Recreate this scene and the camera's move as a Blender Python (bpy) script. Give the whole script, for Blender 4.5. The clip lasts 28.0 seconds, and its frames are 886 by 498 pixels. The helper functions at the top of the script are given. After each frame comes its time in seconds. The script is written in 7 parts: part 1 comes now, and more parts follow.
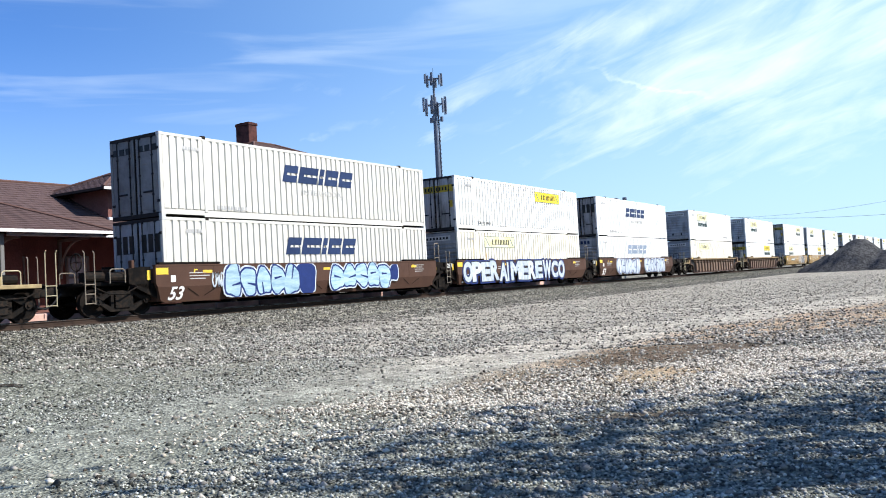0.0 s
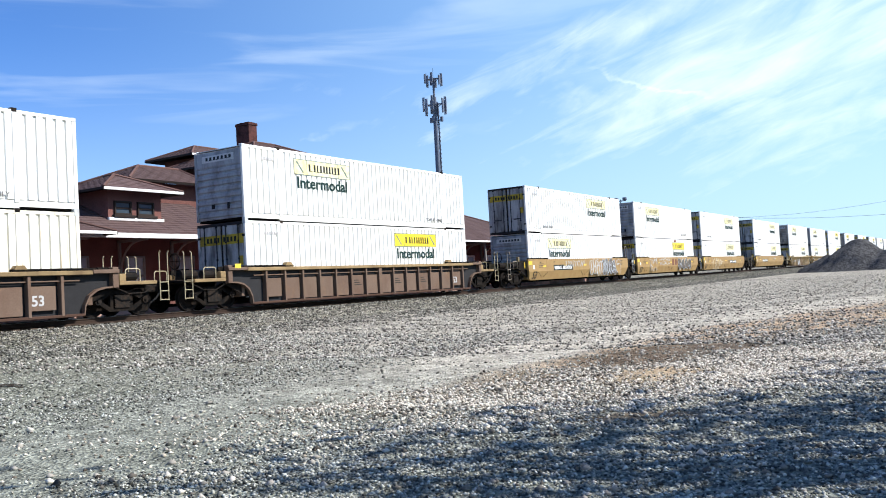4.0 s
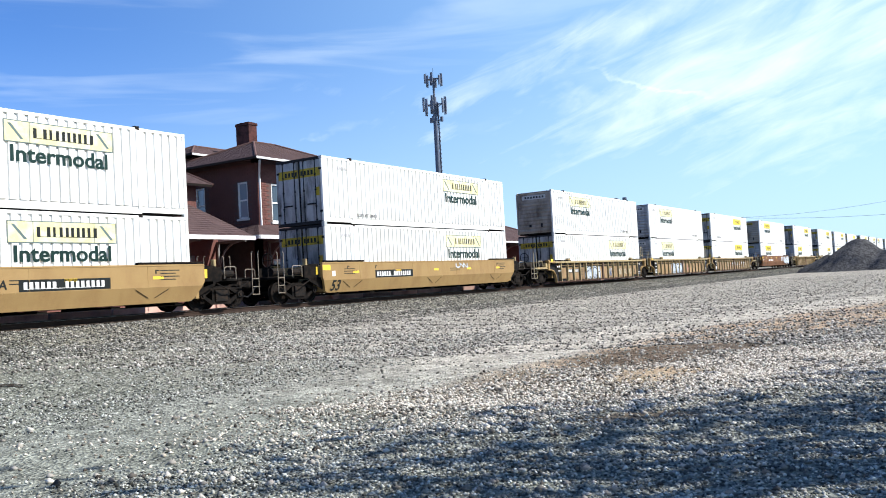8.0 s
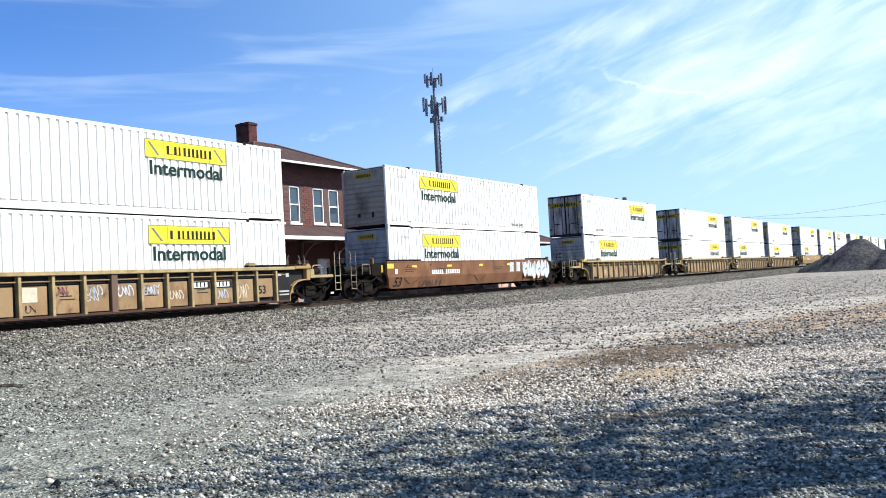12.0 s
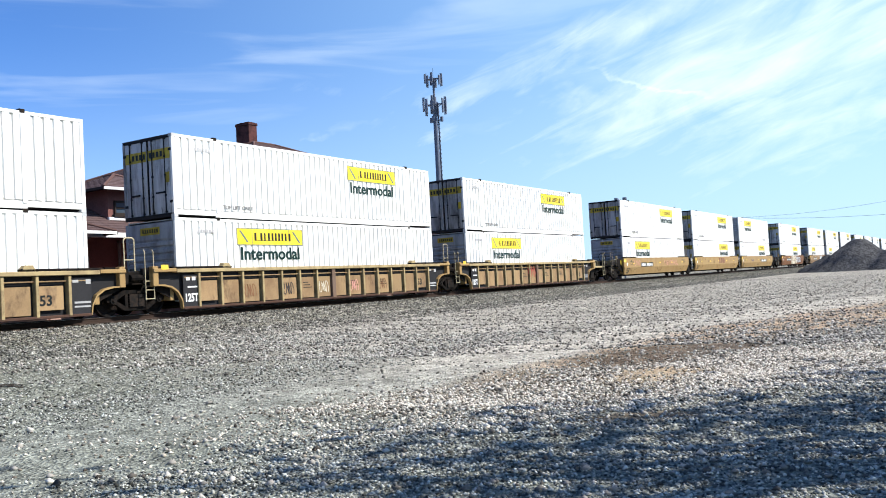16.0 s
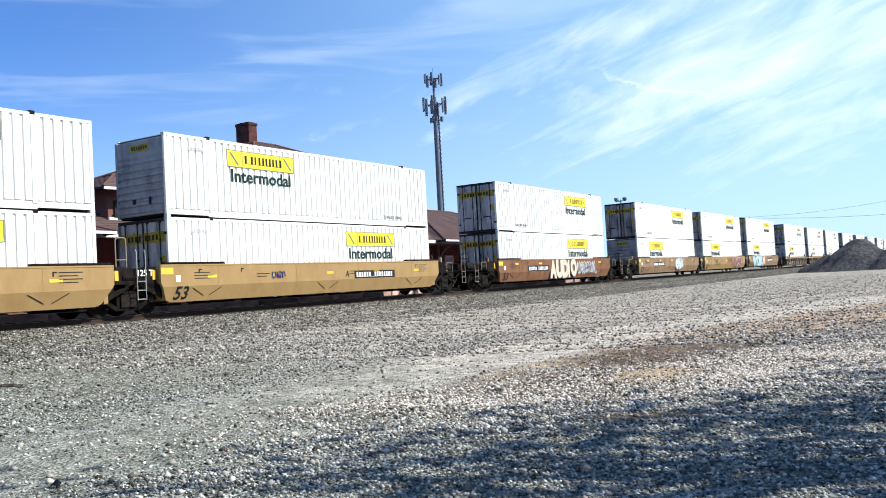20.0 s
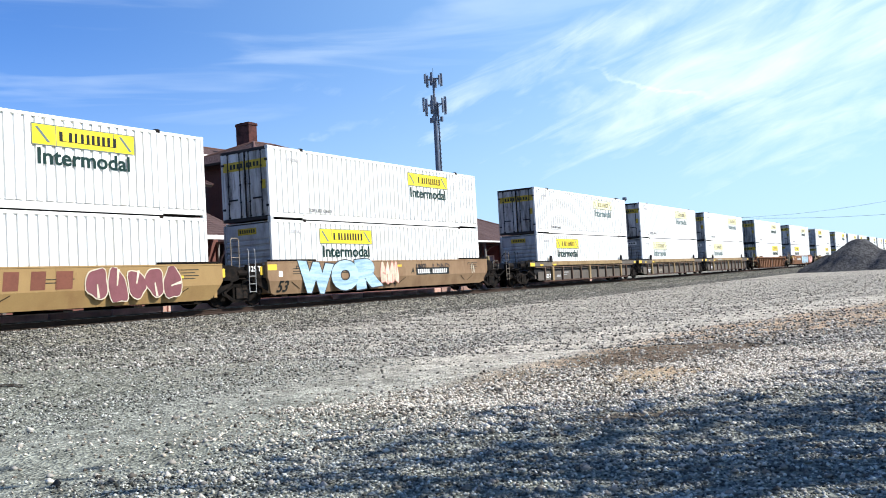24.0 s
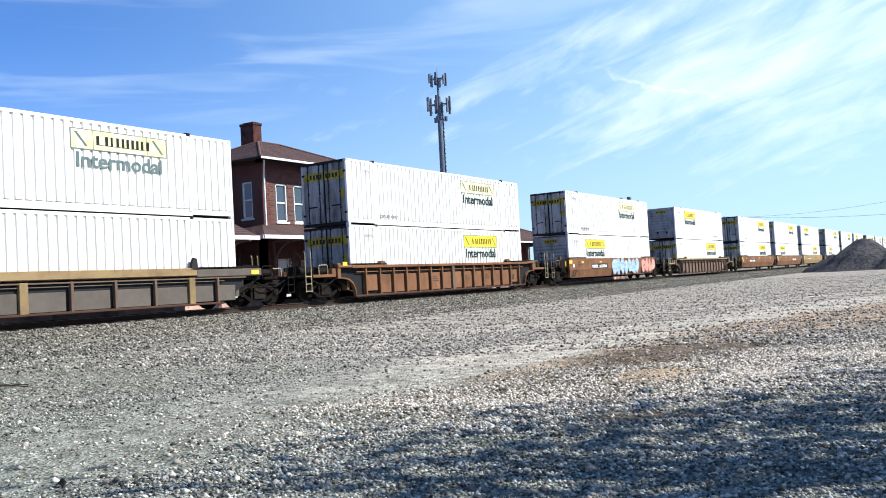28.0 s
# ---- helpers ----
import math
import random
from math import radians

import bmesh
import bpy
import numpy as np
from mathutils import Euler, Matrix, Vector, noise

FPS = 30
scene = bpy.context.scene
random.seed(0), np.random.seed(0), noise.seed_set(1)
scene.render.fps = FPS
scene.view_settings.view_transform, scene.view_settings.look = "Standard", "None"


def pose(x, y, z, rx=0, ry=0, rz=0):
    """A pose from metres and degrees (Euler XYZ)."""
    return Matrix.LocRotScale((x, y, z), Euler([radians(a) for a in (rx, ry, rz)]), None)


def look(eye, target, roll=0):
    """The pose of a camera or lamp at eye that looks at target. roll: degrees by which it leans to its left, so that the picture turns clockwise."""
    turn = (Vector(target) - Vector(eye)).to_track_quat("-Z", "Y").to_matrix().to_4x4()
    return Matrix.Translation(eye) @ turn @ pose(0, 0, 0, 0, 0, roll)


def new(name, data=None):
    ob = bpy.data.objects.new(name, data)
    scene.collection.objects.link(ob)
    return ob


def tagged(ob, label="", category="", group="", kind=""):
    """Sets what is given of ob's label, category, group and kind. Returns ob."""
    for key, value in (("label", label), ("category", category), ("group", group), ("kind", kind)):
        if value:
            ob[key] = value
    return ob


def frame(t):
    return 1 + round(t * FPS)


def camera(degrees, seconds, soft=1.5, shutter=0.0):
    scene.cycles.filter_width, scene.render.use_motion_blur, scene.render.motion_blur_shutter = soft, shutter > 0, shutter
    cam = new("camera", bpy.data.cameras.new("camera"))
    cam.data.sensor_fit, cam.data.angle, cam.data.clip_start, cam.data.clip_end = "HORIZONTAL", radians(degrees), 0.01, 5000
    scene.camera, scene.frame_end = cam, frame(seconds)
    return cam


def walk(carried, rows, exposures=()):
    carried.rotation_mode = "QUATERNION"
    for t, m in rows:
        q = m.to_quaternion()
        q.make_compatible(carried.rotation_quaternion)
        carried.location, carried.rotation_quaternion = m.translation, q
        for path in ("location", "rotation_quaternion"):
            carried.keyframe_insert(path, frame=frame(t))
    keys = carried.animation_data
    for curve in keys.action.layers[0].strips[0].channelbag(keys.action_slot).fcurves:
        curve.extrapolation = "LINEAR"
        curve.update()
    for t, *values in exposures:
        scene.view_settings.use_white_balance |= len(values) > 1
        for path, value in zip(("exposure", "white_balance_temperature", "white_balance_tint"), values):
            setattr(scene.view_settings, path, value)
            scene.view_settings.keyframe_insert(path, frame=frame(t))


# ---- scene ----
# World: x runs along the track (the train travels towards -x), y across it, z = 0 on the rail heads.
EYE = Vector((0.0, -24.405, 0.489))
YAW, PITCH, ROLL = 57.995, 2.262, -3.197
GROUND = -1.05


def aim(yaw):
    a, b = radians(yaw), radians(PITCH)
    way = Vector((math.sin(a) * math.cos(b), math.cos(a) * math.cos(b), math.sin(b)))
    return look(EYE, EYE + way * 10, ROLL)


cam = camera(54.82, 28.0, soft=1.0)
walk(cam, [(0.0, aim(YAW)), (14.0, aim(YAW)), (27.8, aim(YAW)), (27.9, aim(YAW)), (28.0, aim(YAW - 0.29))])

# ---- light ----
SUN_EL = radians(42)
SUN_WAY = Vector((0.45, -0.893, 0)).normalized()
SUN_DIR = Vector((SUN_WAY.x * math.cos(SUN_EL), SUN_WAY.y * math.cos(SUN_EL), math.sin(SUN_EL)))
scene.view_settings.exposure = 0.62


def build_world():
    world = bpy.data.worlds.new("sky")
    scene.world = world
    world.use_nodes = True
    nt = world.node_tree
    n, l = nt.nodes, nt.links
    n.clear()
    out = n.new("ShaderNodeOutputWorld")
    bg = n.new("ShaderNodeBackground")
    sky = n.new("ShaderNodeTexSky")
    sky.sky_type = "NISHITA"
    sky.sun_disc = False
    sky.sun_elevation = SUN_EL
    sky.sun_rotation = math.atan2(SUN_WAY.x, SUN_WAY.y)
    sky.altitude = 150
    sky.air_density, sky.dust_density, sky.ozone_density = 1.0, 0.6, 2.5
    geo = n.new("ShaderNodeTexCoord")

    def vm(op, a, b=None):
        k = n.new("ShaderNodeVectorMath")
        k.operation = op
        l.new(a, k.inputs[0])
        if b is not None:
            k.inputs[1].default_value = b
        return k

    def mm(op, a, b=None, c=None, clamp=False):
        k = n.new("ShaderNodeMath")
        k.operation = op
        k.use_clamp = clamp
        for i, v in enumerate((a, b, c)):
            if v is None:
                continue
            if isinstance(v, (int, float)):
                k.inputs[i].default_value = v
            else:
                l.new(v, k.inputs[i])
        return k.outputs[0]

    way = geo.outputs["Generated"]
    east = vm("DOT_PRODUCT", way, (0.53, -0.848, 0.0)).outputs["Value"]
    sep = n.new("ShaderNodeSeparateXYZ")
    l.new(way, sep.inputs[0])
    high = sep.outputs["Z"]
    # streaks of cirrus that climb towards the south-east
    along = mm("ADD", mm("MULTIPLY", east, 0.92), mm("MULTIPLY", high, 0.39))
    across = mm("SUBTRACT", mm("MULTIPLY", high, 0.92), mm("MULTIPLY", east, 0.36))

    def streak(sa, sc, detail, off, distort):
        comb = n.new("ShaderNodeCombineXYZ")
        l.new(mm("MULTIPLY", along, sa), comb.inputs[0])
        l.new(mm("MULTIPLY", across, sc), comb.inputs[1])
        comb.inputs[2].default_value = off
        t = n.new("ShaderNodeTexNoise")
        t.inputs["Scale"].default_value = 1.0
        t.inputs["Detail"].default_value = detail
        t.inputs["Roughness"].default_value = 0.6
        t.inputs["Distortion"].default_value = distort
        l.new(comb.outputs[0], t.inputs["Vector"])
        return t.outputs["Fac"]

    big = streak(2.4, 8.5, 5.0, 4.3, 0.5)
    fine = streak(7.0, 34.0, 6.0, 9.1, 0.9)
    puff = streak(9.0, 16.0, 6.0, 2.7, 0.8)
    warp = mm("ADD", mm("MULTIPLY", mm("SUBTRACT", puff, 0.5), 0.050), mm("MULTIPLY", mm("SUBTRACT", big, 0.5), 0.10))
    e2, h2 = mm("ADD", east, warp), mm("ADD", high, mm("MULTIPLY", warp, 0.8))

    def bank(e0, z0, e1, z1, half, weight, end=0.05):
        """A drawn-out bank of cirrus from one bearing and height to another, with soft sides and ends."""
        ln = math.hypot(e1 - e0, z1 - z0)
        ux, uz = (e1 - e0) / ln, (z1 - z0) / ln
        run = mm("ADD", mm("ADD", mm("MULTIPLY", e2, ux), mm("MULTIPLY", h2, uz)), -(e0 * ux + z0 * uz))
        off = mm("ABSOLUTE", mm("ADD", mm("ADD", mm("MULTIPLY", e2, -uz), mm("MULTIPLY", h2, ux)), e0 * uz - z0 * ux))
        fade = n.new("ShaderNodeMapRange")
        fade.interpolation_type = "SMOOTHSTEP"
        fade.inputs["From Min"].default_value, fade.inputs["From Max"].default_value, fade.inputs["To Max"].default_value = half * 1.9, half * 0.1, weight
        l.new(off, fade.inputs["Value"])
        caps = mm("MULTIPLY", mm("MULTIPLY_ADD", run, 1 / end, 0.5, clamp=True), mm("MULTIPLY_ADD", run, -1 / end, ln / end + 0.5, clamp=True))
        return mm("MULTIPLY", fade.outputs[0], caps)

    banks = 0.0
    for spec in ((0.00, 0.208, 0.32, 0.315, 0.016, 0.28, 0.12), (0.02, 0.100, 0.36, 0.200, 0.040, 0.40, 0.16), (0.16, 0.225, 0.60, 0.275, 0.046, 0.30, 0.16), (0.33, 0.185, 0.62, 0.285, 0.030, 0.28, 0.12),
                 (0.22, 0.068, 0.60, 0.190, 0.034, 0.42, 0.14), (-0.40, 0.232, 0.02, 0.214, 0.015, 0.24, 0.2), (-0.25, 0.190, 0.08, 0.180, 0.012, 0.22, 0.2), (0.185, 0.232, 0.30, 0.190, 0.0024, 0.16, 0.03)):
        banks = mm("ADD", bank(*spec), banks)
    cloud = mm("ADD", mm("MULTIPLY", big, 0.46), mm("ADD", mm("MULTIPLY", fine, 0.46), mm("MULTIPLY", puff, 0.30)))
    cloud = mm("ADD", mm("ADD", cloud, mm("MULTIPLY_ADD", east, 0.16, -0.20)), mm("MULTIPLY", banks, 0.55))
    ramp = n.new("ShaderNodeMapRange")
    ramp.interpolation_type = "SMOOTHSTEP"
    ramp.inputs["From Min"].default_value = 0.44
    ramp.inputs["From Max"].default_value = 0.98
    l.new(cloud, ramp.inputs["Value"])
    comb = n.new("ShaderNodeCombineXYZ")
    l.new(mm("MULTIPLY", east, 3.2), comb.inputs[0])
    l.new(mm("MULTIPLY", high, 26.0), comb.inputs[1])
    level = n.new("ShaderNodeTexNoise")
    level.inputs["Scale"].default_value, level.inputs["Detail"].default_value, level.inputs["Distortion"].default_value = 1.0, 5.0, 0.6
    l.new(comb.outputs[0], level.inputs["Vector"])
    wisp = n.new("ShaderNodeMapRange")
    wisp.interpolation_type = "SMOOTHSTEP"
    wisp.inputs["From Min"].default_value, wisp.inputs["From Max"].default_value, wisp.inputs["To Max"].default_value = 0.46, 0.74, 0.24
    l.new(level.outputs["Fac"], wisp.inputs["Value"])
    low = n.new("ShaderNodeMapRange")
    low.interpolation_type = "SMOOTHSTEP"
    low.inputs["From Min"].default_value = 0.30
    low.inputs["From Max"].default_value = -0.02
    low.inputs["To Max"].default_value = 0.28
    l.new(high, low.inputs["Value"])
    clear = n.new("ShaderNodeMapRange")
    clear.interpolation_type = "SMOOTHSTEP"
    clear.inputs["From Min"].default_value, clear.inputs["From Max"].default_value = 0.75, 0.33
    l.new(high, clear.inputs["Value"])
    mask = mm("MAXIMUM", mm("MAXIMUM", mm("MULTIPLY", ramp.outputs[0], 0.92), low.outputs[0]), wisp.outputs[0], clamp=True)
    mask = mm("MULTIPLY", mask, clear.outputs[0])
    deep = n.new("ShaderNodeMix")
    deep.data_type = "RGBA"
    deep.blend_type = "MULTIPLY"
    deep.inputs["Factor"].default_value = 1.0
    l.new(sky.outputs[0], deep.inputs["A"])
    deep.inputs["B"].default_value = (0.53, 0.91, 1.50, 1)
    veil = n.new("ShaderNodeMapRange")
    veil.interpolation_type = "SMOOTHSTEP"
    veil.inputs["From Min"].default_value = -0.56
    veil.inputs["From Max"].default_value = 0.60
    veil.inputs["To Max"].default_value = 0.72
    l.new(east, veil.inputs["Value"])
    thin = n.new("ShaderNodeMix")
    thin.data_type = "RGBA"
    l.new(mm("MULTIPLY", veil.outputs[0], clear.outputs[0]), thin.inputs["Factor"])
    l.new(deep.outputs["Result"], thin.inputs["A"])
    thin.inputs["B"].default_value = (4.6, 7.6, 10.6, 1)
    mix = n.new("ShaderNodeMix")
    mix.data_type = "RGBA"
    l.new(mask, mix.inputs["Factor"])
    l.new(thin.outputs["Result"], mix.inputs["A"])
    mix.inputs["B"].default_value = (9.0, 10.3, 11.0, 1)
    l.new(mix.outputs["Result"], bg.inputs["Color"])
    bg.inputs["Strength"].default_value = 0.080
    l.new(bg.outputs[0], out.inputs["Surface"])


build_world()
sun_data = bpy.data.lights.new("sun", "SUN")
sun_data.energy = 5.0
sun_data.angle = radians(0.53)
sun_data.color = (1.0, 0.95, 0.87)
sun = new("sun", sun_data)
sun.matrix_world = look(SUN_DIR * 60, (0, 0, 0))


# ---- materials ----
MATS = {}


def surface(name, base, rough=0.6, metal=0.0, dark=None, amount=0.35, scale=3.0, stretch=(1, 1, 1), grain=40.0, grain_amount=0.12,
            bump=0.15, bump_scale=60.0, random_amount=0.10, spot=None, spot_scale=1.5, spot_amount=0.0, spot_edge=(0.55, 0.7), gloss=0.2):
    """A painted, rusted or mineral surface: base colour, stains of a second colour, grain, bump and a shift from piece to piece."""
    if name in MATS:
        return MATS[name]
    m = bpy.data.materials.new(name)
    m.use_nodes = True
    nt = m.node_tree
    n, l = nt.nodes, nt.links
    bsdf = n["Principled BSDF"]
    tex = n.new("ShaderNodeTexCoord")
    info = n.new("ShaderNodeObjectInfo")
    shift = n.new("ShaderNodeVectorMath")
    shift.operation = "SCALE"
    shift.inputs[0].default_value = (37.0, 91.0, 53.0)
    l.new(info.outputs["Random"], shift.inputs["Scale"])
    add = n.new("ShaderNodeVectorMath")
    l.new(tex.outputs["Object"], add.inputs[0])
    l.new(shift.outputs[0], add.inputs[1])
    mul = n.new("ShaderNodeVectorMath")
    mul.operation = "MULTIPLY"
    mul.inputs[1].default_value = stretch
    l.new(add.outputs[0], mul.inputs[0])

    def noise_tex(vec, sc, detail=4.0, rough_=0.6):
        t = n.new("ShaderNodeTexNoise")
        t.inputs["Scale"].default_value = sc
        t.inputs["Detail"].default_value = detail
        t.inputs["Roughness"].default_value = rough_
        l.new(vec, t.inputs["Vector"])
        return t.outputs["Fac"]

    def rng(v, a, b, c=0.0, d=1.0):
        r = n.new("ShaderNodeMapRange")
        r.inputs["From Min"].default_value, r.inputs["From Max"].default_value = a, b
        r.inputs["To Min"].default_value, r.inputs["To Max"].default_value = c, d
        l.new(v, r.inputs["Value"])
        return r.outputs[0]

    def mixc(fac, a, b, blend="MIX"):
        k = n.new("ShaderNodeMix")
        k.data_type = "RGBA"
        k.blend_type = blend
        for s, v in (("Factor", fac), ("A", a), ("B", b)):
            if isinstance(v, (int, float)):
                k.inputs[s].default_value = v
            elif isinstance(v, tuple):
                k.inputs[s].default_value = (*v, 1)
            else:
                l.new(v, k.inputs[s])
        return k.outputs["Result"]

    dark = dark or tuple(c * 0.55 for c in base)
    stain = rng(noise_tex(mul.outputs[0], scale), 0.42, 0.72, 0.0, amount)
    col = mixc(stain, tuple(base), tuple(dark))
    if spot:
        col = mixc(rng(noise_tex(mul.outputs[0], spot_scale, 6.0, 0.7), *spot_edge, 0.0, spot_amount), col, tuple(spot))
    g = rng(noise_tex(add.outputs[0], grain, 2.0), 0.3, 0.7, 1 - grain_amount, 1 + grain_amount)
    gc = n.new("ShaderNodeCombineColor")
    for i in range(3):
        l.new(g, gc.inputs[i])
    col = mixc(1.0, col, gc.outputs[0], "MULTIPLY")
    rc = rng(info.outputs["Random"], 0, 1, 1 - random_amount, 1 + random_amount)
    rcc = n.new("ShaderNodeCombineColor")
    for i in range(3):
        l.new(rc, rcc.inputs[i])
    col = mixc(1.0, col, rcc.outputs[0], "MULTIPLY")
    l.new(col, bsdf.inputs["Base Color"])
    l.new(rng(stain, 0, 1, rough, min(1.0, rough + 0.25)), bsdf.inputs["Roughness"])
    bsdf.inputs["Metallic"].default_value = metal
    bsdf.inputs["Specular IOR Level"].default_value = gloss
    if bump:
        b = n.new("ShaderNodeBump")
        b.inputs["Strength"].default_value = bump
        b.inputs["Distance"].default_value = 0.02
        l.new(noise_tex(add.outputs[0], bump_scale, 3.0), b.inputs["Height"])
        l.new(b.outputs[0], bsdf.inputs["Normal"])
    MATS[name] = m
    return m


def glass_dark(name, tint):
    m = bpy.data.materials.new(name)
    m.use_nodes = True
    b = m.node_tree.nodes["Principled BSDF"]
    b.inputs["Base Color"].default_value = (*tint, 1)
    b.inputs["Roughness"].default_value = 0.06
    b.inputs["Specular IOR Level"].default_value = 0.8
    MATS[name] = m
    return m


DOWN = (1.0, 1.0, 0.12)     # stains that run down
white = surface("white container paint", (0.80, 0.80, 0.77), 0.45, dark=(0.60, 0.56, 0.48), amount=0.34, scale=2.2, stretch=(3, 3, 0.16), grain_amount=0.03, bump=0.03, random_amount=0.04,
                spot=(0.30, 0.25, 0.19), spot_scale=2.4, spot_amount=0.65, spot_edge=(0.70, 0.76))
white_worn = surface("chalky cream-white paint", (0.58, 0.57, 0.53), 0.6, dark=(0.42, 0.39, 0.33), amount=0.5, scale=2.2, stretch=(3, 3, 0.16), grain_amount=0.04, bump=0.03, random_amount=0.03)
white_dirty = surface("rust-streaked white paint", (0.76, 0.74, 0.66), 0.5, dark=(0.60, 0.50, 0.30), amount=0.45, scale=2.5, stretch=(3, 3, 0.14), grain_amount=0.05, bump=0.05,
                      random_amount=0.03, spot=(0.46, 0.27, 0.06), spot_scale=1.9, spot_amount=0.8, spot_edge=(0.57, 0.68))
# White ends turned from the sun: their blue-grey shade is in this colour.
front_grey = surface("blue-grey shaded container end paint", (0.30, 0.325, 0.355), 0.5, dark=(0.10, 0.095, 0.09), amount=0.75, scale=1.6, stretch=(1, 1.5, 0.6), grain_amount=0.07, random_amount=0.12)
# Logo yellow darkened for door grime and for the shade on leading ends.
band_yellow = surface("grimy shaded yellow door band", (0.44, 0.33, 0.03), 0.5, dark=(0.14, 0.11, 0.03), amount=0.8, scale=3.0, grain_amount=0.1, bump=0, random_amount=0.1)
white_grey = surface("grey-white container paint", (0.52, 0.54, 0.55), 0.5, dark=(0.30, 0.29, 0.27), amount=0.5, scale=2.0, stretch=(2, 2, 0.3), grain_amount=0.06, random_amount=0.05)
# Door and end paints: real grime, plus the leading end's shade mixed in.
door_white = surface("grimy shaded white door paint", (0.40, 0.41, 0.42), 0.5, dark=(0.075, 0.066, 0.058), amount=0.95, scale=1.7, stretch=(1.5, 1.6, 0.32), grain_amount=0.12, random_amount=0.28,
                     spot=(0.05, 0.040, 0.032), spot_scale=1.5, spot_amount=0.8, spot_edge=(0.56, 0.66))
door_dark = surface("dark dirty shaded end paint", (0.19, 0.195, 0.20), 0.55, dark=(0.06, 0.06, 0.06), amount=0.5, scale=2.0, random_amount=0.1)
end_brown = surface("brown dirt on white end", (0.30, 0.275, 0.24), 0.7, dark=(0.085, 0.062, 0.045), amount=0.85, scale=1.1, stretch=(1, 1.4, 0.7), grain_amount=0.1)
# Also backs the railcar bays, where its black stands for shade.
seam_black = surface("black rubber, grime and bay shade", (0.028, 0.028, 0.03), 0.7, amount=0.3, random_amount=0.2, gloss=0.04)
casting = surface("worn cast steel", (0.013, 0.0125, 0.012), 0.7, 0.0, dark=(0.045, 0.030, 0.022), amount=0.7, scale=9, random_amount=0.2, gloss=0.04)
rod = surface("galvanised lock rod", (0.38, 0.38, 0.37), 0.45, 0.4, amount=0.5, scale=6)
logo_yellow = surface("yellow logo film", (0.80, 0.60, 0.03), 0.4, dark=(0.70, 0.55, 0.16), amount=0.3, scale=2.0, grain_amount=0.03, bump=0, random_amount=0.06)
logo_faded = surface("faded yellow logo film", (0.70, 0.64, 0.33), 0.5, dark=(0.76, 0.74, 0.62), amount=0.9, scale=3.0, grain_amount=0.05, bump=0, random_amount=0.03)
ink_dark = surface("dark lettering", (0.013, 0.016, 0.015), 0.5, amount=0.2, bump=0)
ink_green = surface("dark green lettering", (0.006, 0.028, 0.024), 0.5, amount=0.2, bump=0)
ink_faded = surface("faded green lettering", (0.115, 0.165, 0.165), 0.5, amount=0.3, bump=0)
ink_blue = surface("dark blue logo paint", (0.016, 0.030, 0.085), 0.45, dark=(0.03, 0.06, 0.14), amount=0.4, scale=3, bump=0)
ink_pale_blue = surface("sun-bleached blue logo paint", (0.20, 0.25, 0.33), 0.5, dark=(0.34, 0.38, 0.42), amount=0.5, scale=3, bump=0)
ink_grey = surface("grey lettering", (0.42, 0.42, 0.42), 0.6, bump=0)
ink_stencil = surface("dark grey stencil lettering", (0.17, 0.17, 0.17), 0.6, amount=0.6, scale=4, bump=0)
ink_white = surface("white stencil paint", (0.80, 0.80, 0.78), 0.5, amount=0.2, bump=0)
ochre = surface("ochre railcar paint", (0.322, 0.212, 0.088), 0.55, dark=(0.215, 0.118, 0.050), amount=0.45, scale=1.6, stretch=(0.9, 1, 0.5), grain_amount=0.07, random_amount=0.05,
                spot=(0.20, 0.10, 0.05), spot_scale=1.1, spot_amount=0.45, spot_edge=(0.6, 0.75))
ochre_old = surface("weathered ochre railcar paint", (0.25, 0.165, 0.095), 0.65, dark=(0.15, 0.085, 0.048), amount=0.65, scale=1.4, stretch=(0.9, 1, 0.5), grain_amount=0.1, random_amount=0.05,
                    spot=(0.14, 0.07, 0.04), spot_scale=1.3, spot_amount=0.6, spot_edge=(0.56, 0.72))
ochre_panel = surface("faded ochre side panel paint", (0.30, 0.200, 0.102), 0.65, dark=(0.17, 0.100, 0.055), amount=0.75, scale=1.3, stretch=(0.9, 1, 0.5), grain_amount=0.1, random_amount=0.14,
                      spot=(0.085, 0.050, 0.032), spot_scale=1.9, spot_amount=0.75, spot_edge=(0.55, 0.68))
yellow_frame = surface("yellow railcar frame paint", (0.37, 0.285, 0.145), 0.55, dark=(0.15, 0.105, 0.060), amount=0.75, scale=2.6, grain_amount=0.08, random_amount=0.05)
rust = surface("rusted railcar paint", (0.20, 0.098, 0.052), 0.75, dark=(0.10, 0.050, 0.032), amount=0.7, scale=1.5, stretch=(0.8, 1, 0.6), grain_amount=0.14, random_amount=0.05,
               spot=(0.30, 0.17, 0.085), spot_scale=1.4, spot_amount=0.6, gloss=0.12)
brown = surface("dark brown railcar paint", (0.075, 0.040, 0.028), 0.6, dark=(0.045, 0.026, 0.020), amount=0.5, scale=1.5, stretch=(0.8, 1, 0.6), grain_amount=0.1, random_amount=0.05, gloss=0.12)
brown_dusty = surface("dusty brown railcar paint", (0.150, 0.104, 0.078), 0.75, dark=(0.105, 0.062, 0.045), amount=0.6, scale=1.5, stretch=(0.9, 1, 0.6), grain_amount=0.12, random_amount=0.06,
                      spot=(0.20, 0.12, 0.07), spot_scale=1.6, spot_amount=0.5, gloss=0.12)
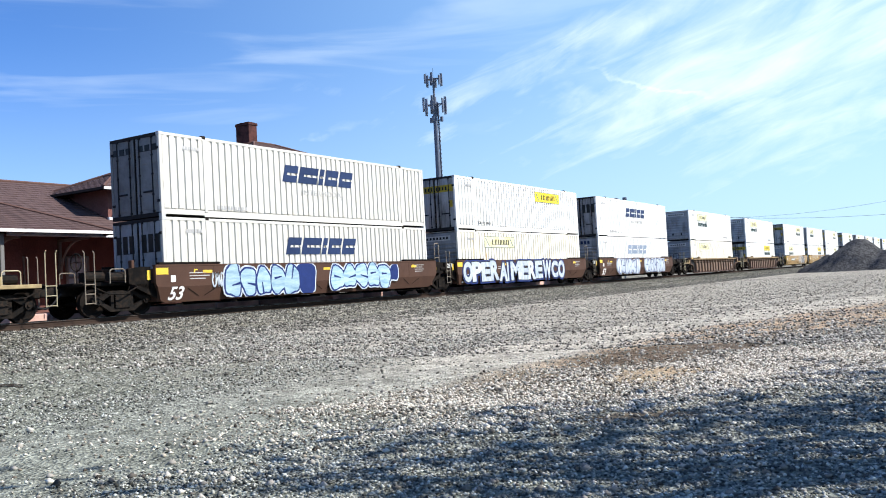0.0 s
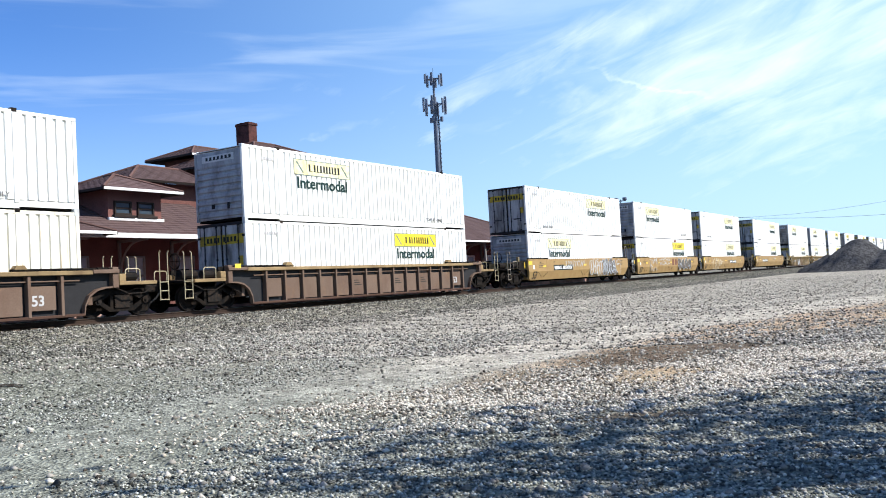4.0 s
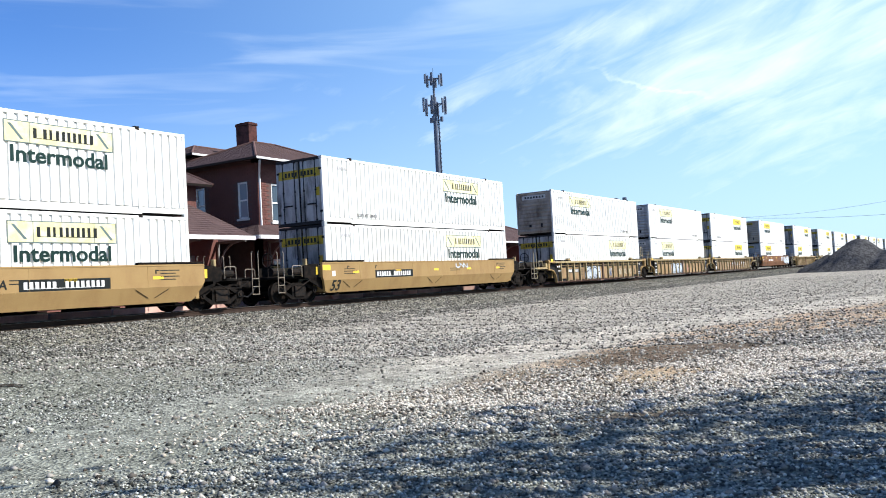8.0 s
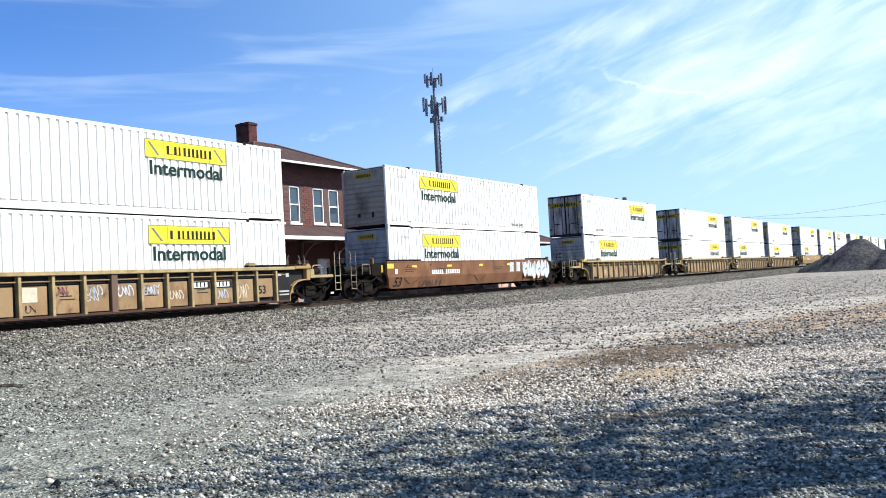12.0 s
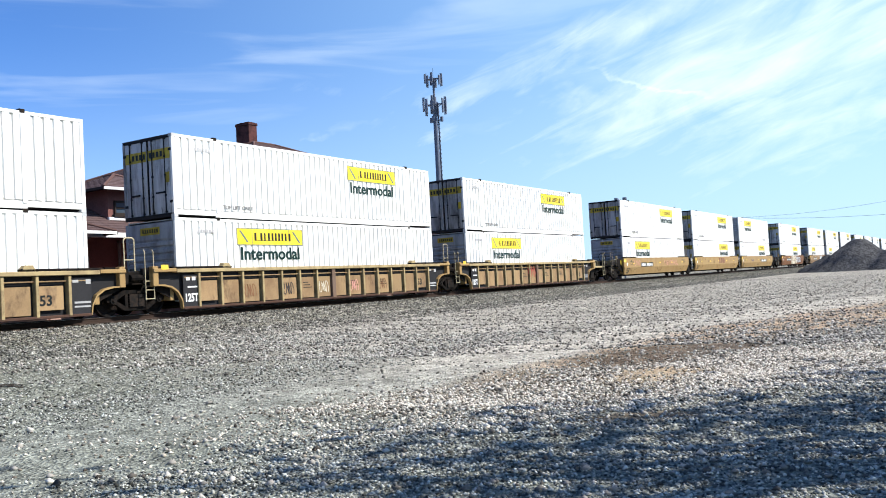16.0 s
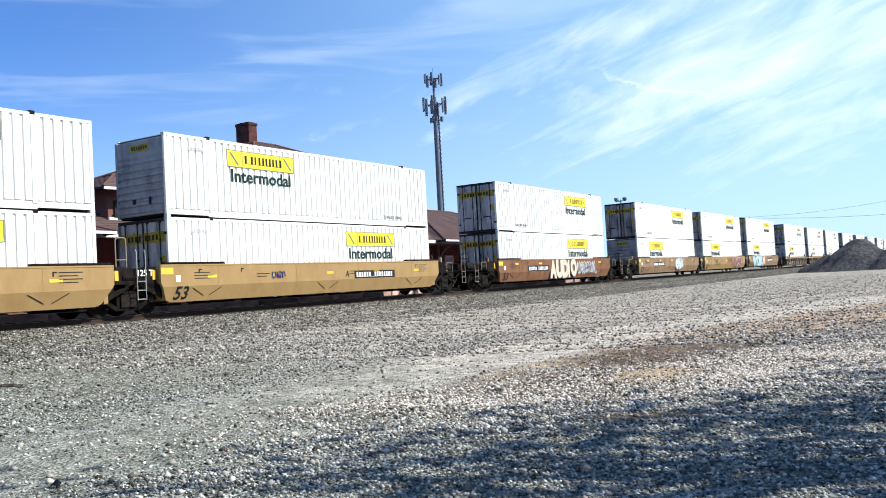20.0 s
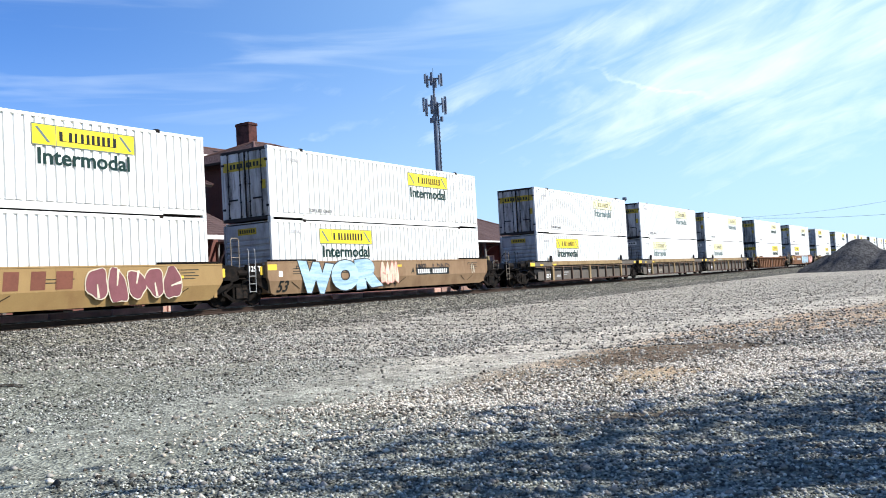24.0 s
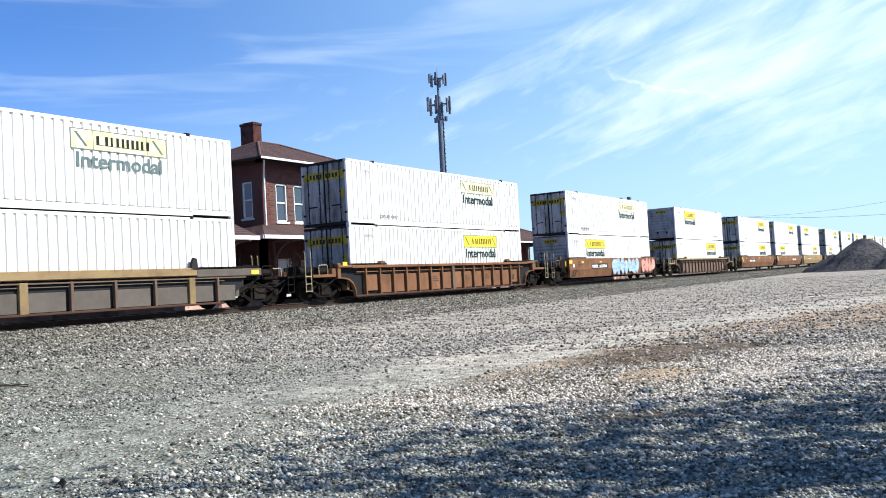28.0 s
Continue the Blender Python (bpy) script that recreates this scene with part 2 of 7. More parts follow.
grey_brown = surface("grey-brown railcar paint", (0.122, 0.106, 0.091), 0.7, dark=(0.066, 0.056, 0.048), amount=0.5, scale=1.5, grain_amount=0.12, random_amount=0.06, gloss=0.12)
tan_rail = surface("tan railcar chord paint", (0.27, 0.19, 0.095), 0.6, dark=(0.13, 0.085, 0.045), amount=0.8, scale=1.4, grain_amount=0.1)
under = surface("grimy black steel", (0.0085, 0.008, 0.0078), 0.85, 0.0, dark=(0.030, 0.022, 0.017), amount=0.75, scale=6, random_amount=0.25, gloss=0.04)
wheel_steel = surface("rolled wheel steel", (0.011, 0.010, 0.0095), 0.7, 0.0, dark=(0.035, 0.022, 0.016), amount=0.5, scale=5, gloss=0.04)
hand_yellow = surface("pale yellow grab-iron paint", (0.46, 0.40, 0.26), 0.5, dark=(0.20, 0.15, 0.09), amount=0.5, scale=5)
hand_white = surface("pale grab-iron paint", (0.26, 0.22, 0.17), 0.5, dark=(0.08, 0.06, 0.05), amount=0.5, scale=5)
reflector = surface("yellow reflective film", (0.72, 0.50, 0.06), 0.4, bump=0, amount=0.2, random_amount=0.15)
graf_white = surface("white spray paint", (0.50, 0.54, 0.58), 0.5, dark=(0.26, 0.34, 0.44), amount=0.8, scale=2.6, stretch=(1, 1, 0.55), grain=6, grain_amount=0.16, bump=0)
graf_ice = surface("pale blue spray paint", (0.36, 0.50, 0.58), 0.5, dark=(0.13, 0.25, 0.36), amount=0.9, scale=1.6, stretch=(0.7, 1, 4.0), bump=0)
graf_blue = surface("navy blue spray paint", (0.014, 0.030, 0.135), 0.5, amount=0.3, scale=3, bump=0)
graf_black = surface("black spray paint", (0.03, 0.03, 0.035), 0.5, bump=0)
graf_red = surface("red spray paint", (0.36, 0.06, 0.05), 0.5, bump=0)
graf_pink = surface("pink spray paint", (0.62, 0.30, 0.25), 0.5, bump=0)
graf_plum = surface("plum spray paint", (0.20, 0.075, 0.085), 0.5, amount=0.4, scale=3, bump=0)
graf_cream = surface("cream spray paint", (0.60, 0.54, 0.42), 0.5, dark=(0.40, 0.32, 0.22), amount=0.6, scale=3, bump=0)
maroon = surface("maroon railcar mark", (0.17, 0.062, 0.040), 0.55, amount=0.4, scale=3, bump=0)


# ---- mesh helpers ----
class Shape:
    """Gathers vertices and faces of one part."""

    def __init__(self):
        self.v, self.f = [], []

    def add(self, verts, faces):
        k = len(self.v)
        self.v += [tuple(p) for p in verts]
        self.f += [tuple(i + k for i in f) for f in faces]
        return self

    def box(self, x0, x1, y0, y1, z0, z1):
        return self.add([(x0, y0, z0), (x1, y0, z0), (x1, y1, z0), (x0, y1, z0), (x0, y0, z1), (x1, y0, z1), (x1, y1, z1), (x0, y1, z1)],
                        [(3, 2, 1, 0), (4, 5, 6, 7), (0, 1, 5, 4), (1, 2, 6, 5), (2, 3, 7, 6), (3, 0, 4, 7)])

    def cbox(self, x0, x1, y0, y1, z0, z1, c=0.02):
        """A box with chamfered edges."""
        v, f = [], []
        lo, hi = (x0, y0, z0), (x1, y1, z1)
        at = {}
        for sx in (0, 1):
            for sy in (0, 1):
                for sz in (0, 1):
                    s = (sx, sy, sz)
                    for ax in range(3):
                        p = []
                        for a in range(3):
                            w = hi[a] if s[a] else lo[a]
                            if a != ax:
                                w += -c if s[a] else c
                            p.append(w)
                        at[s, ax] = len(v)
                        v.append(p)
        for ax in range(3):
            b, c2 = [a for a in range(3) if a != ax]
            for side in (0, 1):
                ring = []
                for q in ((0, 0), (1, 0), (1, 1), (0, 1)):
                    s = [0, 0, 0]
                    s[ax], s[b], s[c2] = side, q[0], q[1]
                    ring.append(at[tuple(s), ax])
                f.append(tuple(ring) if side == (0 if ax == 1 else 1) else tuple(reversed(ring)))
        for ax in range(3):
            b, c2 = [a for a in range(3) if a != ax]
            for q in ((0, 0), (1, 0), (1, 1), (0, 1)):
                s0, s1 = [0, 0, 0], [0, 0, 0]
                s0[b], s0[c2] = q
                s1[b], s1[c2] = q
                s1[ax] = 1
                f.append((at[tuple(s0), b], at[tuple(s1), b], at[tuple(s1), c2], at[tuple(s0), c2]))
        for sx in (0, 1):
            for sy in (0, 1):
                for sz in (0, 1):
                    f.append(tuple(at[(sx, sy, sz), ax] for ax in range(3)))
        return self.add(v, f)

    def prism(self, pts, axis, a, b):
        """A closed outline drawn out along an axis: pts are (x, z) for y, (y, z) for x, (x, y) for z."""
        def put(p, w):
            return {"x": (w, p[0], p[1]), "y": (p[0], w, p[1]), "z": (p[0], p[1], w)}[axis]
        n = len(pts)
        v = [put(p, a) for p in pts] + [put(p, b) for p in pts]
        f = [tuple(range(n))[::-1], tuple(range(n, 2 * n))] + [(i, (i + 1) % n, n + (i + 1) % n, n + i) for i in range(n)]
        return self.add(v, f)

    def prism2(self, pts, a, b):
        return self.prism(pts, "y", a, b)

    def tube(self, p, q, r, n=8, r2=None):
        p, q = Vector(p), Vector(q)
        d = (q - p).normalized()
        u = d.orthogonal().normalized()
        w = d.cross(u)
        r2 = r if r2 is None else r2
        v = [p + (u * math.cos(2 * math.pi * i / n) + w * math.sin(2 * math.pi * i / n)) * r for i in range(n)]
        v += [q + (u * math.cos(2 * math.pi * i / n) + w * math.sin(2 * math.pi * i / n)) * r2 for i in range(n)]
        f = [tuple(range(n))[::-1], tuple(range(n, 2 * n))] + [(i, (i + 1) % n, n + (i + 1) % n, n + i) for i in range(n)]
        return self.add(v, f)

    def path(self, pts, r, n=6):
        for a, b in zip(pts, pts[1:]):
            self.tube(a, b, r, n)
        return self

    def mesh(self, name, material, smooth=False):
        me = bpy.data.meshes.new(name)
        me.from_pydata(self.v, [], self.f)
        me.materials.append(material)
        bm = bmesh.new()
        bm.from_mesh(me)
        bmesh.ops.recalc_face_normals(bm, faces=bm.faces)
        bm.to_mesh(me)
        bm.free()
        if smooth:
            me.polygons.foreach_set("use_smooth", [True] * len(me.polygons))
        return me


CACHE = {}


def part(name, key, make, material, parent=None, at=None, label="", smooth=False):
    """One mesh object under a thing; alike parts share the mesh that make(Shape) filled."""
    key = (key, material.name)
    if key not in CACHE:
        CACHE[key] = make(Shape()).mesh(name, material, smooth)
    ob = new(name, CACHE[key])
    if parent is not None:
        ob.parent = parent
    if at is not None:
        ob.matrix_basis = at if isinstance(at, Matrix) else Matrix.Translation(at)
    if label:
        ob["label"] = label
    return ob


def words(text, size, material, slant=0.0, bold=0.0):
    """The mesh of a line of lettering that stands on the xz plane and faces -y, its lower left corner at the origin."""
    key = ("words", text, size, material.name)
    if key not in CACHE:
        cu = bpy.data.curves.new("words", "FONT")
        cu.body, cu.size, cu.extrude, cu.shear, cu.resolution_u = text, size, 0.003, slant, 3
        cu.offset = bold
        tmp = bpy.data.objects.new("words", cu)
        scene.collection.objects.link(tmp)
        bpy.context.view_layer.update()
        me = bpy.data.meshes.new_from_object(tmp.evaluated_get(bpy.context.evaluated_depsgraph_get()))
        bpy.data.objects.remove(tmp)
        me.transform(Matrix.Rotation(radians(90), 4, "X"))
        me.materials.clear()
        me.materials.append(material)
        CACHE[key] = me
    return CACHE[key]


def lettering(name, text, size, material, parent, at, slant=0.0, wide=1.0, bold=0.0, span=None):
    ob = new(name, words(text, size, material, slant, bold))
    if span:
        wide = span / max(v.co.x for v in ob.data.vertices)
    ob.parent = parent
    ob.matrix_basis = Matrix.Translation(at) @ Matrix.Diagonal((wide, 1, 1, 1))
    return ob


# ---- the train: containers ----
LEN, HALF, HIGH = 16.154, 1.295, 2.896
CORR = 0.32
# outline of a bottom rail: it hangs lower between the lifting posts
RAIL = [(-LEN / 2 + 0.12, 0.095), (-6.17, 0.095), (-6.17, 0.045), (6.17, 0.045), (6.17, 0.095), (LEN / 2 - 0.12, 0.095), (LEN / 2 - 0.12, 0.265), (-LEN / 2 + 0.12, 0.265)]


def corrugated_side(s):
    """Pressed steel wall on the xz plane, outside at y = 0, grooves 35 mm deep."""
    x = -LEN / 2 + 0.14
    prof = [(x, 0.0)]
    while x < LEN / 2 - 0.45:
        prof += [(x + 0.205, 0.0), (x + 0.226, 0.046), (x + 0.299, 0.046), (x + 0.32, 0.0)]
        x += CORR
    prof.append((LEN / 2 - 0.14, 0.0))
    z0, z1 = 0.30, HIGH - 0.10
    v = [(a, b, z0) for a, b in prof] + [(a, b, z1) for a, b in prof]
    k = len(prof)
    s.add(v, [(i, i + 1, k + i + 1, k + i) for i in range(k - 1)])
    return s.box(-LEN / 2 + 0.14, LEN / 2 - 0.14, 0.06, 0.07, z0 - 0.14, z1)


def roof_sheet(s):
    n = 36
    w = (LEN - 0.3) / n
    for i in range(n):
        x = -LEN / 2 + 0.15 + i * w
        s.box(x + 0.04, x + w - 0.04, -HALF + 0.12, HALF - 0.12, HIGH - 0.045, HIGH - 0.025)
    return s.box(-LEN / 2 + 0.1, LEN / 2 - 0.1, -HALF + 0.06, HALF - 0.06, HIGH - 0.07, HIGH - 0.043)


def front_end(s):
    """Closed end with level pressings, outside at x = 0, one folded sheet."""
    prof = [(0.06, 0.14), (0.05, 0.16)]
    z = 0.22
    while z < 2.1:
        prof += [(0.05, z), (0.0, z + 0.035), (0.0, z + 0.15), (0.05, z + 0.185)]
        z += 0.245
    prof += [(0.01, 2.2), (0.01, HIGH - 0.14), (0.06, HIGH - 0.12)]
    return s.prism2(prof, -HALF + 0.13, HALF - 0.13)


def door_leaf(s):
    """One leaf, hinged at y = 0, 1.16 wide, with three shallow panels."""
    s.cbox(0.03, 0.075, 0.0, 1.15, 0.16, HIGH - 0.13, 0.008)
    for z0, z1 in ((0.3, 0.95), (1.05, 1.75), (1.85, 2.62)):
        s.cbox(0.018, 0.035, 0.08, 1.07, z0, z1, 0.006)
    return s


def lock_rod(s):
    s.tube((0, 0, 0.12), (0, 0, HIGH - 0.09), 0.021, 6)
    for z in (0.18, 0.75, 1.45, 2.1, 2.72):
        s.box(-0.01, 0.05, -0.045, 0.045, z, z + 0.06)
    return s


def door_frame(s):
    s.box(0.0, 0.09, -HALF + 0.02, HALF - 0.02, HIGH - 0.13, HIGH - 0.02)
    s.box(0.0, 0.09, -HALF + 0.02, HALF - 0.02, 0.02, 0.16)
    return s.box(0.012, 0.06, -0.012, 0.012, 0.16, HIGH - 0.13)


def logo_frame(s):
    w, h, t = 3.6, 0.64, 0.025
    for x0, x1, z0, z1 in ((0, w, 0, t), (0, w, h - t, h), (0, t, 0, h), (w - t, w, 0, h), (0.78, 0.80, 0, h), (w - 0.80, w - 0.78, 0, h)):
        s.box(x0, x1, 0, 0.003, z0, z1)
    s.prism([(0.12, 0.54), (0.22, 0.54), (0.6, 0.10), (0.5, 0.10)], "y", 0, 0.003)
    s.prism([(w - 0.6, 0.54), (w - 0.5, 0.54), (w - 0.12, 0.10), (w - 0.22, 0.10)], "y", 0, 0.003)
    return s


def comb(s, bars, z0, z1, y0=0.0, y1=0.003, axis="y"):
    """A row of upright bars that stand on one thin line, in place of lettering."""
    pts = [(bars[0][0], z0)]
    for k, (a, b) in enumerate(bars):
        if k:
            pts += [(bars[k - 1][1], z0 + 0.012), (a, z0 + 0.012)]
        pts += [(a, z1), (b, z1)]
    pts.append((bars[-1][1], z0))
    return s.prism(pts, axis, y0, y1)


def row(x, n, w, step):
    return [(x + k * step, x + k * step + w) for k in range(n)]


def logo_bars(s):
    """Upright bars of uneven spacing on one thin line, in place of a carrier's name."""
    bars = [(0.90, 1.01), (1.22, 1.33), (1.42, 1.50), (1.63, 1.73), (1.83, 1.93), (2.01, 2.11), (2.20, 2.30), (2.38, 2.48), (2.57, 2.67), (2.78, 2.90)]
    z0, z1, low, high = 0.17, 0.47, 0.17, 0.187
    pts = []
    for k, (a, b) in enumerate(bars):
        pts += [(a, z0), (b, z0)]
    for k, (a, b) in reversed(list(enumerate(bars))):
        pts += ([(b, high)] if k + 1 < len(bars) else []) + [(b, z1), (a, z1)] + ([(a, high)] if k else [])
    return s.prism(pts, "y", 0, 0.003)


def blue_block(w):
    """One slanted block with a notch, one of five in place of a carrier's name."""
    def make(s):
        k = 0.3
        pts = [(0, 0), (w, 0), (w, 0.28), (w * 0.25, 0.28), (w * 0.25, 0.38), (w, 0.38), (w, 0.68), (0, 0.68)]
        return s.prism([(x + k * z, z) for x, z in pts], "y", 0, 0.003)
    return make


def container(end, logo, paint, endpaint, brand="yellow", word="green", end_logo=True, look_="clean", far=False):
    """A 53-foot container; its origin lies under its middle. end: 'door' or 'front' on the leading end."""
    ob = new("shipping_container")
    where = {"door": "barred doors leading", "front": "ribbed closed end leading"}[end]
    tone = {"clean": "white", "rusty": "rust-streaked white", "grey": "grimy white"}[look_]
    mark = {"yellow": "yellow logo panel", "faded": "faded yellow logo", "blue": "blue block lettering"}[brand]
    tagged(ob, f"{tone} corrugated shipping container, {mark}, {where}", "container", "double-stacked containers")
    part("side_panel", "cside", corrugated_side, paint, ob, Matrix.Translation((0, -HALF + 0.01, 0)))
    part("side_panel", "cside", corrugated_side, paint, ob, Matrix.Translation((0, HALF - 0.01, 0)) @ Matrix.Rotation(math.pi, 4, "Z"))
    part("roof_panel", "croof", roof_sheet, white_grey, ob)
    part("floor_pan", "cfloor", lambda s: s.box(-LEN / 2 + 0.1, LEN / 2 - 0.1, -HALF + 0.08, HALF - 0.08, 0.06, 0.14), under, ob)
    for sy in (-1, 1):
        y0, y1 = sorted((sy * HALF, sy * (HALF - 0.07)))
        part("bottom_rail", ("cbr", sy), lambda s: s.prism(RAIL, "y", y0 + (0.016 if sy < 0 else 0), y1 - (0.016 if sy > 0 else 0)), paint, ob)
        part("top_rail", ("ctr", sy), lambda s: s.cbox(-LEN / 2 + 0.12, LEN / 2 - 0.12, y0, y1, HIGH - 0.12, HIGH - 0.012, 0.012), paint, ob)
        for x in (-6.096, 6.096):
            part("lift_post", ("clp", sy), lambda s: s.cbox(-0.07, 0.07, y0 - 0.014 if sy < 0 else y0, y1 + 0.014 if sy > 0 else y1, 0.2, HIGH - 0.11, 0.01), paint, ob, (x, 0, 0))
            if far or sy > 0:
                continue
            yc = sy * (HALF - 0.07)
            part("lift_casting", "clc", lambda s: s.cbox(-0.09, 0.09, -0.075, 0.075, 0, 0.13, 0.012), casting, ob, (x, yc, HIGH - 0.085))
        for sx in (-1, 1):
            x0, x1 = sorted((sx * LEN / 2, sx * (LEN / 2 - 0.13)))
            # the far leading post takes the shade-darkened end paint
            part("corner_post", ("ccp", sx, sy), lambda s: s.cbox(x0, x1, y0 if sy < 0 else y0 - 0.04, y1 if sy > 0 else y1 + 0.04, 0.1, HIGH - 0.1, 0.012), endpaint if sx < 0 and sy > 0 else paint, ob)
            for z in (0.0, HIGH - 0.12)[:0 if far or sy > 0 else 2]:
                part("corner_casting", "ccc", lambda s: s.cbox(-0.09, 0.09, -0.08, 0.08, 0, 0.12, 0.01), white_grey, ob, (sx * (LEN / 2 - 0.085), sy * (HALF - 0.075), z))
    for sx in (-1, 1):
        kind_end = end if sx < 0 else ("front" if end == "door" else "door")
        turn = Matrix.Translation((sx * LEN / 2, 0, 0)) @ (Matrix.Identity(4) if sx < 0 else Matrix.Rotation(math.pi, 4, "Z"))
        if kind_end == "front":
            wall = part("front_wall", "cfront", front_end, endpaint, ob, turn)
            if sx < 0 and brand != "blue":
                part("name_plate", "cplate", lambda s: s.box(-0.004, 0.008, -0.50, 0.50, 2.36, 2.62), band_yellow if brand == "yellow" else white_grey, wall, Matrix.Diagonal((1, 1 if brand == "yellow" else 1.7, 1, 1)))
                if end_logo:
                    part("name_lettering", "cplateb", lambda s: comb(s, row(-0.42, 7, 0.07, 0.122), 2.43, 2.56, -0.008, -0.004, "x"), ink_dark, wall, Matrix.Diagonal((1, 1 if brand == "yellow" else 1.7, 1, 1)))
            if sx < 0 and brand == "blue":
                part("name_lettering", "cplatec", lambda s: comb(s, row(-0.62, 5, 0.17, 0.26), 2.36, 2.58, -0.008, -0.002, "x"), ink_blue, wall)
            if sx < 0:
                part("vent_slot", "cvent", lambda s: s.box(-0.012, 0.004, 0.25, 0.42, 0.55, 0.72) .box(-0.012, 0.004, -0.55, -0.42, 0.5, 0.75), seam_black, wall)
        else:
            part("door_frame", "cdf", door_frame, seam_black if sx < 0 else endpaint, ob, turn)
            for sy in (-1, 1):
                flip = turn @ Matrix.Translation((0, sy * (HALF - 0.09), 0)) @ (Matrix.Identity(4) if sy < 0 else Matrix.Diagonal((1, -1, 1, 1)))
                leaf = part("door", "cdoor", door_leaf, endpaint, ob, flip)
                if sx < 0:
                    for y in (0.30, 0.95)[:1 if far else 2]:
                        part("lock_rod", "crod", lock_rod, seam_black, leaf, (0.0, y, 0))
                    part("door_handle", "chandle", lambda s: s.box(-0.02, 0.01, 0.30, 0.78, 0.86, 0.92), seam_black, leaf)
                    for z in (0.5, 2.3)[:0 if far else 2]:
                        part("hinge", "chinge", lambda s: s.box(-0.005, 0.03, -0.05, 0.10, 0, 0.09), seam_black, leaf, (0, 0, z))
                    if brand == "blue":
                        part("name_lettering", ("cbandc", look_), lambda s: comb(s, row(0.08, 3, 0.24, 0.34), 2.28 if look_ == "grey" else 1.72, 2.50 if look_ == "grey" else 2.34, 0.006, 0.017, "x"), ink_dark, leaf)
                    else:
                        part("logo_band", "cband", lambda s: s.box(0.008, 0.0175, 0.04, 1.15, 2.05, 2.42), band_yellow, leaf)
                        if sy < 0 and not far:
                            part("warning_label", "cwarn", lambda s: s.box(0.010, 0.018, 0.10, 0.33, 1.22, 1.58), band_yellow, leaf)
                        part("name_lettering", "cbandb", lambda s: comb(s, row(0.42, 4, 0.11, 0.19), 2.14, 2.33, 0.004, 0.008, "x"), ink_dark, leaf)
    y = -HALF - 0.004
    if brand == "blue":
        x = -2.1
        for w in (0.80, 1.14, 0.28, 0.82, 0.86):
            part("name_block", ("cblue", w), blue_block(w), ink_blue if word == "green" else ink_pale_blue, ob, (x, y, 1.60))
            x += w + 0.11
        lettering("route_word", "INTERMODAL", 0.30, ink_grey, ob, (-0.95, y, 1.14), span=2.7)
    else:
        x = -LEN / 2 + (9.6 if logo == "R" else 2.85)
        film = logo_yellow if brand == "yellow" else logo_faded
        part("logo_panel", "clogo", lambda s: s.box(0, 3.6, 0.003, 0.008, 0, 0.64), film, ob, (x, y - 0.004, 1.95))
        part("logo_frame", "clogof", logo_frame, ink_faded, ob, (x, y - 0.004, 1.95))
        part("name_lettering", "clogob", logo_bars, ink_dark, ob, (x, y - 0.005, 1.95))
        if word:
            lettering("route_word", "Intermodal", 0.66, ink_green if word == "green" else ink_faded, ob, (x + 0.14, y, 1.41), bold=0.015, span=3.25)
    if far:
        return ob
    if brand == "blue":
        part("stencil_lettering", "cstencil", lambda s: comb(s, row(0, 9, 0.11, 0.17), 0, 0.14), ink_grey, ob, (-LEN / 2 + 2.5, y, 0.34))
    else:
        lettering("stencil_lettering", "TOP LIFT ONLY", 0.20, ink_stencil, ob, (-5.85 if logo == "R" else 4.35, y, 0.36), bold=0.004, span=1.55)
    part("number_lettering", "cnumber", lambda s: comb(s, row(0, 6, 0.09, 0.13), 0, 0.13), ink_grey, ob, (-LEN / 2 + 1.0, y, 2.36))
    return ob


# ---- the train: well cars ----
SIDE = 1.52
WHEEL = 0.457


def wheel_shape(s):
    n = 24
    prof = [(-0.07, 0.10), (-0.07, 0.17), (-0.03, 0.19), (-0.01, 0.33), (-0.06, 0.37), (-0.065, WHEEL), (0.05, WHEEL + 0.004), (0.07, WHEEL + 0.028), (0.085, WHEEL + 0.02), (0.085, 0.37), (0.03, 0.33), (0.03, 0.19), (0.09, 0.17), (0.09, 0.1)]
    k = len(prof)
    v = [(r * math.cos(2 * math.pi * i / n), y, r * math.sin(2 * math.pi * i / n)) for i in range(n) for y, r in prof]
    f = [(i * k + j, i * k + (j + 1) % k, ((i + 1) % n) * k + (j + 1) % k, ((i + 1) % n) * k + j) for i in range(n) for j in range(k)]
    s.add(v, f)
    for i in range(5):
        a = 2 * math.pi * i / 5
        s.tube((0.25 * math.cos(a), -0.025, 0.25 * math.sin(a)), (0.25 * math.cos(a), -0.045, 0.25 * math.sin(a)), 0.03, 6)
    return s


def side_frame(s):
    """Cast frame with open windows: arched top, two columns and a dropped bottom member."""
    s.prism([(-1.12, 0.54), (-1.05, 0.64), (-0.72, 0.66), (-0.42, 0.82), (0.42, 0.82), (0.72, 0.66), (1.05, 0.64), (1.12, 0.54), (1.10, 0.45), (0.92, 0.45), (0.66, 0.55), (0.40, 0.70), (-0.40, 0.70), (-0.66, 0.55), (-0.92, 0.45), (-1.10, 0.45)], "y", -0.07, 0.07)
    s.prism([(-0.92, 0.46), (-0.80, 0.52), (-0.36, 0.27), (0.36, 0.27), (0.80, 0.52), (0.92, 0.46), (0.45, 0.16), (-0.45, 0.16)], "y", -0.065, 0.065)
    return s.box(-0.42, -0.31, -0.06, 0.06, 0.25, 0.72).box(0.31, 0.42, -0.06, 0.06, 0.25, 0.72)


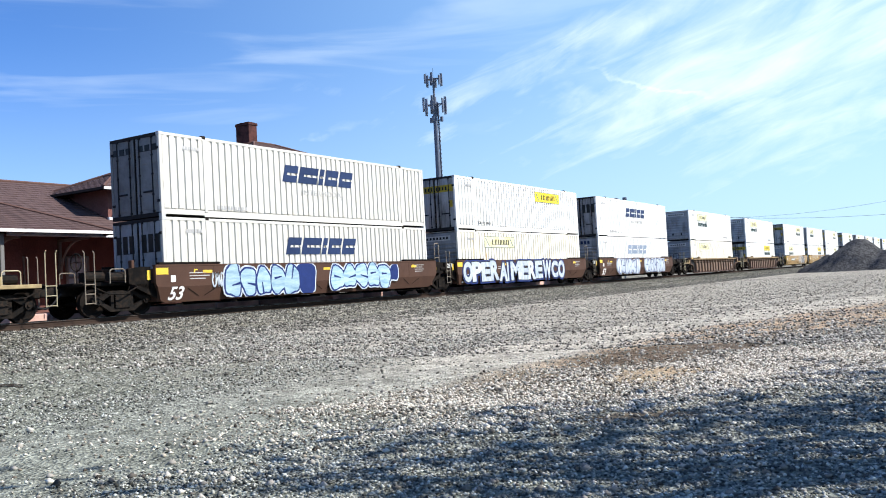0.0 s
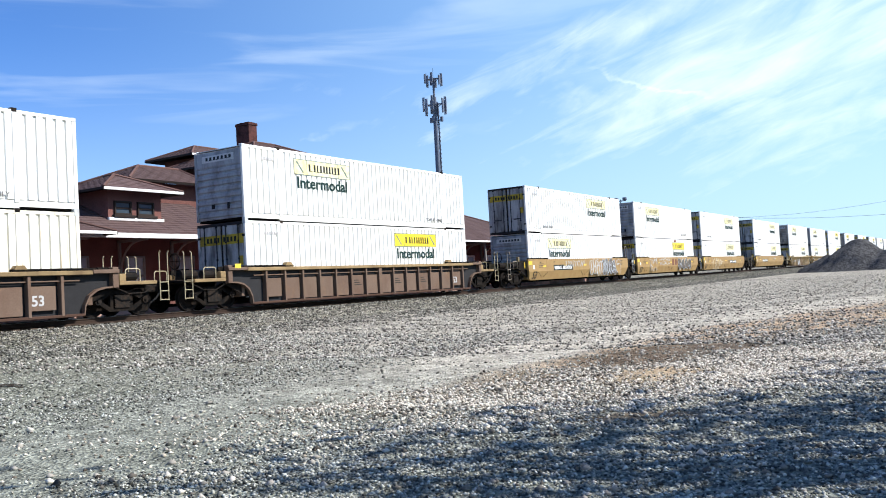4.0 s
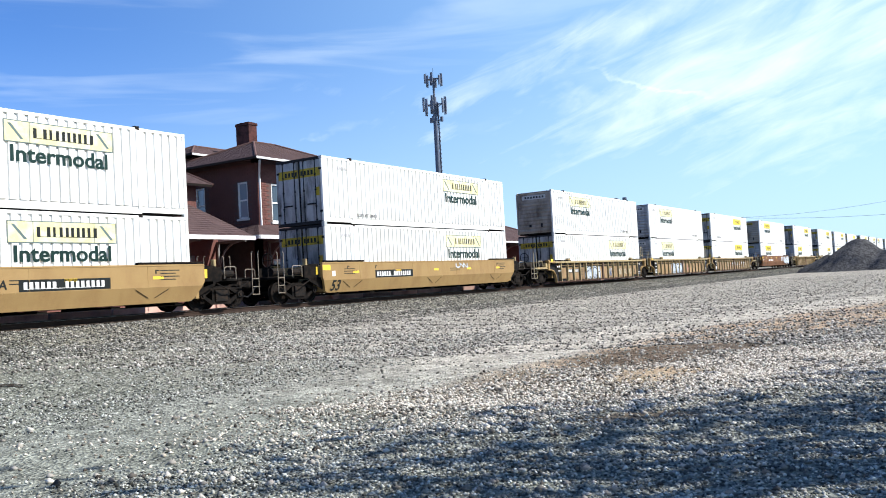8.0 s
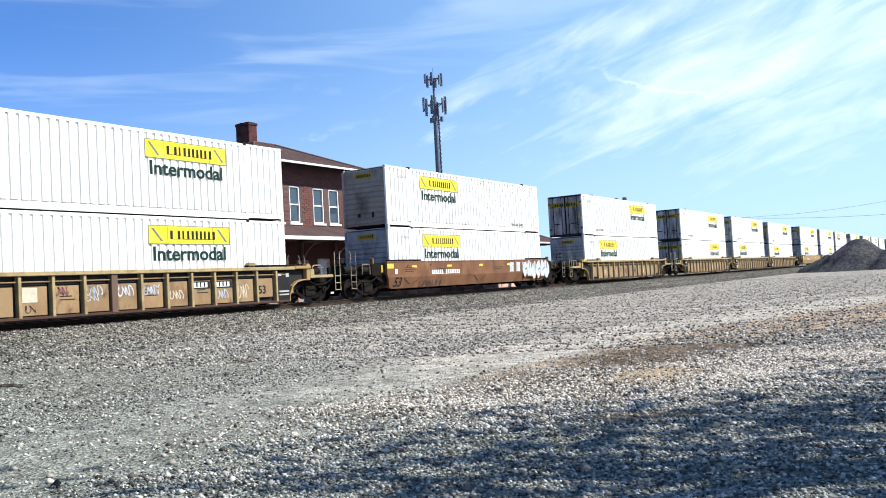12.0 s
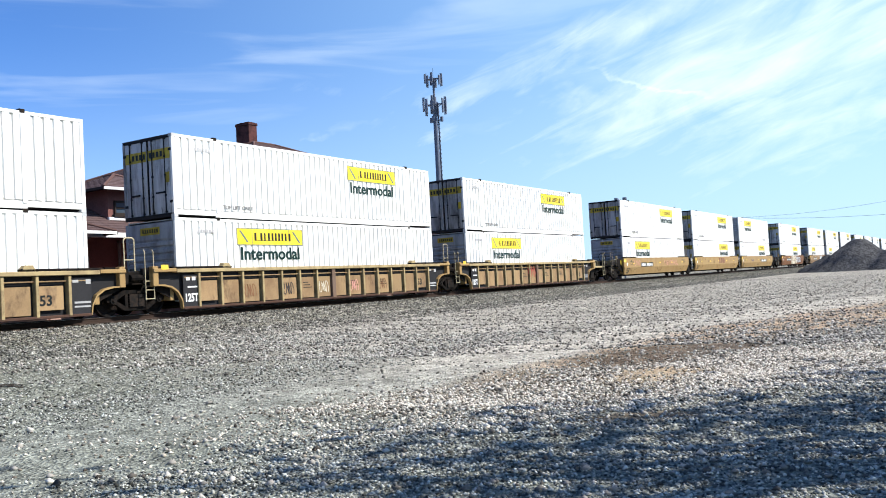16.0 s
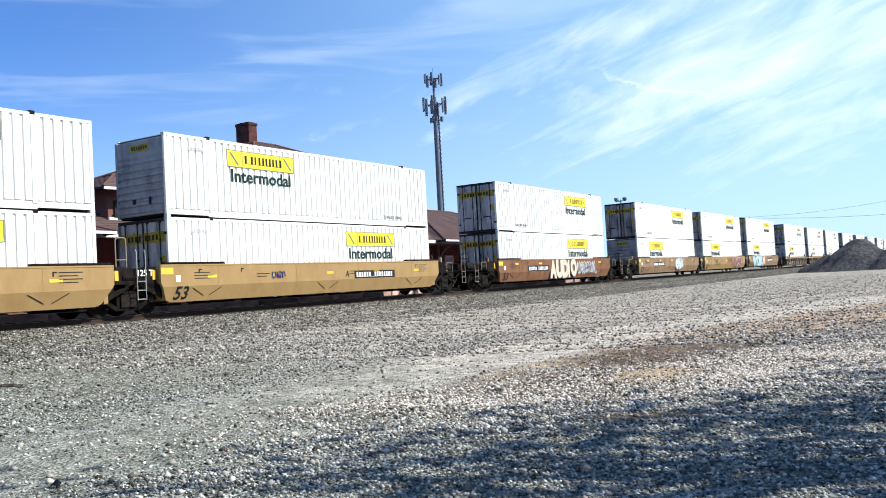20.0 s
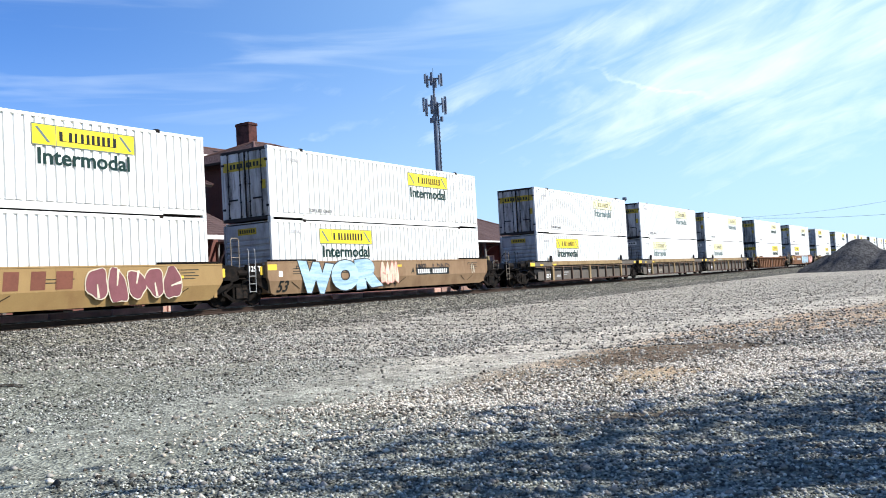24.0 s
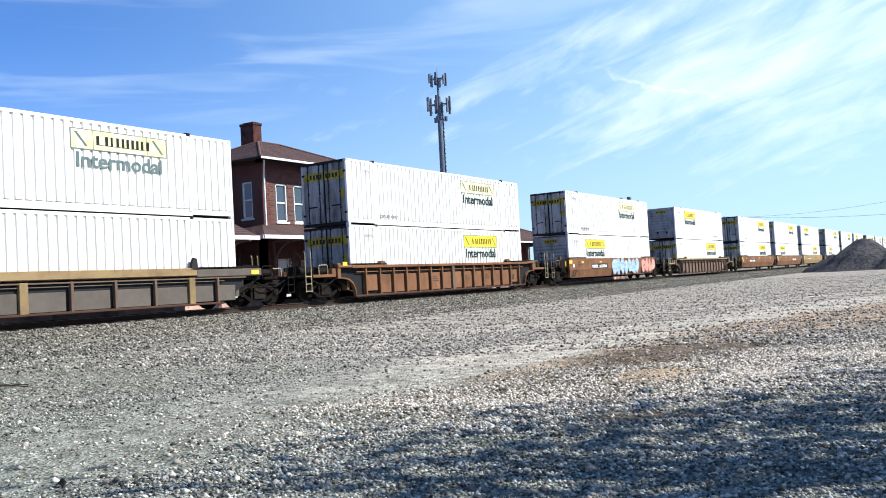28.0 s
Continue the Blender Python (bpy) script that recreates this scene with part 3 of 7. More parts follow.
def spring_nest(s):
    """The bolster's coil springs as one ridged pack."""
    left, right = [], []
    for k in range(6):
        z = 0.27 + k * 0.072
        left += [(-0.25, z), (-0.29, z + 0.02), (-0.29, z + 0.05)]
        right += [(0.25, z), (0.29, z + 0.02), (0.29, z + 0.05)]
    return s.prism(left + right[::-1], "y", -0.05, 0.09)


def truck(parent, x, axles):
    """A two-axle bogie under a car; its spinning wheel pairs go on the list axles."""
    t = part("truck", "bolster", lambda s: s.cbox(-0.2, 0.2, -1.05, 1.05, 0.5, 0.76, 0.03).tube((0, 0, 0.7), (0, 0, 0.95), 0.3, 12), under, parent, (x, 0, 0))
    for sy in (-1, 1):
        part("side_frame", "sideframe", side_frame, under, t, (0, sy * 1.03, 0))
        if sy > 0:
            continue
        part("spring_nest", "springs", spring_nest, casting, t, (0, sy * 1.09, 0))
        for ax in (-0.89, 0.89):
            part("bearing_cap", "cap", lambda s: s.tube((0, -0.09, 0), (0, 0.09, 0), 0.12, 10).tube((0, -0.13, 0), (0, 0.13, 0), 0.05, 8), casting, t, (ax, sy * 1.06, 0.5))
    for ax in (-0.89, 0.89):
        pair = part("wheelset", "axle", lambda s: s.tube((0, -1.0, 0), (0, 1.0, 0), 0.08, 10), wheel_steel, t, (ax, 0, WHEEL))
        axles.append((pair, ax))
        part_wheel = CACHE.get("wheels")
        if part_wheel is None:
            sh = Shape()
            wheel_shape(sh)
            sh.v = [(a, b - 0.76, c) for a, b, c in sh.v]
            other = Shape()
            wheel_shape(other)
            sh.add([(a, 0.76 - b, c) for a, b, c in other.v], other.f)
            sh.tube((0, -1.0, 0), (0, 1.0, 0), 0.08, 10)
            CACHE["wheels"] = sh.mesh("wheelset", wheel_steel)
        pair.data = CACHE["wheels"]
    return t


def smooth_side(s):
    """Folded side plate for the -y side: an upright upper band over a band that leans in."""
    lo = [(-8.15, 0.34), (7.9, 0.34), (8.1, 0.42), (8.4, 0.86), (-8.55, 0.86), (-8.35, 0.42)]
    t = 0.10
    v = []
    for x, z in lo:
        y = -SIDE + (0.86 - z) * 0.30
        v += [(x, y, z), (x, y + t, z)]
    n = len(lo)
    f = [tuple(2 * i for i in range(n)), tuple(2 * i + 1 for i in range(n))[::-1]] + [(2 * i, 2 * i + 1, 2 * ((i + 1) % n) + 1, 2 * ((i + 1) % n)) for i in range(n)]
    s.add(v, f)
    s.prism([(-8.62, 1.0), (-8.55, 0.862), (8.4, 0.862), (8.5, 1.0), (8.5, 1.56), (-8.62, 1.56)], "y", -SIDE, -SIDE + 0.12)
    s.cbox(-8.62, 8.5, -SIDE - 0.012, -SIDE + 0.16, 1.55, 1.61, 0.008)
    for x in (-6.1, -2.0, 2.0, 6.1):
        s.box(x - 0.006, x + 0.006, -SIDE - 0.006, -SIDE, 0.88, 1.55)
    return s


ARCH = [(8.02, 0.24), (8.06, 0.52), (8.22, 0.80), (8.48, 0.97), (8.8, 1.04), (9.22, 1.05)]


BAY, CBAY = 1.04, 1.52


# Its gaps bare the black backing that gives chord and rib shade.
def side_panel(s):
    """The plate of one bay: it stops short of the chord above and of the rib at its +x end."""
    return s.cbox(0.03, BAY - 0.17, -SIDE + 0.09, -SIDE + 0.115, 0.34, 1.17, 0.01)


def short_panel(s):
    """The plate of the bay beside a wheel arch."""
    return s.cbox(0.03, BAY - 0.17, -SIDE + 0.09, -SIDE + 0.115, 0.46, 1.17, 0.01)


def frame_panel(s):
    """The plate of one bay of an open-framed car."""
    return s.cbox(0.03, CBAY - 0.17, -SIDE + 0.105, -SIDE + 0.13, 0.27, 0.84, 0.01)


def frame_end_panel(s):
    """The narrower plate towards the end of an open-framed car."""
    return s.cbox(0.03, 0.87, -SIDE + 0.105, -SIDE + 0.13, 0.29, 0.84, 0.01)


def side_bar(s):
    """The thin bar that runs in the gap under the top chord."""
    return s.cbox(-7.9, 7.9, -SIDE + 0.07, -SIDE + 0.11, 1.285, 1.325, 0.008)


# Bay backing; the near-side copy is coloured black as shade behind the panels.
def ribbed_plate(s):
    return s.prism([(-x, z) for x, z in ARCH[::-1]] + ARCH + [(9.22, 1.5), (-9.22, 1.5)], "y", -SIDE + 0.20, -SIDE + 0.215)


def arch_rim(s):
    """The pale lip round the wheel arch and the post that ends the side."""
    for (x0, z0), (x1, z1) in zip(ARCH, ARCH[1:]):
        s.add([(x0, -SIDE + 0.03, z0), (x1, -SIDE + 0.03, z1), (x1, -SIDE + 0.18, z1), (x0, -SIDE + 0.18, z0), (x0 - 0.03, -SIDE + 0.03, z0 + 0.05), (x1 - 0.03, -SIDE + 0.03, z1 + 0.05), (x1 - 0.03, -SIDE + 0.18, z1 + 0.05), (x0 - 0.03, -SIDE + 0.18, z0 + 0.05)],
              [(0, 1, 2, 3), (4, 5, 6, 7), (0, 1, 5, 4), (1, 2, 6, 5), (2, 3, 7, 6), (3, 0, 4, 7)])
    return s.cbox(9.02, 9.24, -SIDE + 0.01, -SIDE + 0.22, 1.04, 1.70, 0.015).cbox(8.3, 9.24, -SIDE - 0.04, -SIDE + 0.2, 1.50, 1.62, 0.015)


def ladder(s):
    for x in (0.0, 0.34):
        s.path([(x, 0, 0.42), (x, 0, 2.0), (x, 0.06, 2.06)], 0.018)
    for z in (0.45, 0.74, 1.03):
        s.path([(0, 0, z), (0.34, 0, z)], 0.016)
    return s


def hoop(s):
    s.path([(0, 0, 1.05), (0, 0, 1.44), (0.06, 0, 1.5), (0.50, 0, 1.5), (0.56, 0, 1.44), (0.56, 0, 1.05)], 0.018)
    return s


def spray(parent, seed, x0, w, z0, h, fill, edge, n, y=-SIDE - 0.016):
    """Bulging spray-painted shapes in a row: an edge colour under a fill colour."""
    rnd = random.Random(seed)
    blobs = []
    step = w / n
    for i in range(n):
        cx, cz = x0 + step * (i + 0.5), z0 + h * 0.5 + rnd.uniform(-0.06, 0.06) * h
        rx, rz = step * rnd.uniform(0.43, 0.56), h * rnd.uniform(0.42, 0.53)
        blobs.append((cx, cz, rx, rz, rnd.uniform(1.9, 2.7), rnd.uniform(-0.30, 0.30), rnd.uniform(0, 6)))

    grow = 0.07 if edge in (graf_blue, graf_black) else 0.04
    for k, (cx, cz, rx, rz, e, lean, ph) in enumerate(blobs):
        def lump(more, yy):
            def make(s):
                pts = []
                for q in range(22):
                    a = 2 * math.pi * q / 22
                    c, d = math.cos(a), math.sin(a)
                    r = 1 + 0.11 * math.sin(3 * a + ph) + 0.05 * math.sin(5 * a + 2 * ph)
                    px = math.copysign(abs(c) ** (2 / e), c) * (rx * r + more)
                    pz = math.copysign(abs(d) ** (2 / e), d) * (rz * r + more)
                    pts.append((px + lean * pz * 0.5, max(z0 - 0.05 - cz, min(z0 + h + 0.05 - cz, pz))))
                return s.prism(pts, "y", yy, yy + 0.003)
            return make
        step_out = 0.0006 * (k % 3)
        shape = part("graffiti_shape", ("spf", seed, k), lump(0.0, -0.006 - step_out), fill, parent, (cx, y, cz))
        part("outline", ("spe", seed, k), lump(grow, -step_out), edge, shape)
        if edge in (graf_blue, graf_black):
            part("halo", ("sph", seed, k), lump(grow + 0.06, 0.004 + step_out), graf_white, shape)
        kind, t = rnd.randrange(4), 0.03
        if kind in (0, 1):
            side = 1 if kind else -1
            a, c = (rnd.uniform(-0.3, 0.3) * rx, side * rz * 1.02), (rnd.uniform(-0.25, 0.25) * rx, side * rz * 0.05)
        elif kind == 2:
            a, c = (-rx * 0.5, rz * rnd.uniform(0.1, 0.4)), (rx * 0.5, rz * rnd.uniform(-0.1, 0.5))
        else:
            a, c = (rx * 0.98, rz * rnd.uniform(-0.3, 0.2)), (-rx * 0.2, rz * rnd.uniform(-0.35, 0.1))
        d = Vector((c[0] - a[0], 0, c[1] - a[1])).normalized()
        px, pz = -d.z * t, d.x * t
        part("stroke", ("sps", seed, k), lambda s: s.prism([(a[0] - px * 1.6, a[1] - pz * 1.6), (c[0] - px * 0.7, c[1] - pz * 0.7), (c[0] + px * 0.7, c[1] + pz * 0.7), (a[0] + px * 1.6, a[1] + pz * 1.6)], "y", -0.012, -0.009), edge, shape)


def fat_letter(letter, fat, material):
    """The mesh of one swollen letter, from (0, 0) to (1, 1) on the xz plane before its swelling."""
    key = ("fat", letter, fat, material.name)
    if key not in CACHE:
        cu = bpy.data.curves.new("letter", "FONT")
        cu.body, cu.size, cu.extrude, cu.resolution_u, cu.offset = letter, 1.0, 0.0015, 4, fat
        tmp = new("letter", cu)
        bpy.context.view_layer.update()
        me = bpy.data.meshes.new_from_object(tmp.evaluated_get(bpy.context.evaluated_depsgraph_get()))
        bpy.data.objects.remove(tmp)
        me.transform(Matrix.Rotation(radians(90), 4, "X"))
        xs, zs = [v.co.x for v in me.vertices], [v.co.z for v in me.vertices]
        wide, tall = max(0.42, max(xs) - min(xs) - 2 * fat), max(zs) - min(zs) - 2 * fat
        me.transform(Matrix.Diagonal((1 / wide, 1, 1 / tall, 1)) @ Matrix.Translation((-min(xs) - fat, 0, -min(zs) - fat)))
        me.materials.clear()
        me.materials.append(material)
        CACHE[key] = me
    return CACHE[key]


def tag_letters(parent, seed, text, x0, w, z0, h, fill, edge, halo=None, fat=0.07, edge_fat=0.045, y=-SIDE - 0.022):
    """Sprayed block letters side by side, each with its outline."""
    rnd = random.Random(seed)
    wide = {"I": 0.42, "M": 1.25, "W": 1.3}
    step = w / sum(wide.get(c, 1.0) for c in text)
    x = x0
    for k, c in enumerate(text):
        cell = step * wide.get(c, 1.0)
        up, tall = rnd.uniform(0.0, 0.06) * h, h * rnd.uniform(0.90, 0.98)
        slant = Matrix.Identity(4)
        slant[0][2] = rnd.uniform(-0.10, 0.12)
        ob = new("graffiti_letter", fat_letter(c, fat, fill))
        ob.parent = parent
        ob.matrix_basis = Matrix.Translation((x + cell * 0.07, y - 0.0006 * (k % 2), z0 + up)) @ Matrix.Diagonal((cell * 0.86, 1, tall, 1)) @ slant
        for name, more, back, paint in (("outline", edge_fat, 0.005, edge),) + ((("halo", edge_fat + 0.05, 0.009, halo),) if halo else ()):
            rim = new(name, fat_letter(c, fat + more, paint))
            rim.parent = ob
            rim.matrix_basis = Matrix.Translation((0, back, 0))
        x += cell


def arc_stroke(parent, key, arcs, ink, r):
    """One sprayed line of linked arcs, each given by middle, radii and first and last angle."""
    def make(s):
        for j, (x, z, rx, rz, a0, a1) in enumerate(arcs):
            pts = [Vector((x + rx * math.cos(radians(a0 + (a1 - a0) * k / 18)), 0, z + rz * math.sin(radians(a0 + (a1 - a0) * k / 18)))) for k in range(19)]
            ring = []
            for k, p in enumerate(pts):
                d = pts[min(k + 1, 18)] - pts[max(k - 1, 0)]
                w = Vector((-d.z, 0, d.x)).normalized() * r
                for q in (p - w, p + w):
                    # the lower band of the side leans in below 0.86 m
                    y = -SIDE - 0.012 - 0.005 * (key[1] % 3) - 0.003 * j + max(0.0, 0.86 - q.z) * 0.29
                    ring += [(q.x, y, q.z), (q.x, y + 0.003, q.z)]
            faces = []
            for k in range(18):
                o = 4 * k
                faces += [(o, o + 4, o + 6, o + 2), (o + 1, o + 3, o + 7, o + 5), (o, o + 1, o + 5, o + 4), (o + 2, o + 6, o + 7, o + 3)]
            s.add(ring, faces + [(0, 2, 3, 1), (72, 73, 75, 74)])
        return s
    return part("graffiti_stroke", key, make, ink, parent)


def scrawl(parent, seed, x0, w, z0, h, ink, y=-SIDE - 0.016, r=0.02):
    """A thin looping sprayed line."""
    rnd = random.Random(seed)

    def make(s):
        n = int(w / (0.045 if w > 0.9 else 0.016))
        pts = []
        for i in range(n):
            a = i * 0.75 + rnd.uniform(-0.2, 0.2)
            pts.append((x0 + w * i / n + (0.11 if w > 0.9 else 0.05) * math.cos(a), y, z0 + h * (0.5 + 0.42 * math.sin(a * 0.9 + 0.6 * math.sin(i * 0.31)))))
        for p, q in zip(pts, pts[1:]):
            d = (Vector(q) - Vector(p))
            if d.length < 1e-4:
                continue
            nrm = Vector((-d.z, 0, d.x)).normalized() * r
            a, b = Vector(p), Vector(q)
            s.add([a - nrm, b - nrm, b + nrm, a + nrm], [(0, 1, 2, 3)])
        return s
    part("graffiti_line", ("scr", seed), make, ink, parent, label="thin sprayed scrawl")


def tone_of(paint):
    return paint in (ochre, ochre_old)


def car_ends(car, kind, paint, rail_paint, left_free, right_free, axles, far):
    """Bulkheads, platforms, bogies, couplers, ladders and rails at both ends of a car."""
    for sx, free in ((-1, left_free), (1, right_free)):
        flip = Matrix.Identity(4) if sx < 0 else Matrix.Rotation(math.pi, 4, "Z")
        part("bulkhead", "bulk", lambda s: s.cbox(-8.42, -8.24, -1.31, 1.31, 0.4, 1.5, 0.02), paint, car, flip)
        gear = hand_yellow if kind == "R" else casting if kind == "C" else hand_white
        reach = -11.25 if free else -9.6
        part("end_platform", ("plat", free), lambda s: s.cbox(reach, -8.7, -0.95 if free else -0.6, 0.95 if free else 0.6, 0.98, 1.1, 0.02).box(reach, -8.7, -0.3, 0.3, 0.72, 0.98), under, car, flip)
        for sy in (-1, 1)[:1 if far else 2]:
            # On open-framed cars the black cap also stands for the container's shadow.
            rest, inner = {"S": (1.615, -5.75), "R": (1.464, -5.75), "C": (1.424, -6.31)}[kind]
            part("end_cap", ("ecap", sy, kind), lambda s: s.cbox(-8.45, inner, sorted((sy * SIDE, sy * 1.34))[0], sorted((sy * SIDE, sy * 1.34))[1], rest, rest + 0.075, 0.015), under, car, flip)
            part("tub_end", ("tub", sy), lambda s: s.prism([(-9.5, 1.02), (-8.64, 0.8), (-8.64, 1.56), (-9.0, 1.56), (-9.5, 1.5)], "y", *sorted((sy * 1.30, sy * 1.2))), under, car, flip)
            if kind == "S" and sy < 0:
                part("end_reflector", "erefl", lambda s: s.box(-8.80, -8.66, -1.33, -1.302, 1.12, 1.44), reflector, car, flip if sx < 0 else Matrix.Diagonal((-1, 1, 1, 1)))
            part("end_web", ("eweb", sy), lambda s: s.prism([(-9.2, 1.0), (-9.2, 0.86), (-8.2, 0.40), (-7.0, 0.34), (-7.0, 1.0)], "y", *sorted((sy * 1.30, sy * 1.27))), under, car, flip)
        if free:
            part("coupler", "coup", lambda s: s.cbox(-11.95, -11.2, -0.16, 0.16, 0.72, 0.98, 0.03).cbox(-12.1, -11.85, -0.2, 0.14, 0.68, 1.02, 0.04), casting, car, flip)
            part("cross_walk", "xwalk", lambda s: s.box(-11.25, -10.85, -1.45, 1.45, 1.0, 1.06), under, car, flip)
            if kind == "R":
                for sy in (-1, 1):
                    part("step_box", ("stepbox", sy), lambda s: s.cbox(-10.75, -9.3, *sorted((sy * 1.46, sy * 1.05)), 0.98, 1.10, 0.015).cbox(-9.55, -9.3, *sorted((sy * 1.46, sy * 1.2)), 1.10, 1.34, 0.015), rail_paint, car, flip)
            for sy in (-1, 1):
                part("ladder", "ladder", ladder, gear, car, flip @ Matrix.Translation((-11.2, sy * 1.46, 0)))
                part("hand_rail", "hoop", hoop, gear, car, flip @ Matrix.Translation((-10.2, sy * 1.3, 0)))
            side = flip if sx < 0 else Matrix.Diagonal((-1, 1, 1, 1))
            if not far and kind == "S":
                part("valve_box", "gearbox", lambda s: s.cbox(-9.42, -9.14, -1.28, -1.02, 1.10, 1.52, 0.03).cbox(-9.33, -9.21, -1.24, -1.06, 1.50, 1.78, 0.02), rail_paint, car, side)
            if not far:
                part("air_reservoir", "reserv", lambda s: s.tube((-10.15, -1.12, 1.26), (-9.55, -1.12, 1.26), 0.14, 10), casting, car, side)
                part("brake_rod", "brod", lambda s: s.path([(-10.9, -1.34, 0.98), (-10.3, -1.36, 0.72), (-9.7, -1.36, 0.70), (-9.2, -1.34, 0.92)], 0.022, 6), casting, car, side)
            part("air_hose", "hose", lambda s: s.path([(-11.3, -0.4, 0.8), (-11.6, -0.42, 0.5), (-11.8, -0.38, 0.36), (-12.05, -0.3, 0.42)], 0.03), seam_black, car, flip)
            if sx < 0:
                part("brake_wheel", "bwheel", lambda s: [s.tube((-10.95, -0.7 + 0.28 * math.cos(a), 1.75 + 0.28 * math.sin(a)), (-10.95, -0.7 + 0.28 * math.cos(a + 0.53), 1.75 + 0.28 * math.sin(a + 0.53)), 0.022, 6) for a in [i * 0.5236 for i in range(12)]] and s.tube((-10.95, -0.98, 1.75), (-10.95, -0.42, 1.75), 0.015, 6).tube((-10.95, -0.7, 1.1), (-10.95, -0.7, 2.03), 0.02, 6), casting, car, flip)
                part("brake_cylinder", "bcyl", lambda s: s.tube((-10.6, -0.5, 1.28), (-9.9, -0.5, 1.28), 0.17, 12), casting, car, flip)
        elif sx < 0:
            part("ladder", "ladder", ladder, rod if kind == "S" and tone_of(paint) else gear, car, Matrix.Translation((-9.45, -1.38, 0.05)))
            part("hand_rail", "tallhoop", lambda s: s.path([(0, 0, 1.05), (0, 0, 2.45), (0.06, 0, 2.52), (0.34, 0, 2.52), (0.4, 0, 2.45), (0.4, 0, 1.05)], 0.024).path([(0, 0, 1.8), (0.4, 0, 1.8)], 0.018), gear, car, Matrix.Translation((-9.95, -1.0, 0)))
            part("valve_box", "vbox", lambda s: s.cbox(-10.1, -9.3, -1.22, -0.7, 1.04, 1.42, 0.04).tube((-9.95, -1.24, 1.2), (-9.45, -1.24, 1.2), 0.11, 8), under, car)
    truck(car, -9.62, axles)
    if right_free:
        truck(car, 9.62, axles)
    part("floor_pan", "wellfloor", lambda s: comb(s, [(x - 0.16, x + 0.16) for x in (-7.5, -5, -2.5, 0, 2.5, 5, 7.5)], 0.23, 0.31, -1.3, 1.3), under, car)
    if far:
        return
    part("brake_pipe", "bpipe", lambda s: s.path([(-8.6, 0.9, 0.33), (8.6, 0.9, 0.33)], 0.025), under, car)


CAR_LABEL = {"S": "smooth-sided", "R": "rib-sided", "C": "open-framed"}


FAR = 31


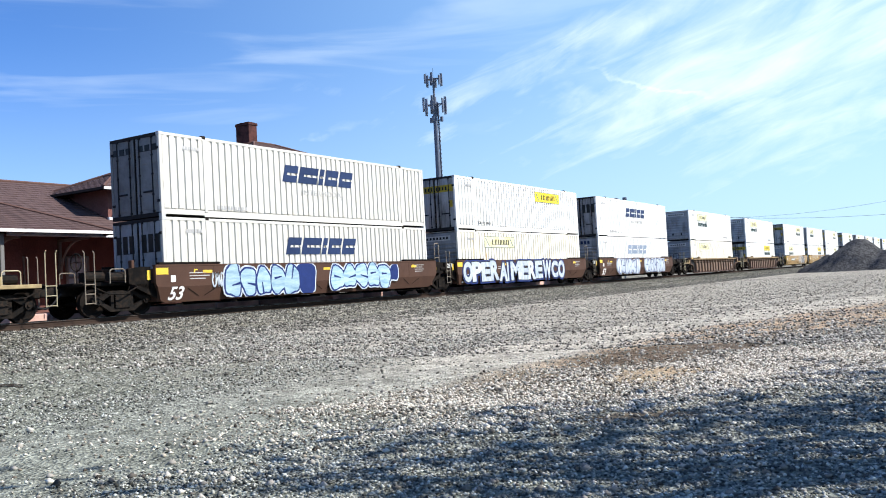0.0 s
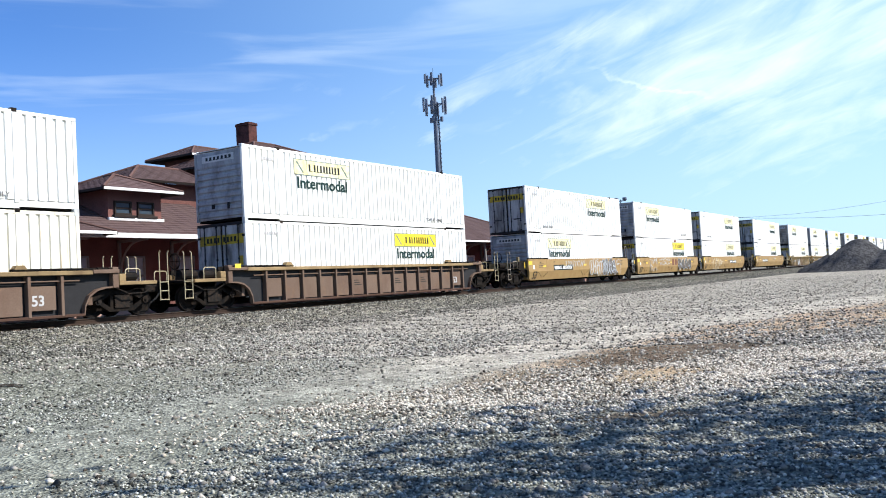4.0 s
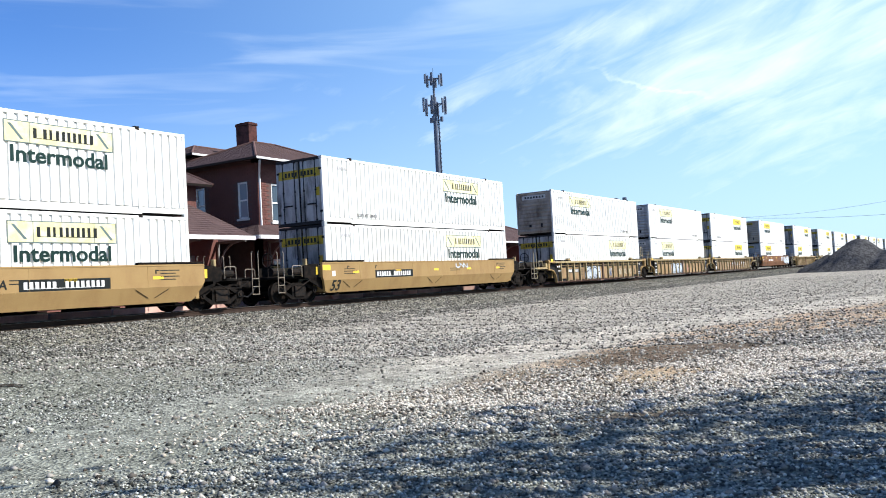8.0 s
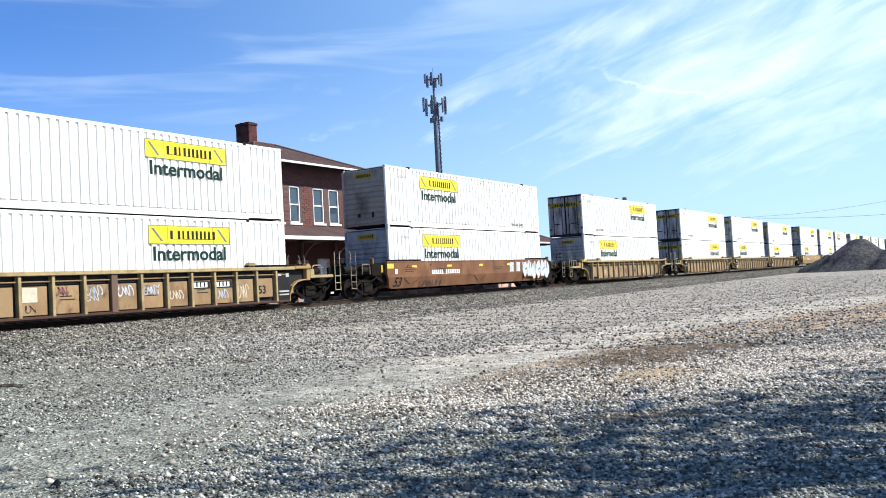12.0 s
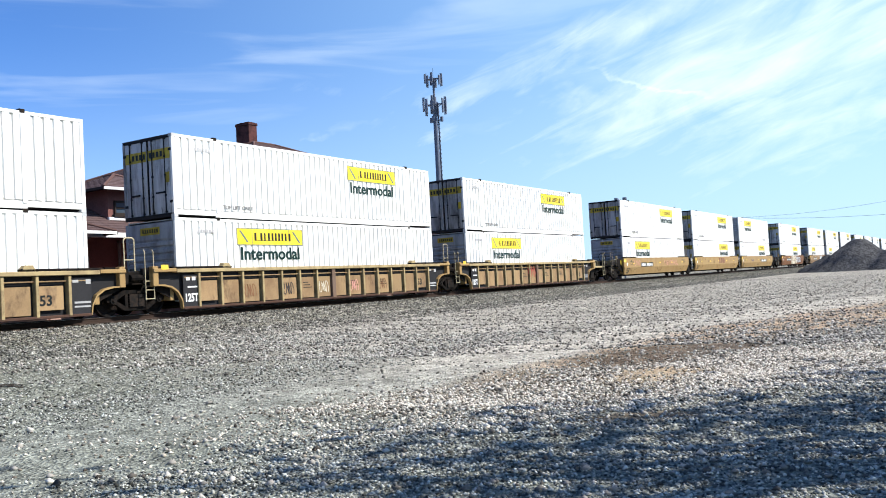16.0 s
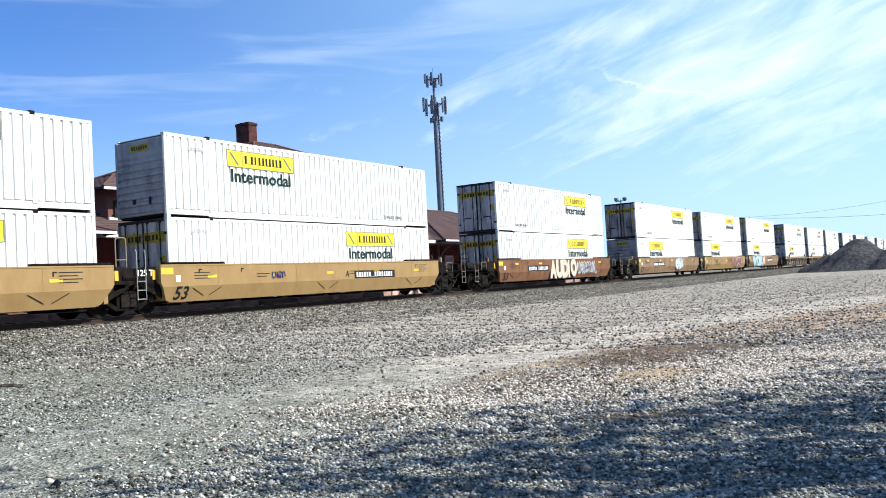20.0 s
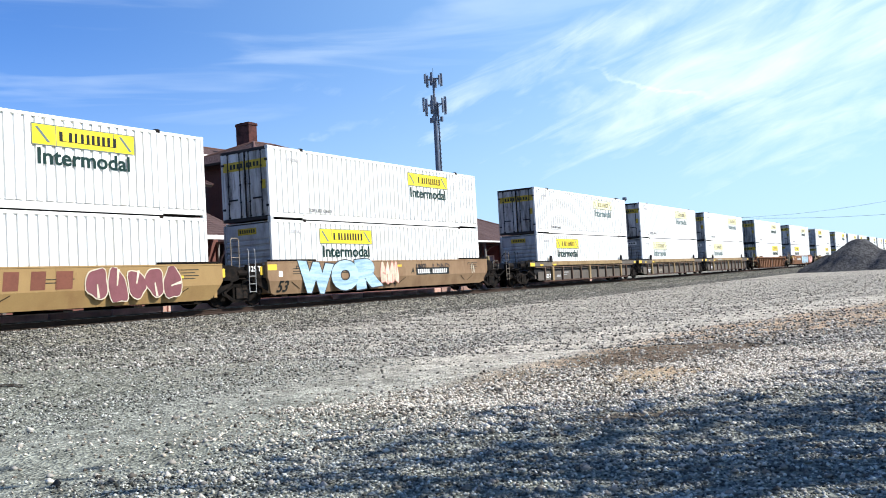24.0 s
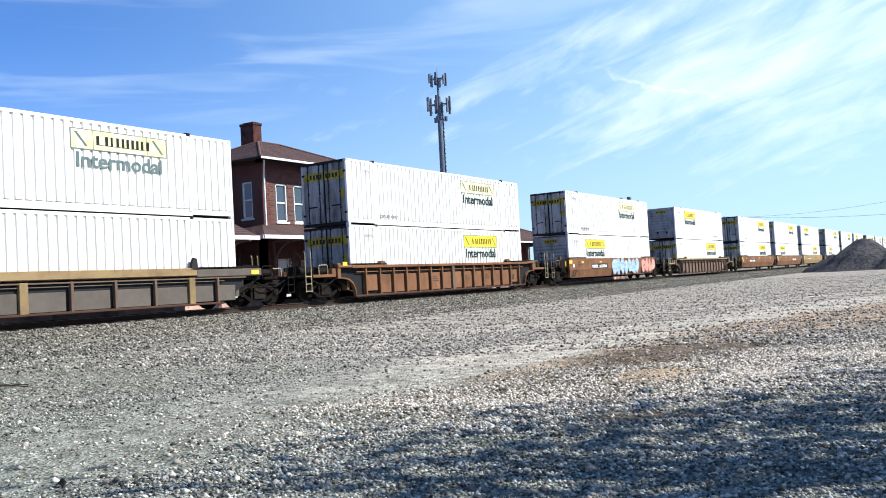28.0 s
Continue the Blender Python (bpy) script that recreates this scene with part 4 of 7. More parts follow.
def well_car(i, kind, tone, left_free, right_free, axles, black_panel="", number_at=None, number_dark=True):
    paint = {"brown": brown, "ochre": ochre, "old": ochre_old, "rust": rust, "dusty": brown_dusty, "grey": grey_brown}[tone]
    hue = {"brown": "dark brown", "ochre": "ochre-yellow", "old": "weathered ochre", "rust": "rusty brown", "dusty": "dusty brown", "grey": "dark grey-brown"}[tone]
    car = new("well_car")
    tagged(car, f"{hue} {CAR_LABEL[kind]} double-stack well car rolling on the track", "railcar", "well cars of the train")
    rail_paint = yellow_frame if tone in ("ochre", "old") else tan_rail if tone == "dusty" else paint
    mirror = Matrix.Rotation(math.pi, 4, "Z")
    if kind == "S":
        for m in (Matrix.Identity(4), mirror):
            part("side_plate", "sside", smooth_side, paint, car, m)
        y = -SIDE - 0.004
        dark_ink = ink_white if tone == "brown" else ink_dark
        number = lettering("size_number", "53", 0.64, dark_ink, car, (0, 0, 0), slant=0.22, bold=0.012)
        number.matrix_basis = Matrix.Translation((-8.1, -1.385 - 0.014, 0.43)) @ Matrix.Rotation(radians(16.7), 4, "X")
        for x in (-0.13,) if i == 24 else (-6.6, -3.4, -0.13, 3.1, 6.3)[:2 if i > FAR else 5]:
            part("reflector", "refl", lambda s: s.box(0, 0.43, 0, 0.004, 0, 0.1), reflector, car, (x, y, 1.13 if tone == "ochre" else 1.30))
        part("end_sign", "esign", lambda s: s.box(0, 0.5, 0, 0.004, 0, 0.22), reflector, car, (-8.6, y, 1.28))
        part("end_label", "elab", lambda s: s.box(0, 0.2, 0, 0.004, 0, 0.22), ink_white, car, (-8.0, y, 1.02))
        for x, w, n in ((-7.2, 0.9, 3), (-4.2, 0.7, 2), (1.4, 1.2, 2), (6.6, 0.8, 4)):
            part("small_print", ("sp", w, n), lambda s: [s.box(0, w * (0.8 + 0.2 * (k % 2)), 0, 0.003, 0.1 * k, 0.1 * k + 0.03) for k in range(n)] and s, dark_ink if tone != "brown" else ink_grey, car, (x, y, 1.1))
        for x in () if i > FAR else (-7.0, -5.0, 6.4):
            part("hook_mark", "hook", lambda s: s.box(0, 0.16, 0, 0.003, 0.1, 0.14).box(0, 0.05, 0, 0.003, 0, 0.14), dark_ink if tone != "brown" else reflector, car, (x, y, 1.30))
        for x in () if i > FAR else (-7.3, -0.75, 5.6):
            mark = part("jack_mark", "jmark", lambda s: s.prism([(0, 0.40), (0.55, 0.10), (0.55, 0.125), (0.03, 0.41)], "y", 0, 0.004).prism([(0.8, 0.10), (1.35, 0.40), (1.32, 0.41), (0.8, 0.125)], "y", 0, 0.004), under, car)
            mark.matrix_basis = Matrix.Translation((x, -1.385 - 0.014, 0.41)) @ Matrix.Rotation(radians(16.7), 4, "X")
        unit = {8: "A", 19: "C", 20: "A", 23: "C", 24: "A"}.get(i)
        if unit:
            lettering("unit_letter", unit, 0.36, ink_dark, car, (-1.75 if unit == "C" else 1.08, y, 0.98), slant=0.15, bold=0.008)
        if not left_free:
            lettering("load_mark", "125 T", 0.28, ink_white, car, (-9.42, -1.318, 1.26), bold=0.006, span=0.66)
        if number_at is not None:
            if number_dark:
                part("number_panel", "npan", lambda s: s.box(0, 3.0, 0, 0.004, 0, 0.34), ink_dark, car, (number_at, y, 0.885))
            part("number_lettering", "nbar", lambda s: comb(s, row(0.14, 6, 0.11, 0.18) + row(1.45, 8, 0.10, 0.175), 0, 0.2), ink_white, car, (number_at, y - 0.005, 0.955))
    elif kind == "R":
        low = Matrix.Translation((0, 0, -0.14))
        bay_paint = ochre_panel if tone == "ochre" else paint
        for m, side in ((low, -1), (low @ mirror, 1)):
            # near side black for the shade under the chord; far side painted
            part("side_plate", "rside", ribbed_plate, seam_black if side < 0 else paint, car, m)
            part("top_chord", "rtop", lambda s: s.cbox(-8.29, 8.29, -SIDE - 0.04, -SIDE + 0.21, 1.47, 1.60, 0.015), rail_paint, car, m)
            if side > 0:
                continue
            for k in range(-7, 7):
                short = k in (-7, 6)
                part("side_panel", ("rbay", short), short_panel if short else side_panel, bay_paint, car, m @ Matrix.Translation((BAY * k, 0, 0)))
            part("side_bar", "rbar", side_bar, bay_paint, car, m)
            part("bottom_chord", "rbot", lambda s: s.cbox(-8.0, 8.0, -SIDE + 0.02, -SIDE + 0.22, 0.22, 0.31, 0.015), brown, car, m)
            for turn in (m, m @ Matrix.Diagonal((-1, 1, 1, 1))):
                part("arch_rim", "rarch", arch_rim, paint, car, turn)
            for k in range(-7, 8):
                big = k == 0
                part("rib", ("rib", big), lambda s: s.cbox(-0.115 if big else -0.05, 0.115 if big else 0.05, -SIDE + 0.006, -SIDE + 0.21, 0.27, 1.465, 0.012), brown_dusty if big else rail_paint if tone == "ochre" else paint, car, m @ Matrix.Translation((BAY * k, 0, 0)))
            for sx in (-1, 1):
                part("lift_bracket", "rbracket", lambda s: s.prism([(-0.22, 1.62), (0.22, 1.62), (0.12, 1.78), (-0.12, 1.78)], "y", -SIDE, -SIDE + 0.2), rail_paint, car, m @ Matrix.Translation((sx * 6.0, 0, 0)))
        y = -SIDE + 0.085
        lettering("size_number", "53", 0.42, ink_dark if tone != "dusty" else ink_grey, car, (6.33, y, 0.47), wide=1.0, bold=0.01)
        for x in (-1.85, 1.2, 3.35):
            part("small_print", ("rsp", x), lambda s: [s.box(0, 0.5 - 0.1 * k, 0, 0.003, 0.1 * k, 0.1 * k + 0.03) for k in range(3)] and s, ink_dark, car, (x, y, 0.60))
        if black_panel:
            for x in (-7.96, 7.34)[0 if black_panel == "both" else 1:]:
                part("black_panel", "bpan", lambda s: s.box(0, 0.70, 0, 0.012, 0.3, 1.40), seam_black, car, (x, y - 0.01, -0.14))
            if black_panel == "both":
                lettering("load_mark", "125T", 0.38, ink_white, car, (-7.92, y - 0.016, 0.34), bold=0.012, span=0.6)
            part("small_print", "bsp", lambda s: s.box(0.1, 0.25, 0, 0.003, 1.2, 1.3).box(0.35, 0.5, 0, 0.003, 1.2, 1.32).box(0.15, 0.6, 0, 0.003, 0.95, 1.0), ink_white, car, (-7.92, y - 0.016, -0.14))
            part("small_print", "bsp2", lambda s: s.box(0.15, 0.7, 0, 0.003, 0.62, 0.68).box(0.15, 0.7, 0, 0.003, 0.50, 0.55).box(0.1, 0.3, 0, 0.003, 1.25, 1.33).box(0.55, 0.72, 0, 0.003, 1.2, 1.34), ink_grey, car, (7.30, y - 0.016, -0.14))
        part("reflector", "refl2", lambda s: s.box(0, 0.3, 0, 0.004, 0, 0.16), reflector, car, (-8.95, -SIDE - 0.046, 1.44))
    else:
        for m, side in ((Matrix.Identity(4), -1), (mirror, 1)):
            part("top_chord", "ctop", lambda s: s.cbox(-6.3, 6.3, -SIDE, -SIDE + 0.2, 1.20, 1.47, 0.02), tan_rail, car, m)
            for sx in (-1, 1):
                part("end_chord", ("cend", sx), lambda s: s.cbox(*sorted((sx * 6.29, sx * 9.4)), -SIDE + 0.01, -SIDE + 0.18, 1.15, 1.42, 0.02), paint, car, m)
            part("chord_lip", "clip", lambda s: s.box(-8.6, 8.6, -SIDE + 0.03, -SIDE + 0.15, 1.09, 1.13), brown_dusty, car, m)
            # near-side black takes the place of shade between panels and chord
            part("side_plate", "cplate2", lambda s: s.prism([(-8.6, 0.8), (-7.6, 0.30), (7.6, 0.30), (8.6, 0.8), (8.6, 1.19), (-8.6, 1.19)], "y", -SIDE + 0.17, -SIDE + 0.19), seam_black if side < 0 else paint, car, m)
            for x in [] if side > 0 else [CBAY * k for k in range(-4, 4)]:
                part("side_panel", "cbay", frame_panel, paint, car, m @ Matrix.Translation((x, 0, 0)))
            for x in [] if side > 0 else [-8.22, -7.25, 6.2, 7.25]:
                part("side_panel", "cbay2", frame_end_panel, paint, car, m @ Matrix.Translation((x, 0, 0)))
            if side < 0:
                part("side_bar", "cbar", lambda s: s.cbox(-7.6, 7.6, -SIDE + 0.09, -SIDE + 0.13, 0.98, 1.01, 0.008), paint, car, m)
            part("lower_chord", "clow", lambda s: s.cbox(-7.5, 7.5, -SIDE + 0.03, -SIDE + 0.17, 0.18, 0.26, 0.015), brown, car, m)
            for x in [-7.25, 7.25] + [CBAY * k for k in range(-4, 5)]:
                big = abs(x) < 0.01 or abs(abs(x) - 4 * CBAY) < 0.01
                part("rib", ("crib", big), lambda s: s.cbox(-0.13 if big else -0.05, 0.13 if big else 0.05, -SIDE + 0.02, -SIDE + 0.16, 0.24, 1.14, 0.012), tan_rail if big else brown_dusty, car, m @ Matrix.Translation((x, 0, 0)))
            for sx in (-1, 1):
                part("stack_guide", "cguide", lambda s: s.prism([(-0.22, 1.40), (0.1, 1.40), (0.06, 1.78), (-0.06, 1.83), (-0.14, 1.68)], "y", -SIDE, -SIDE + 0.12), seam_black, car, m @ Matrix.Translation((sx * 6.25, 0, 0)))
        y = -SIDE - 0.004
        part("end_sign", "esign2", lambda s: s.box(0, 0.62, 0, 0.004, 0, 0.21), reflector, car, (-9.40, y, 1.18))
        part("end_sign", "esign3", lambda s: s.box(0, 0.40, 0, 0.004, 0, 0.16), reflector, car, (8.85, y, 1.20))
        for x in (-8.0, -6.1):
            part("reflector", "refl3", lambda s: s.box(0, 0.43, 0, 0.004, 0, 0.1), reflector, car, (x, y - 0.002 if x > -6.3 else y + 0.009, 1.20))
        lettering("load_mark", "125-T", 0.32, ink_white, car, (-7.14, -SIDE + 0.097, 0.44), bold=0.008, span=0.78)
    car_ends(car, kind, paint, rail_paint, left_free, right_free, axles, i > FAR)
    return car


# Each unit: place of its container's leading end along the train, car, colour, then end, logo and look of the upper and the lower container
UNITS = [
    (-3.5, "R", "ochre", "door", "R", "yellow", "clean", "door", "R", "yellow", "clean"),
    (19.85, "S", "brown", "door", "R", "blue", "grey", "door", "R", "blue", "clean"),
    (39.02, "S", "brown", "door", "R", "yellow", "clean", "front", "L", "faded", "rusty"),
    (58.68, "S", "brown", "door", "R", "blue", "clean", "front", "R", "blue", "clean"),
    (82.0, "R", "dusty", "front", "L", "faded", "clean", "front", "L", "faded", "rusty"),
    (105.1, "R", "dusty", "front", "L", "faded", "grey", "door", "R", "yellow", "clean"),
    (128.7, "S", "ochre", "door", "R", "faded", "clean", "front", "L", "faded", "clean"),
    (148.05, "S", "ochre", "front", "L", "faded", "clean", "door", "R", "yellow", "clean"),
    (167.3, "S", "ochre", "door", "R", "faded", "clean", "door", "R", "faded", "clean"),
    (190.75, "S", "ochre", "door", "R", "faded", "clean", "door", "R", "faded", "clean"),
    (213.6, "R", "ochre", "front", "L", "faded", "brown", "door", "R", "faded", "clean"),
    (232.8, "R", "ochre", "front", "L", "faded", "clean", "front", "L", "faded", "clean"),
    (252.2, "R", "ochre", "door", "R", "yellow", "clean", "door", "R", "yellow", "clean"),
    (275.35, "S", "rust", "front", "L", "yellow", "brown", "front", "L", "yellow", "clean"),
    (298.6, "R", "ochre", "door", "R", "yellow", "clean", "front", "L", "yellow", "clean"),
    (321.7, "R", "ochre", "door", "R", "yellow", "clean", "door", "R", "yellow", "clean"),
    (341.25, "R", "ochre", "door", "R", "yellow", "clean", "front", "L", "yellow", "clean"),
    (360.75, "R", "ochre", "door", "R", "yellow", "clean", "front", "L", "yellow", "clean"),
    (384.46, "S", "ochre", "door", "R", "yellow", "clean", "front", "L", "yellow", "clean"),
    (403.82, "S", "ochre", "door", "R", "yellow", "clean", "door", "R", "yellow", "clean"),
    (422.74, "S", "ochre", "front", "L", "yellow", "clean", "door", "R", "yellow", "clean"),
    (446.2, "S", "rust", "door", "R", "yellow", "clean", "door", "R", "yellow", "clean"),
    (469.65, "S", "old", "door", "R", "yellow", "clean", "front", "L", "yellow", "clean"),
    (488.95, "S", "ochre", "door", "R", "yellow", "clean", "front", "L", "yellow", "clean"),
    (508.35, "S", "old", "door", "R", "yellow", "clean", "front", "L", "yellow", "clean"),
    (531.85, "C", "grey", "door", "R", "faded", "clean", "front", "L", "yellow", "clean"),
    (551.35, "C", "grey", "door", "R", "faded", "clean", "front", "L", "faded", "clean"),
    (570.75, "C", "grey", "door", "R", "faded", "clean", "front", "L", "faded", "clean"),
    (593.6, "R", "rust", "door", "R", "faded", "clean", "door", "R", "yellow", "clean"),
    (616.6, "S", "rust", "door", "R", "faded", "clean", "front", "L", "yellow", "clean"),
    (640.1, "R", "dusty", "front", "L", "yellow", "grey", "door", "R", "yellow", "clean"),
    (663.6, "S", "rust", "door", "R", "yellow", "clean", "door", "R", "yellow", "clean"),
]
for k in range(12):
    UNITS.append((663.6 + 19.35 * (k + 1) + 4.0 * ((k + 1) // 3), "SSRR"[k % 4], ("rust", "ochre", "dusty", "old")[k % 4], ("door", "front")[k % 3 == 1], "RL"[k % 3 == 1], "yellow", "clean",
                  ("front", "door")[k % 2], "LR"[k % 2], "yellow", "clean"))
BLACK_PANELS = {10: "right", 11: "both", 12: "both", 15: "right", 16: "both", 17: "both"}
NUMBERS = {1: None, 2: None, 3: None, 6: -5.05, 7: None, 8: 1.68, 9: -5.0, 13: -5.0, 18: -4.75, 19: None, 20: 1.7, 21: -4.95, 22: -5.0, 23: None, 24: 1.5, 29: -4.9}
# how far the train has come, in metres, at each time
RUN = [(0.0, 0.55), (0.5, 11.41), (1.0, 21.27), (1.5, 32.04), (2.0, 41.67), (2.5, 52.07), (3.0, 61.49), (3.5, 71.68), (4.5, 92.1), (5.5, 112.6), (6.0, 123.01), (6.5, 132.58), (7.0, 143.09),
       (7.5, 152.52), (8.0, 163.03), (8.5, 172.36), (9.0, 182.89), (9.5, 192.66), (10.0, 201.94), (10.5, 212.69), (11.0, 223.12), (11.5, 232.53), (12.0, 243.09), (12.5, 252.28), (13.5, 272.0),
       (14.5, 291.84), (15.0, 301.36), (15.5, 311.77), (16.0, 321.42), (16.5, 332.89), (17.0, 342.49), (17.5, 352.43), (18.0, 362.7), (18.5, 373.14), (19.0, 382.59), (19.5, 391.88),
       (20.0, 403.23), (20.5, 413.78), (21.0, 423.02), (21.5, 433.41), (22.5, 453.3), (23.5, 473.28), (24.0, 483.84), (24.5, 493.5), (25.0, 503.85), (25.5, 514.36), (26.0, 523.77),
       (26.5, 534.27), (27.0, 543.82), (27.5, 554.02), (28.0, 564.55)]
ROLLING, AXLES = [], []
DECK = 0.355
# how far a stack rides higher or lower than the rest, in metres
SETTLE = {17: -0.06, 24: 0.09}


def build_train():
    for i, (x0, kind, tone, ue, ul, ub, uk, le, ll, lb, lk) in enumerate(UNITS):
        mid = x0 + LEN / 2
        left_free = i == 0 or x0 - UNITS[i - 1][0] > 21
        right_free = i + 1 == len(UNITS) or UNITS[i + 1][0] - x0 > 21
        car = well_car(i, kind, tone, left_free, right_free, AXLES if i < 32 else [], BLACK_PANELS.get(i, ""), NUMBERS.get(i, -5.0 if i % 2 else 1.7), i not in (13,))
        drop = SETTLE.get(i, 0.0)
        ROLLING.append((car, mid - (0.38 if i == 10 else 0.25 if kind == "C" else 0.0), drop * 0.6))
        for level, (end, logo, brand, state) in enumerate(((le, ll, lb, lk), (ue, ul, ub, uk))):
            paint = {"clean": white, "rusty": white_dirty, "grey": white, "brown": white}[state]
            if i == 1:
                paint = white_worn
            # ends get darker paints than the sides, holding their shade
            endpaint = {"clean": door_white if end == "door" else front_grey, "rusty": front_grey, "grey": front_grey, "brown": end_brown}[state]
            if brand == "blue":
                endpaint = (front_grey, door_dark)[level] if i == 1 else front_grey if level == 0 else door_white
            box = container(end, logo, paint, endpaint, brand, "" if i == 2 or i == 4 and level == 0 else "faded" if brand == "faded" and i in (25, 26, 27) or i == 3 and level == 0 else "green", look_={"clean": "clean", "rusty": "rusty", "grey": "grey", "brown": "grey"}[state], far=i > 31)
            ROLLING.append((box, mid, DECK + drop + level * HIGH))
        if i == 7:
            part("warning_plate", "wplate", lambda s: s.box(0, 0.52, 0, 0.004, 0, 0.21), maroon, ROLLING[-2][0], (2.1, -HALF - 0.005, 2.62))
        paint_graffiti(i, car)


BAY_Y = -SIDE + 0.082


def paint_graffiti(i, car):
    """The sprayed pieces on the cars that carry them."""
    def faded_mark(x, ink):
        """Three plain upright blocks where a worn owner's mark is painted."""
        for k, (a, w) in enumerate(((0.10, 0.46), (0.92, 0.46), (1.70, 0.56))):
            part("faded_mark", ("fmark", k), lambda s: s.prism([(0, 0), (w, 0), (w + 0.06, 0.54), (0.06, 0.54)], "y", 0, 0.003), ink, car, (x + a, -SIDE - 0.006, 0.92))

    def bay_number(x, z, h):
        """A black plate on one bay with worn white figures that cannot be read."""
        part("number_panel", ("bayplate", h), lambda s: s.box(0, 0.80, 0, 0.003, 0, h), ink_dark, car, (x, BAY_Y, z))
        part("number_lettering", ("baynum", h), lambda s: comb(s, row(0.07, 4, 0.10, 0.17), 0, h * 0.66), ink_white, car, (x, BAY_Y - 0.004, z + h * 0.17))
    if i == 1:
        spray(car, 101, -5.6, 3.9, 0.44, 1.10, graf_ice, graf_blue, 5)
        spray(car, 151, -1.75, 1.0, 0.44, 1.08, graf_blue, graf_blue, 1)
        scrawl(car, 152, -6.2, 0.55, 0.75, 0.6, graf_white, r=0.03)
        spray(car, 102, 0.3, 4.2, 0.46, 1.06, graf_ice, graf_blue, 5)
        spray(car, 153, 4.55, 0.6, 0.72, 0.7, graf_blue, graf_blue, 1)
    elif i == 2:
        tag_letters(car, 103, "OPERAIMEREWCO", -8.1, 12.9, 0.47, 1.0, graf_white, graf_black, graf_blue, 0.052, 0.032)
    elif i == 3:
        spray(car, 104, -5.2, 5.0, 0.42, 1.12, graf_white, graf_blue, 6)
        spray(car, 105, 1.05, 5.1, 0.46, 1.05, graf_white, graf_blue, 7)
    elif i == 6:
        spray(car, 106, 0.9, 2.4, 0.42, 1.1, ochre, graf_white, 4)
        spray(car, 136, 3.2, 2.6, 0.42, 1.12, grey_brown, graf_white, 4)
        spray(car, 137, 5.9, 1.0, 0.50, 1.02, ochre, graf_white, 1)
        scrawl(car, 138, 1.0, 4.8, 0.48, 1.0, graf_white, y=-SIDE - 0.03, r=0.026)
        scrawl(car, 107, -3.2, 3.2, 1.05, 0.45, graf_white)
    elif i == 7:
        spray(car, 108, -5.55, 1.75, 0.55, 0.95, ochre, graf_white, 4)
        spray(car, 109, -3.05, 2.8, 1.05, 0.42, ochre, graf_white, 8)
        faded_mark(0.3, maroon)
        spray(car, 110, 2.1, 4.1, 0.5, 0.95, grey_brown, graf_white, 4)
    elif i == 8:
        for k, arcs in enumerate((((-4.62, 1.08, 0.42, 0.30, 20, 190), (-4.55, 0.66, 0.40, 0.32, 90, -180)), ((-3.95, 0.92, 0.26, 0.42, 150, -60), (-3.9, 0.55, 0.2, 0.25, 60, 330)), ((-3.55, 0.75, 0.30, 0.45, 0, 200), (-3.62, 0.42, 0.2, 0.12, 180, 400)),
                                  ((-3.68, 1.26, 0.19, 0.13, 0, 350),), ((-3.1, 1.0, 0.26, 0.36, 170, -40), (-2.9, 0.62, 0.24, 0.30, 100, -90)), ((-2.52, 1.0, 0.20, 0.34, 120, 290), (-2.45, 1.0, 0.16, 0.05, 180, 10)), ((-2.12, 1.02, 0.24, 0.28, 130, -60), (-2.0, 0.72, 0.2, 0.2, 130, 10)))):
            arc_stroke(car, ("slant_tag", k), arcs, graf_cream, 0.027)
        for k, (x, z, turn) in enumerate(((-5.45, 0.97, 1), (-1.5, 1.03, -1))):
            arc_stroke(car, ("arrow_tag", k), ((x, z, 0.34, 0.05, 180, 0), (x + 0.12 * turn, z + 0.02, 0.22, 0.16, 90 - 80 * turn, 90), (x + 0.12 * turn, z - 0.02, 0.22, 0.14, -90 + 80 * turn, -90)), graf_cream, 0.027)
        for k, (x, z, h) in enumerate(((-3.28, 0.9, 0.5), (-2.95, 0.6, 0.3), (-2.28, 0.98, 0.34), (-4.15, 0.75, 0.4))):
            arc_stroke(car, ("upright_tag", k), ((x, z, 0.05, h, 80, -80),), graf_cream, 0.027)
    elif i == 9:
        scrawl(car, 154, 1.9, 1.4, 1.22, 0.26, graf_white, r=0.035)
    elif i == 11:
        spray(car, 113, -3.2, 3.5, 0.24, 0.80, graf_white, graf_black, 6, y=BAY_Y)
        scrawl(car, 114, 1.1, 0.75, 0.35, 0.6, graf_pink, y=BAY_Y)
    elif i == 12:
        part("painted_square", "psq", lambda s: s.box(0, 0.46, 0, 0.003, 0, 0.42), graf_cream, car, (-3.02, BAY_Y, 0.58), "pale painted-over square")
        for k, (x, w, z, h, ink, r) in enumerate(((-2.95, 0.32, 0.26, 0.26, graf_black, 0.016), (-2.05, 0.5, 0.72, 0.3, graf_plum, 0.03), (-1.0, 0.62, 0.68, 0.34, graf_white, 0.028), (-1.0, 0.5, 0.52, 0.2, graf_white, 0.016), (0.14, 0.6, 0.60, 0.40, graf_white, 0.026),
                                                 (1.12, 0.66, 0.60, 0.38, graf_white, 0.03), (2.16, 0.6, 0.42, 0.34, graf_cream, 0.028), (4.20, 0.6, 0.34, 0.38, graf_white, 0.026), (5.26, 0.55, 0.30, 0.6, graf_cream, 0.024))):
            scrawl(car, 190 + k, x, w, z, h, ink, y=BAY_Y, r=r * 0.7)
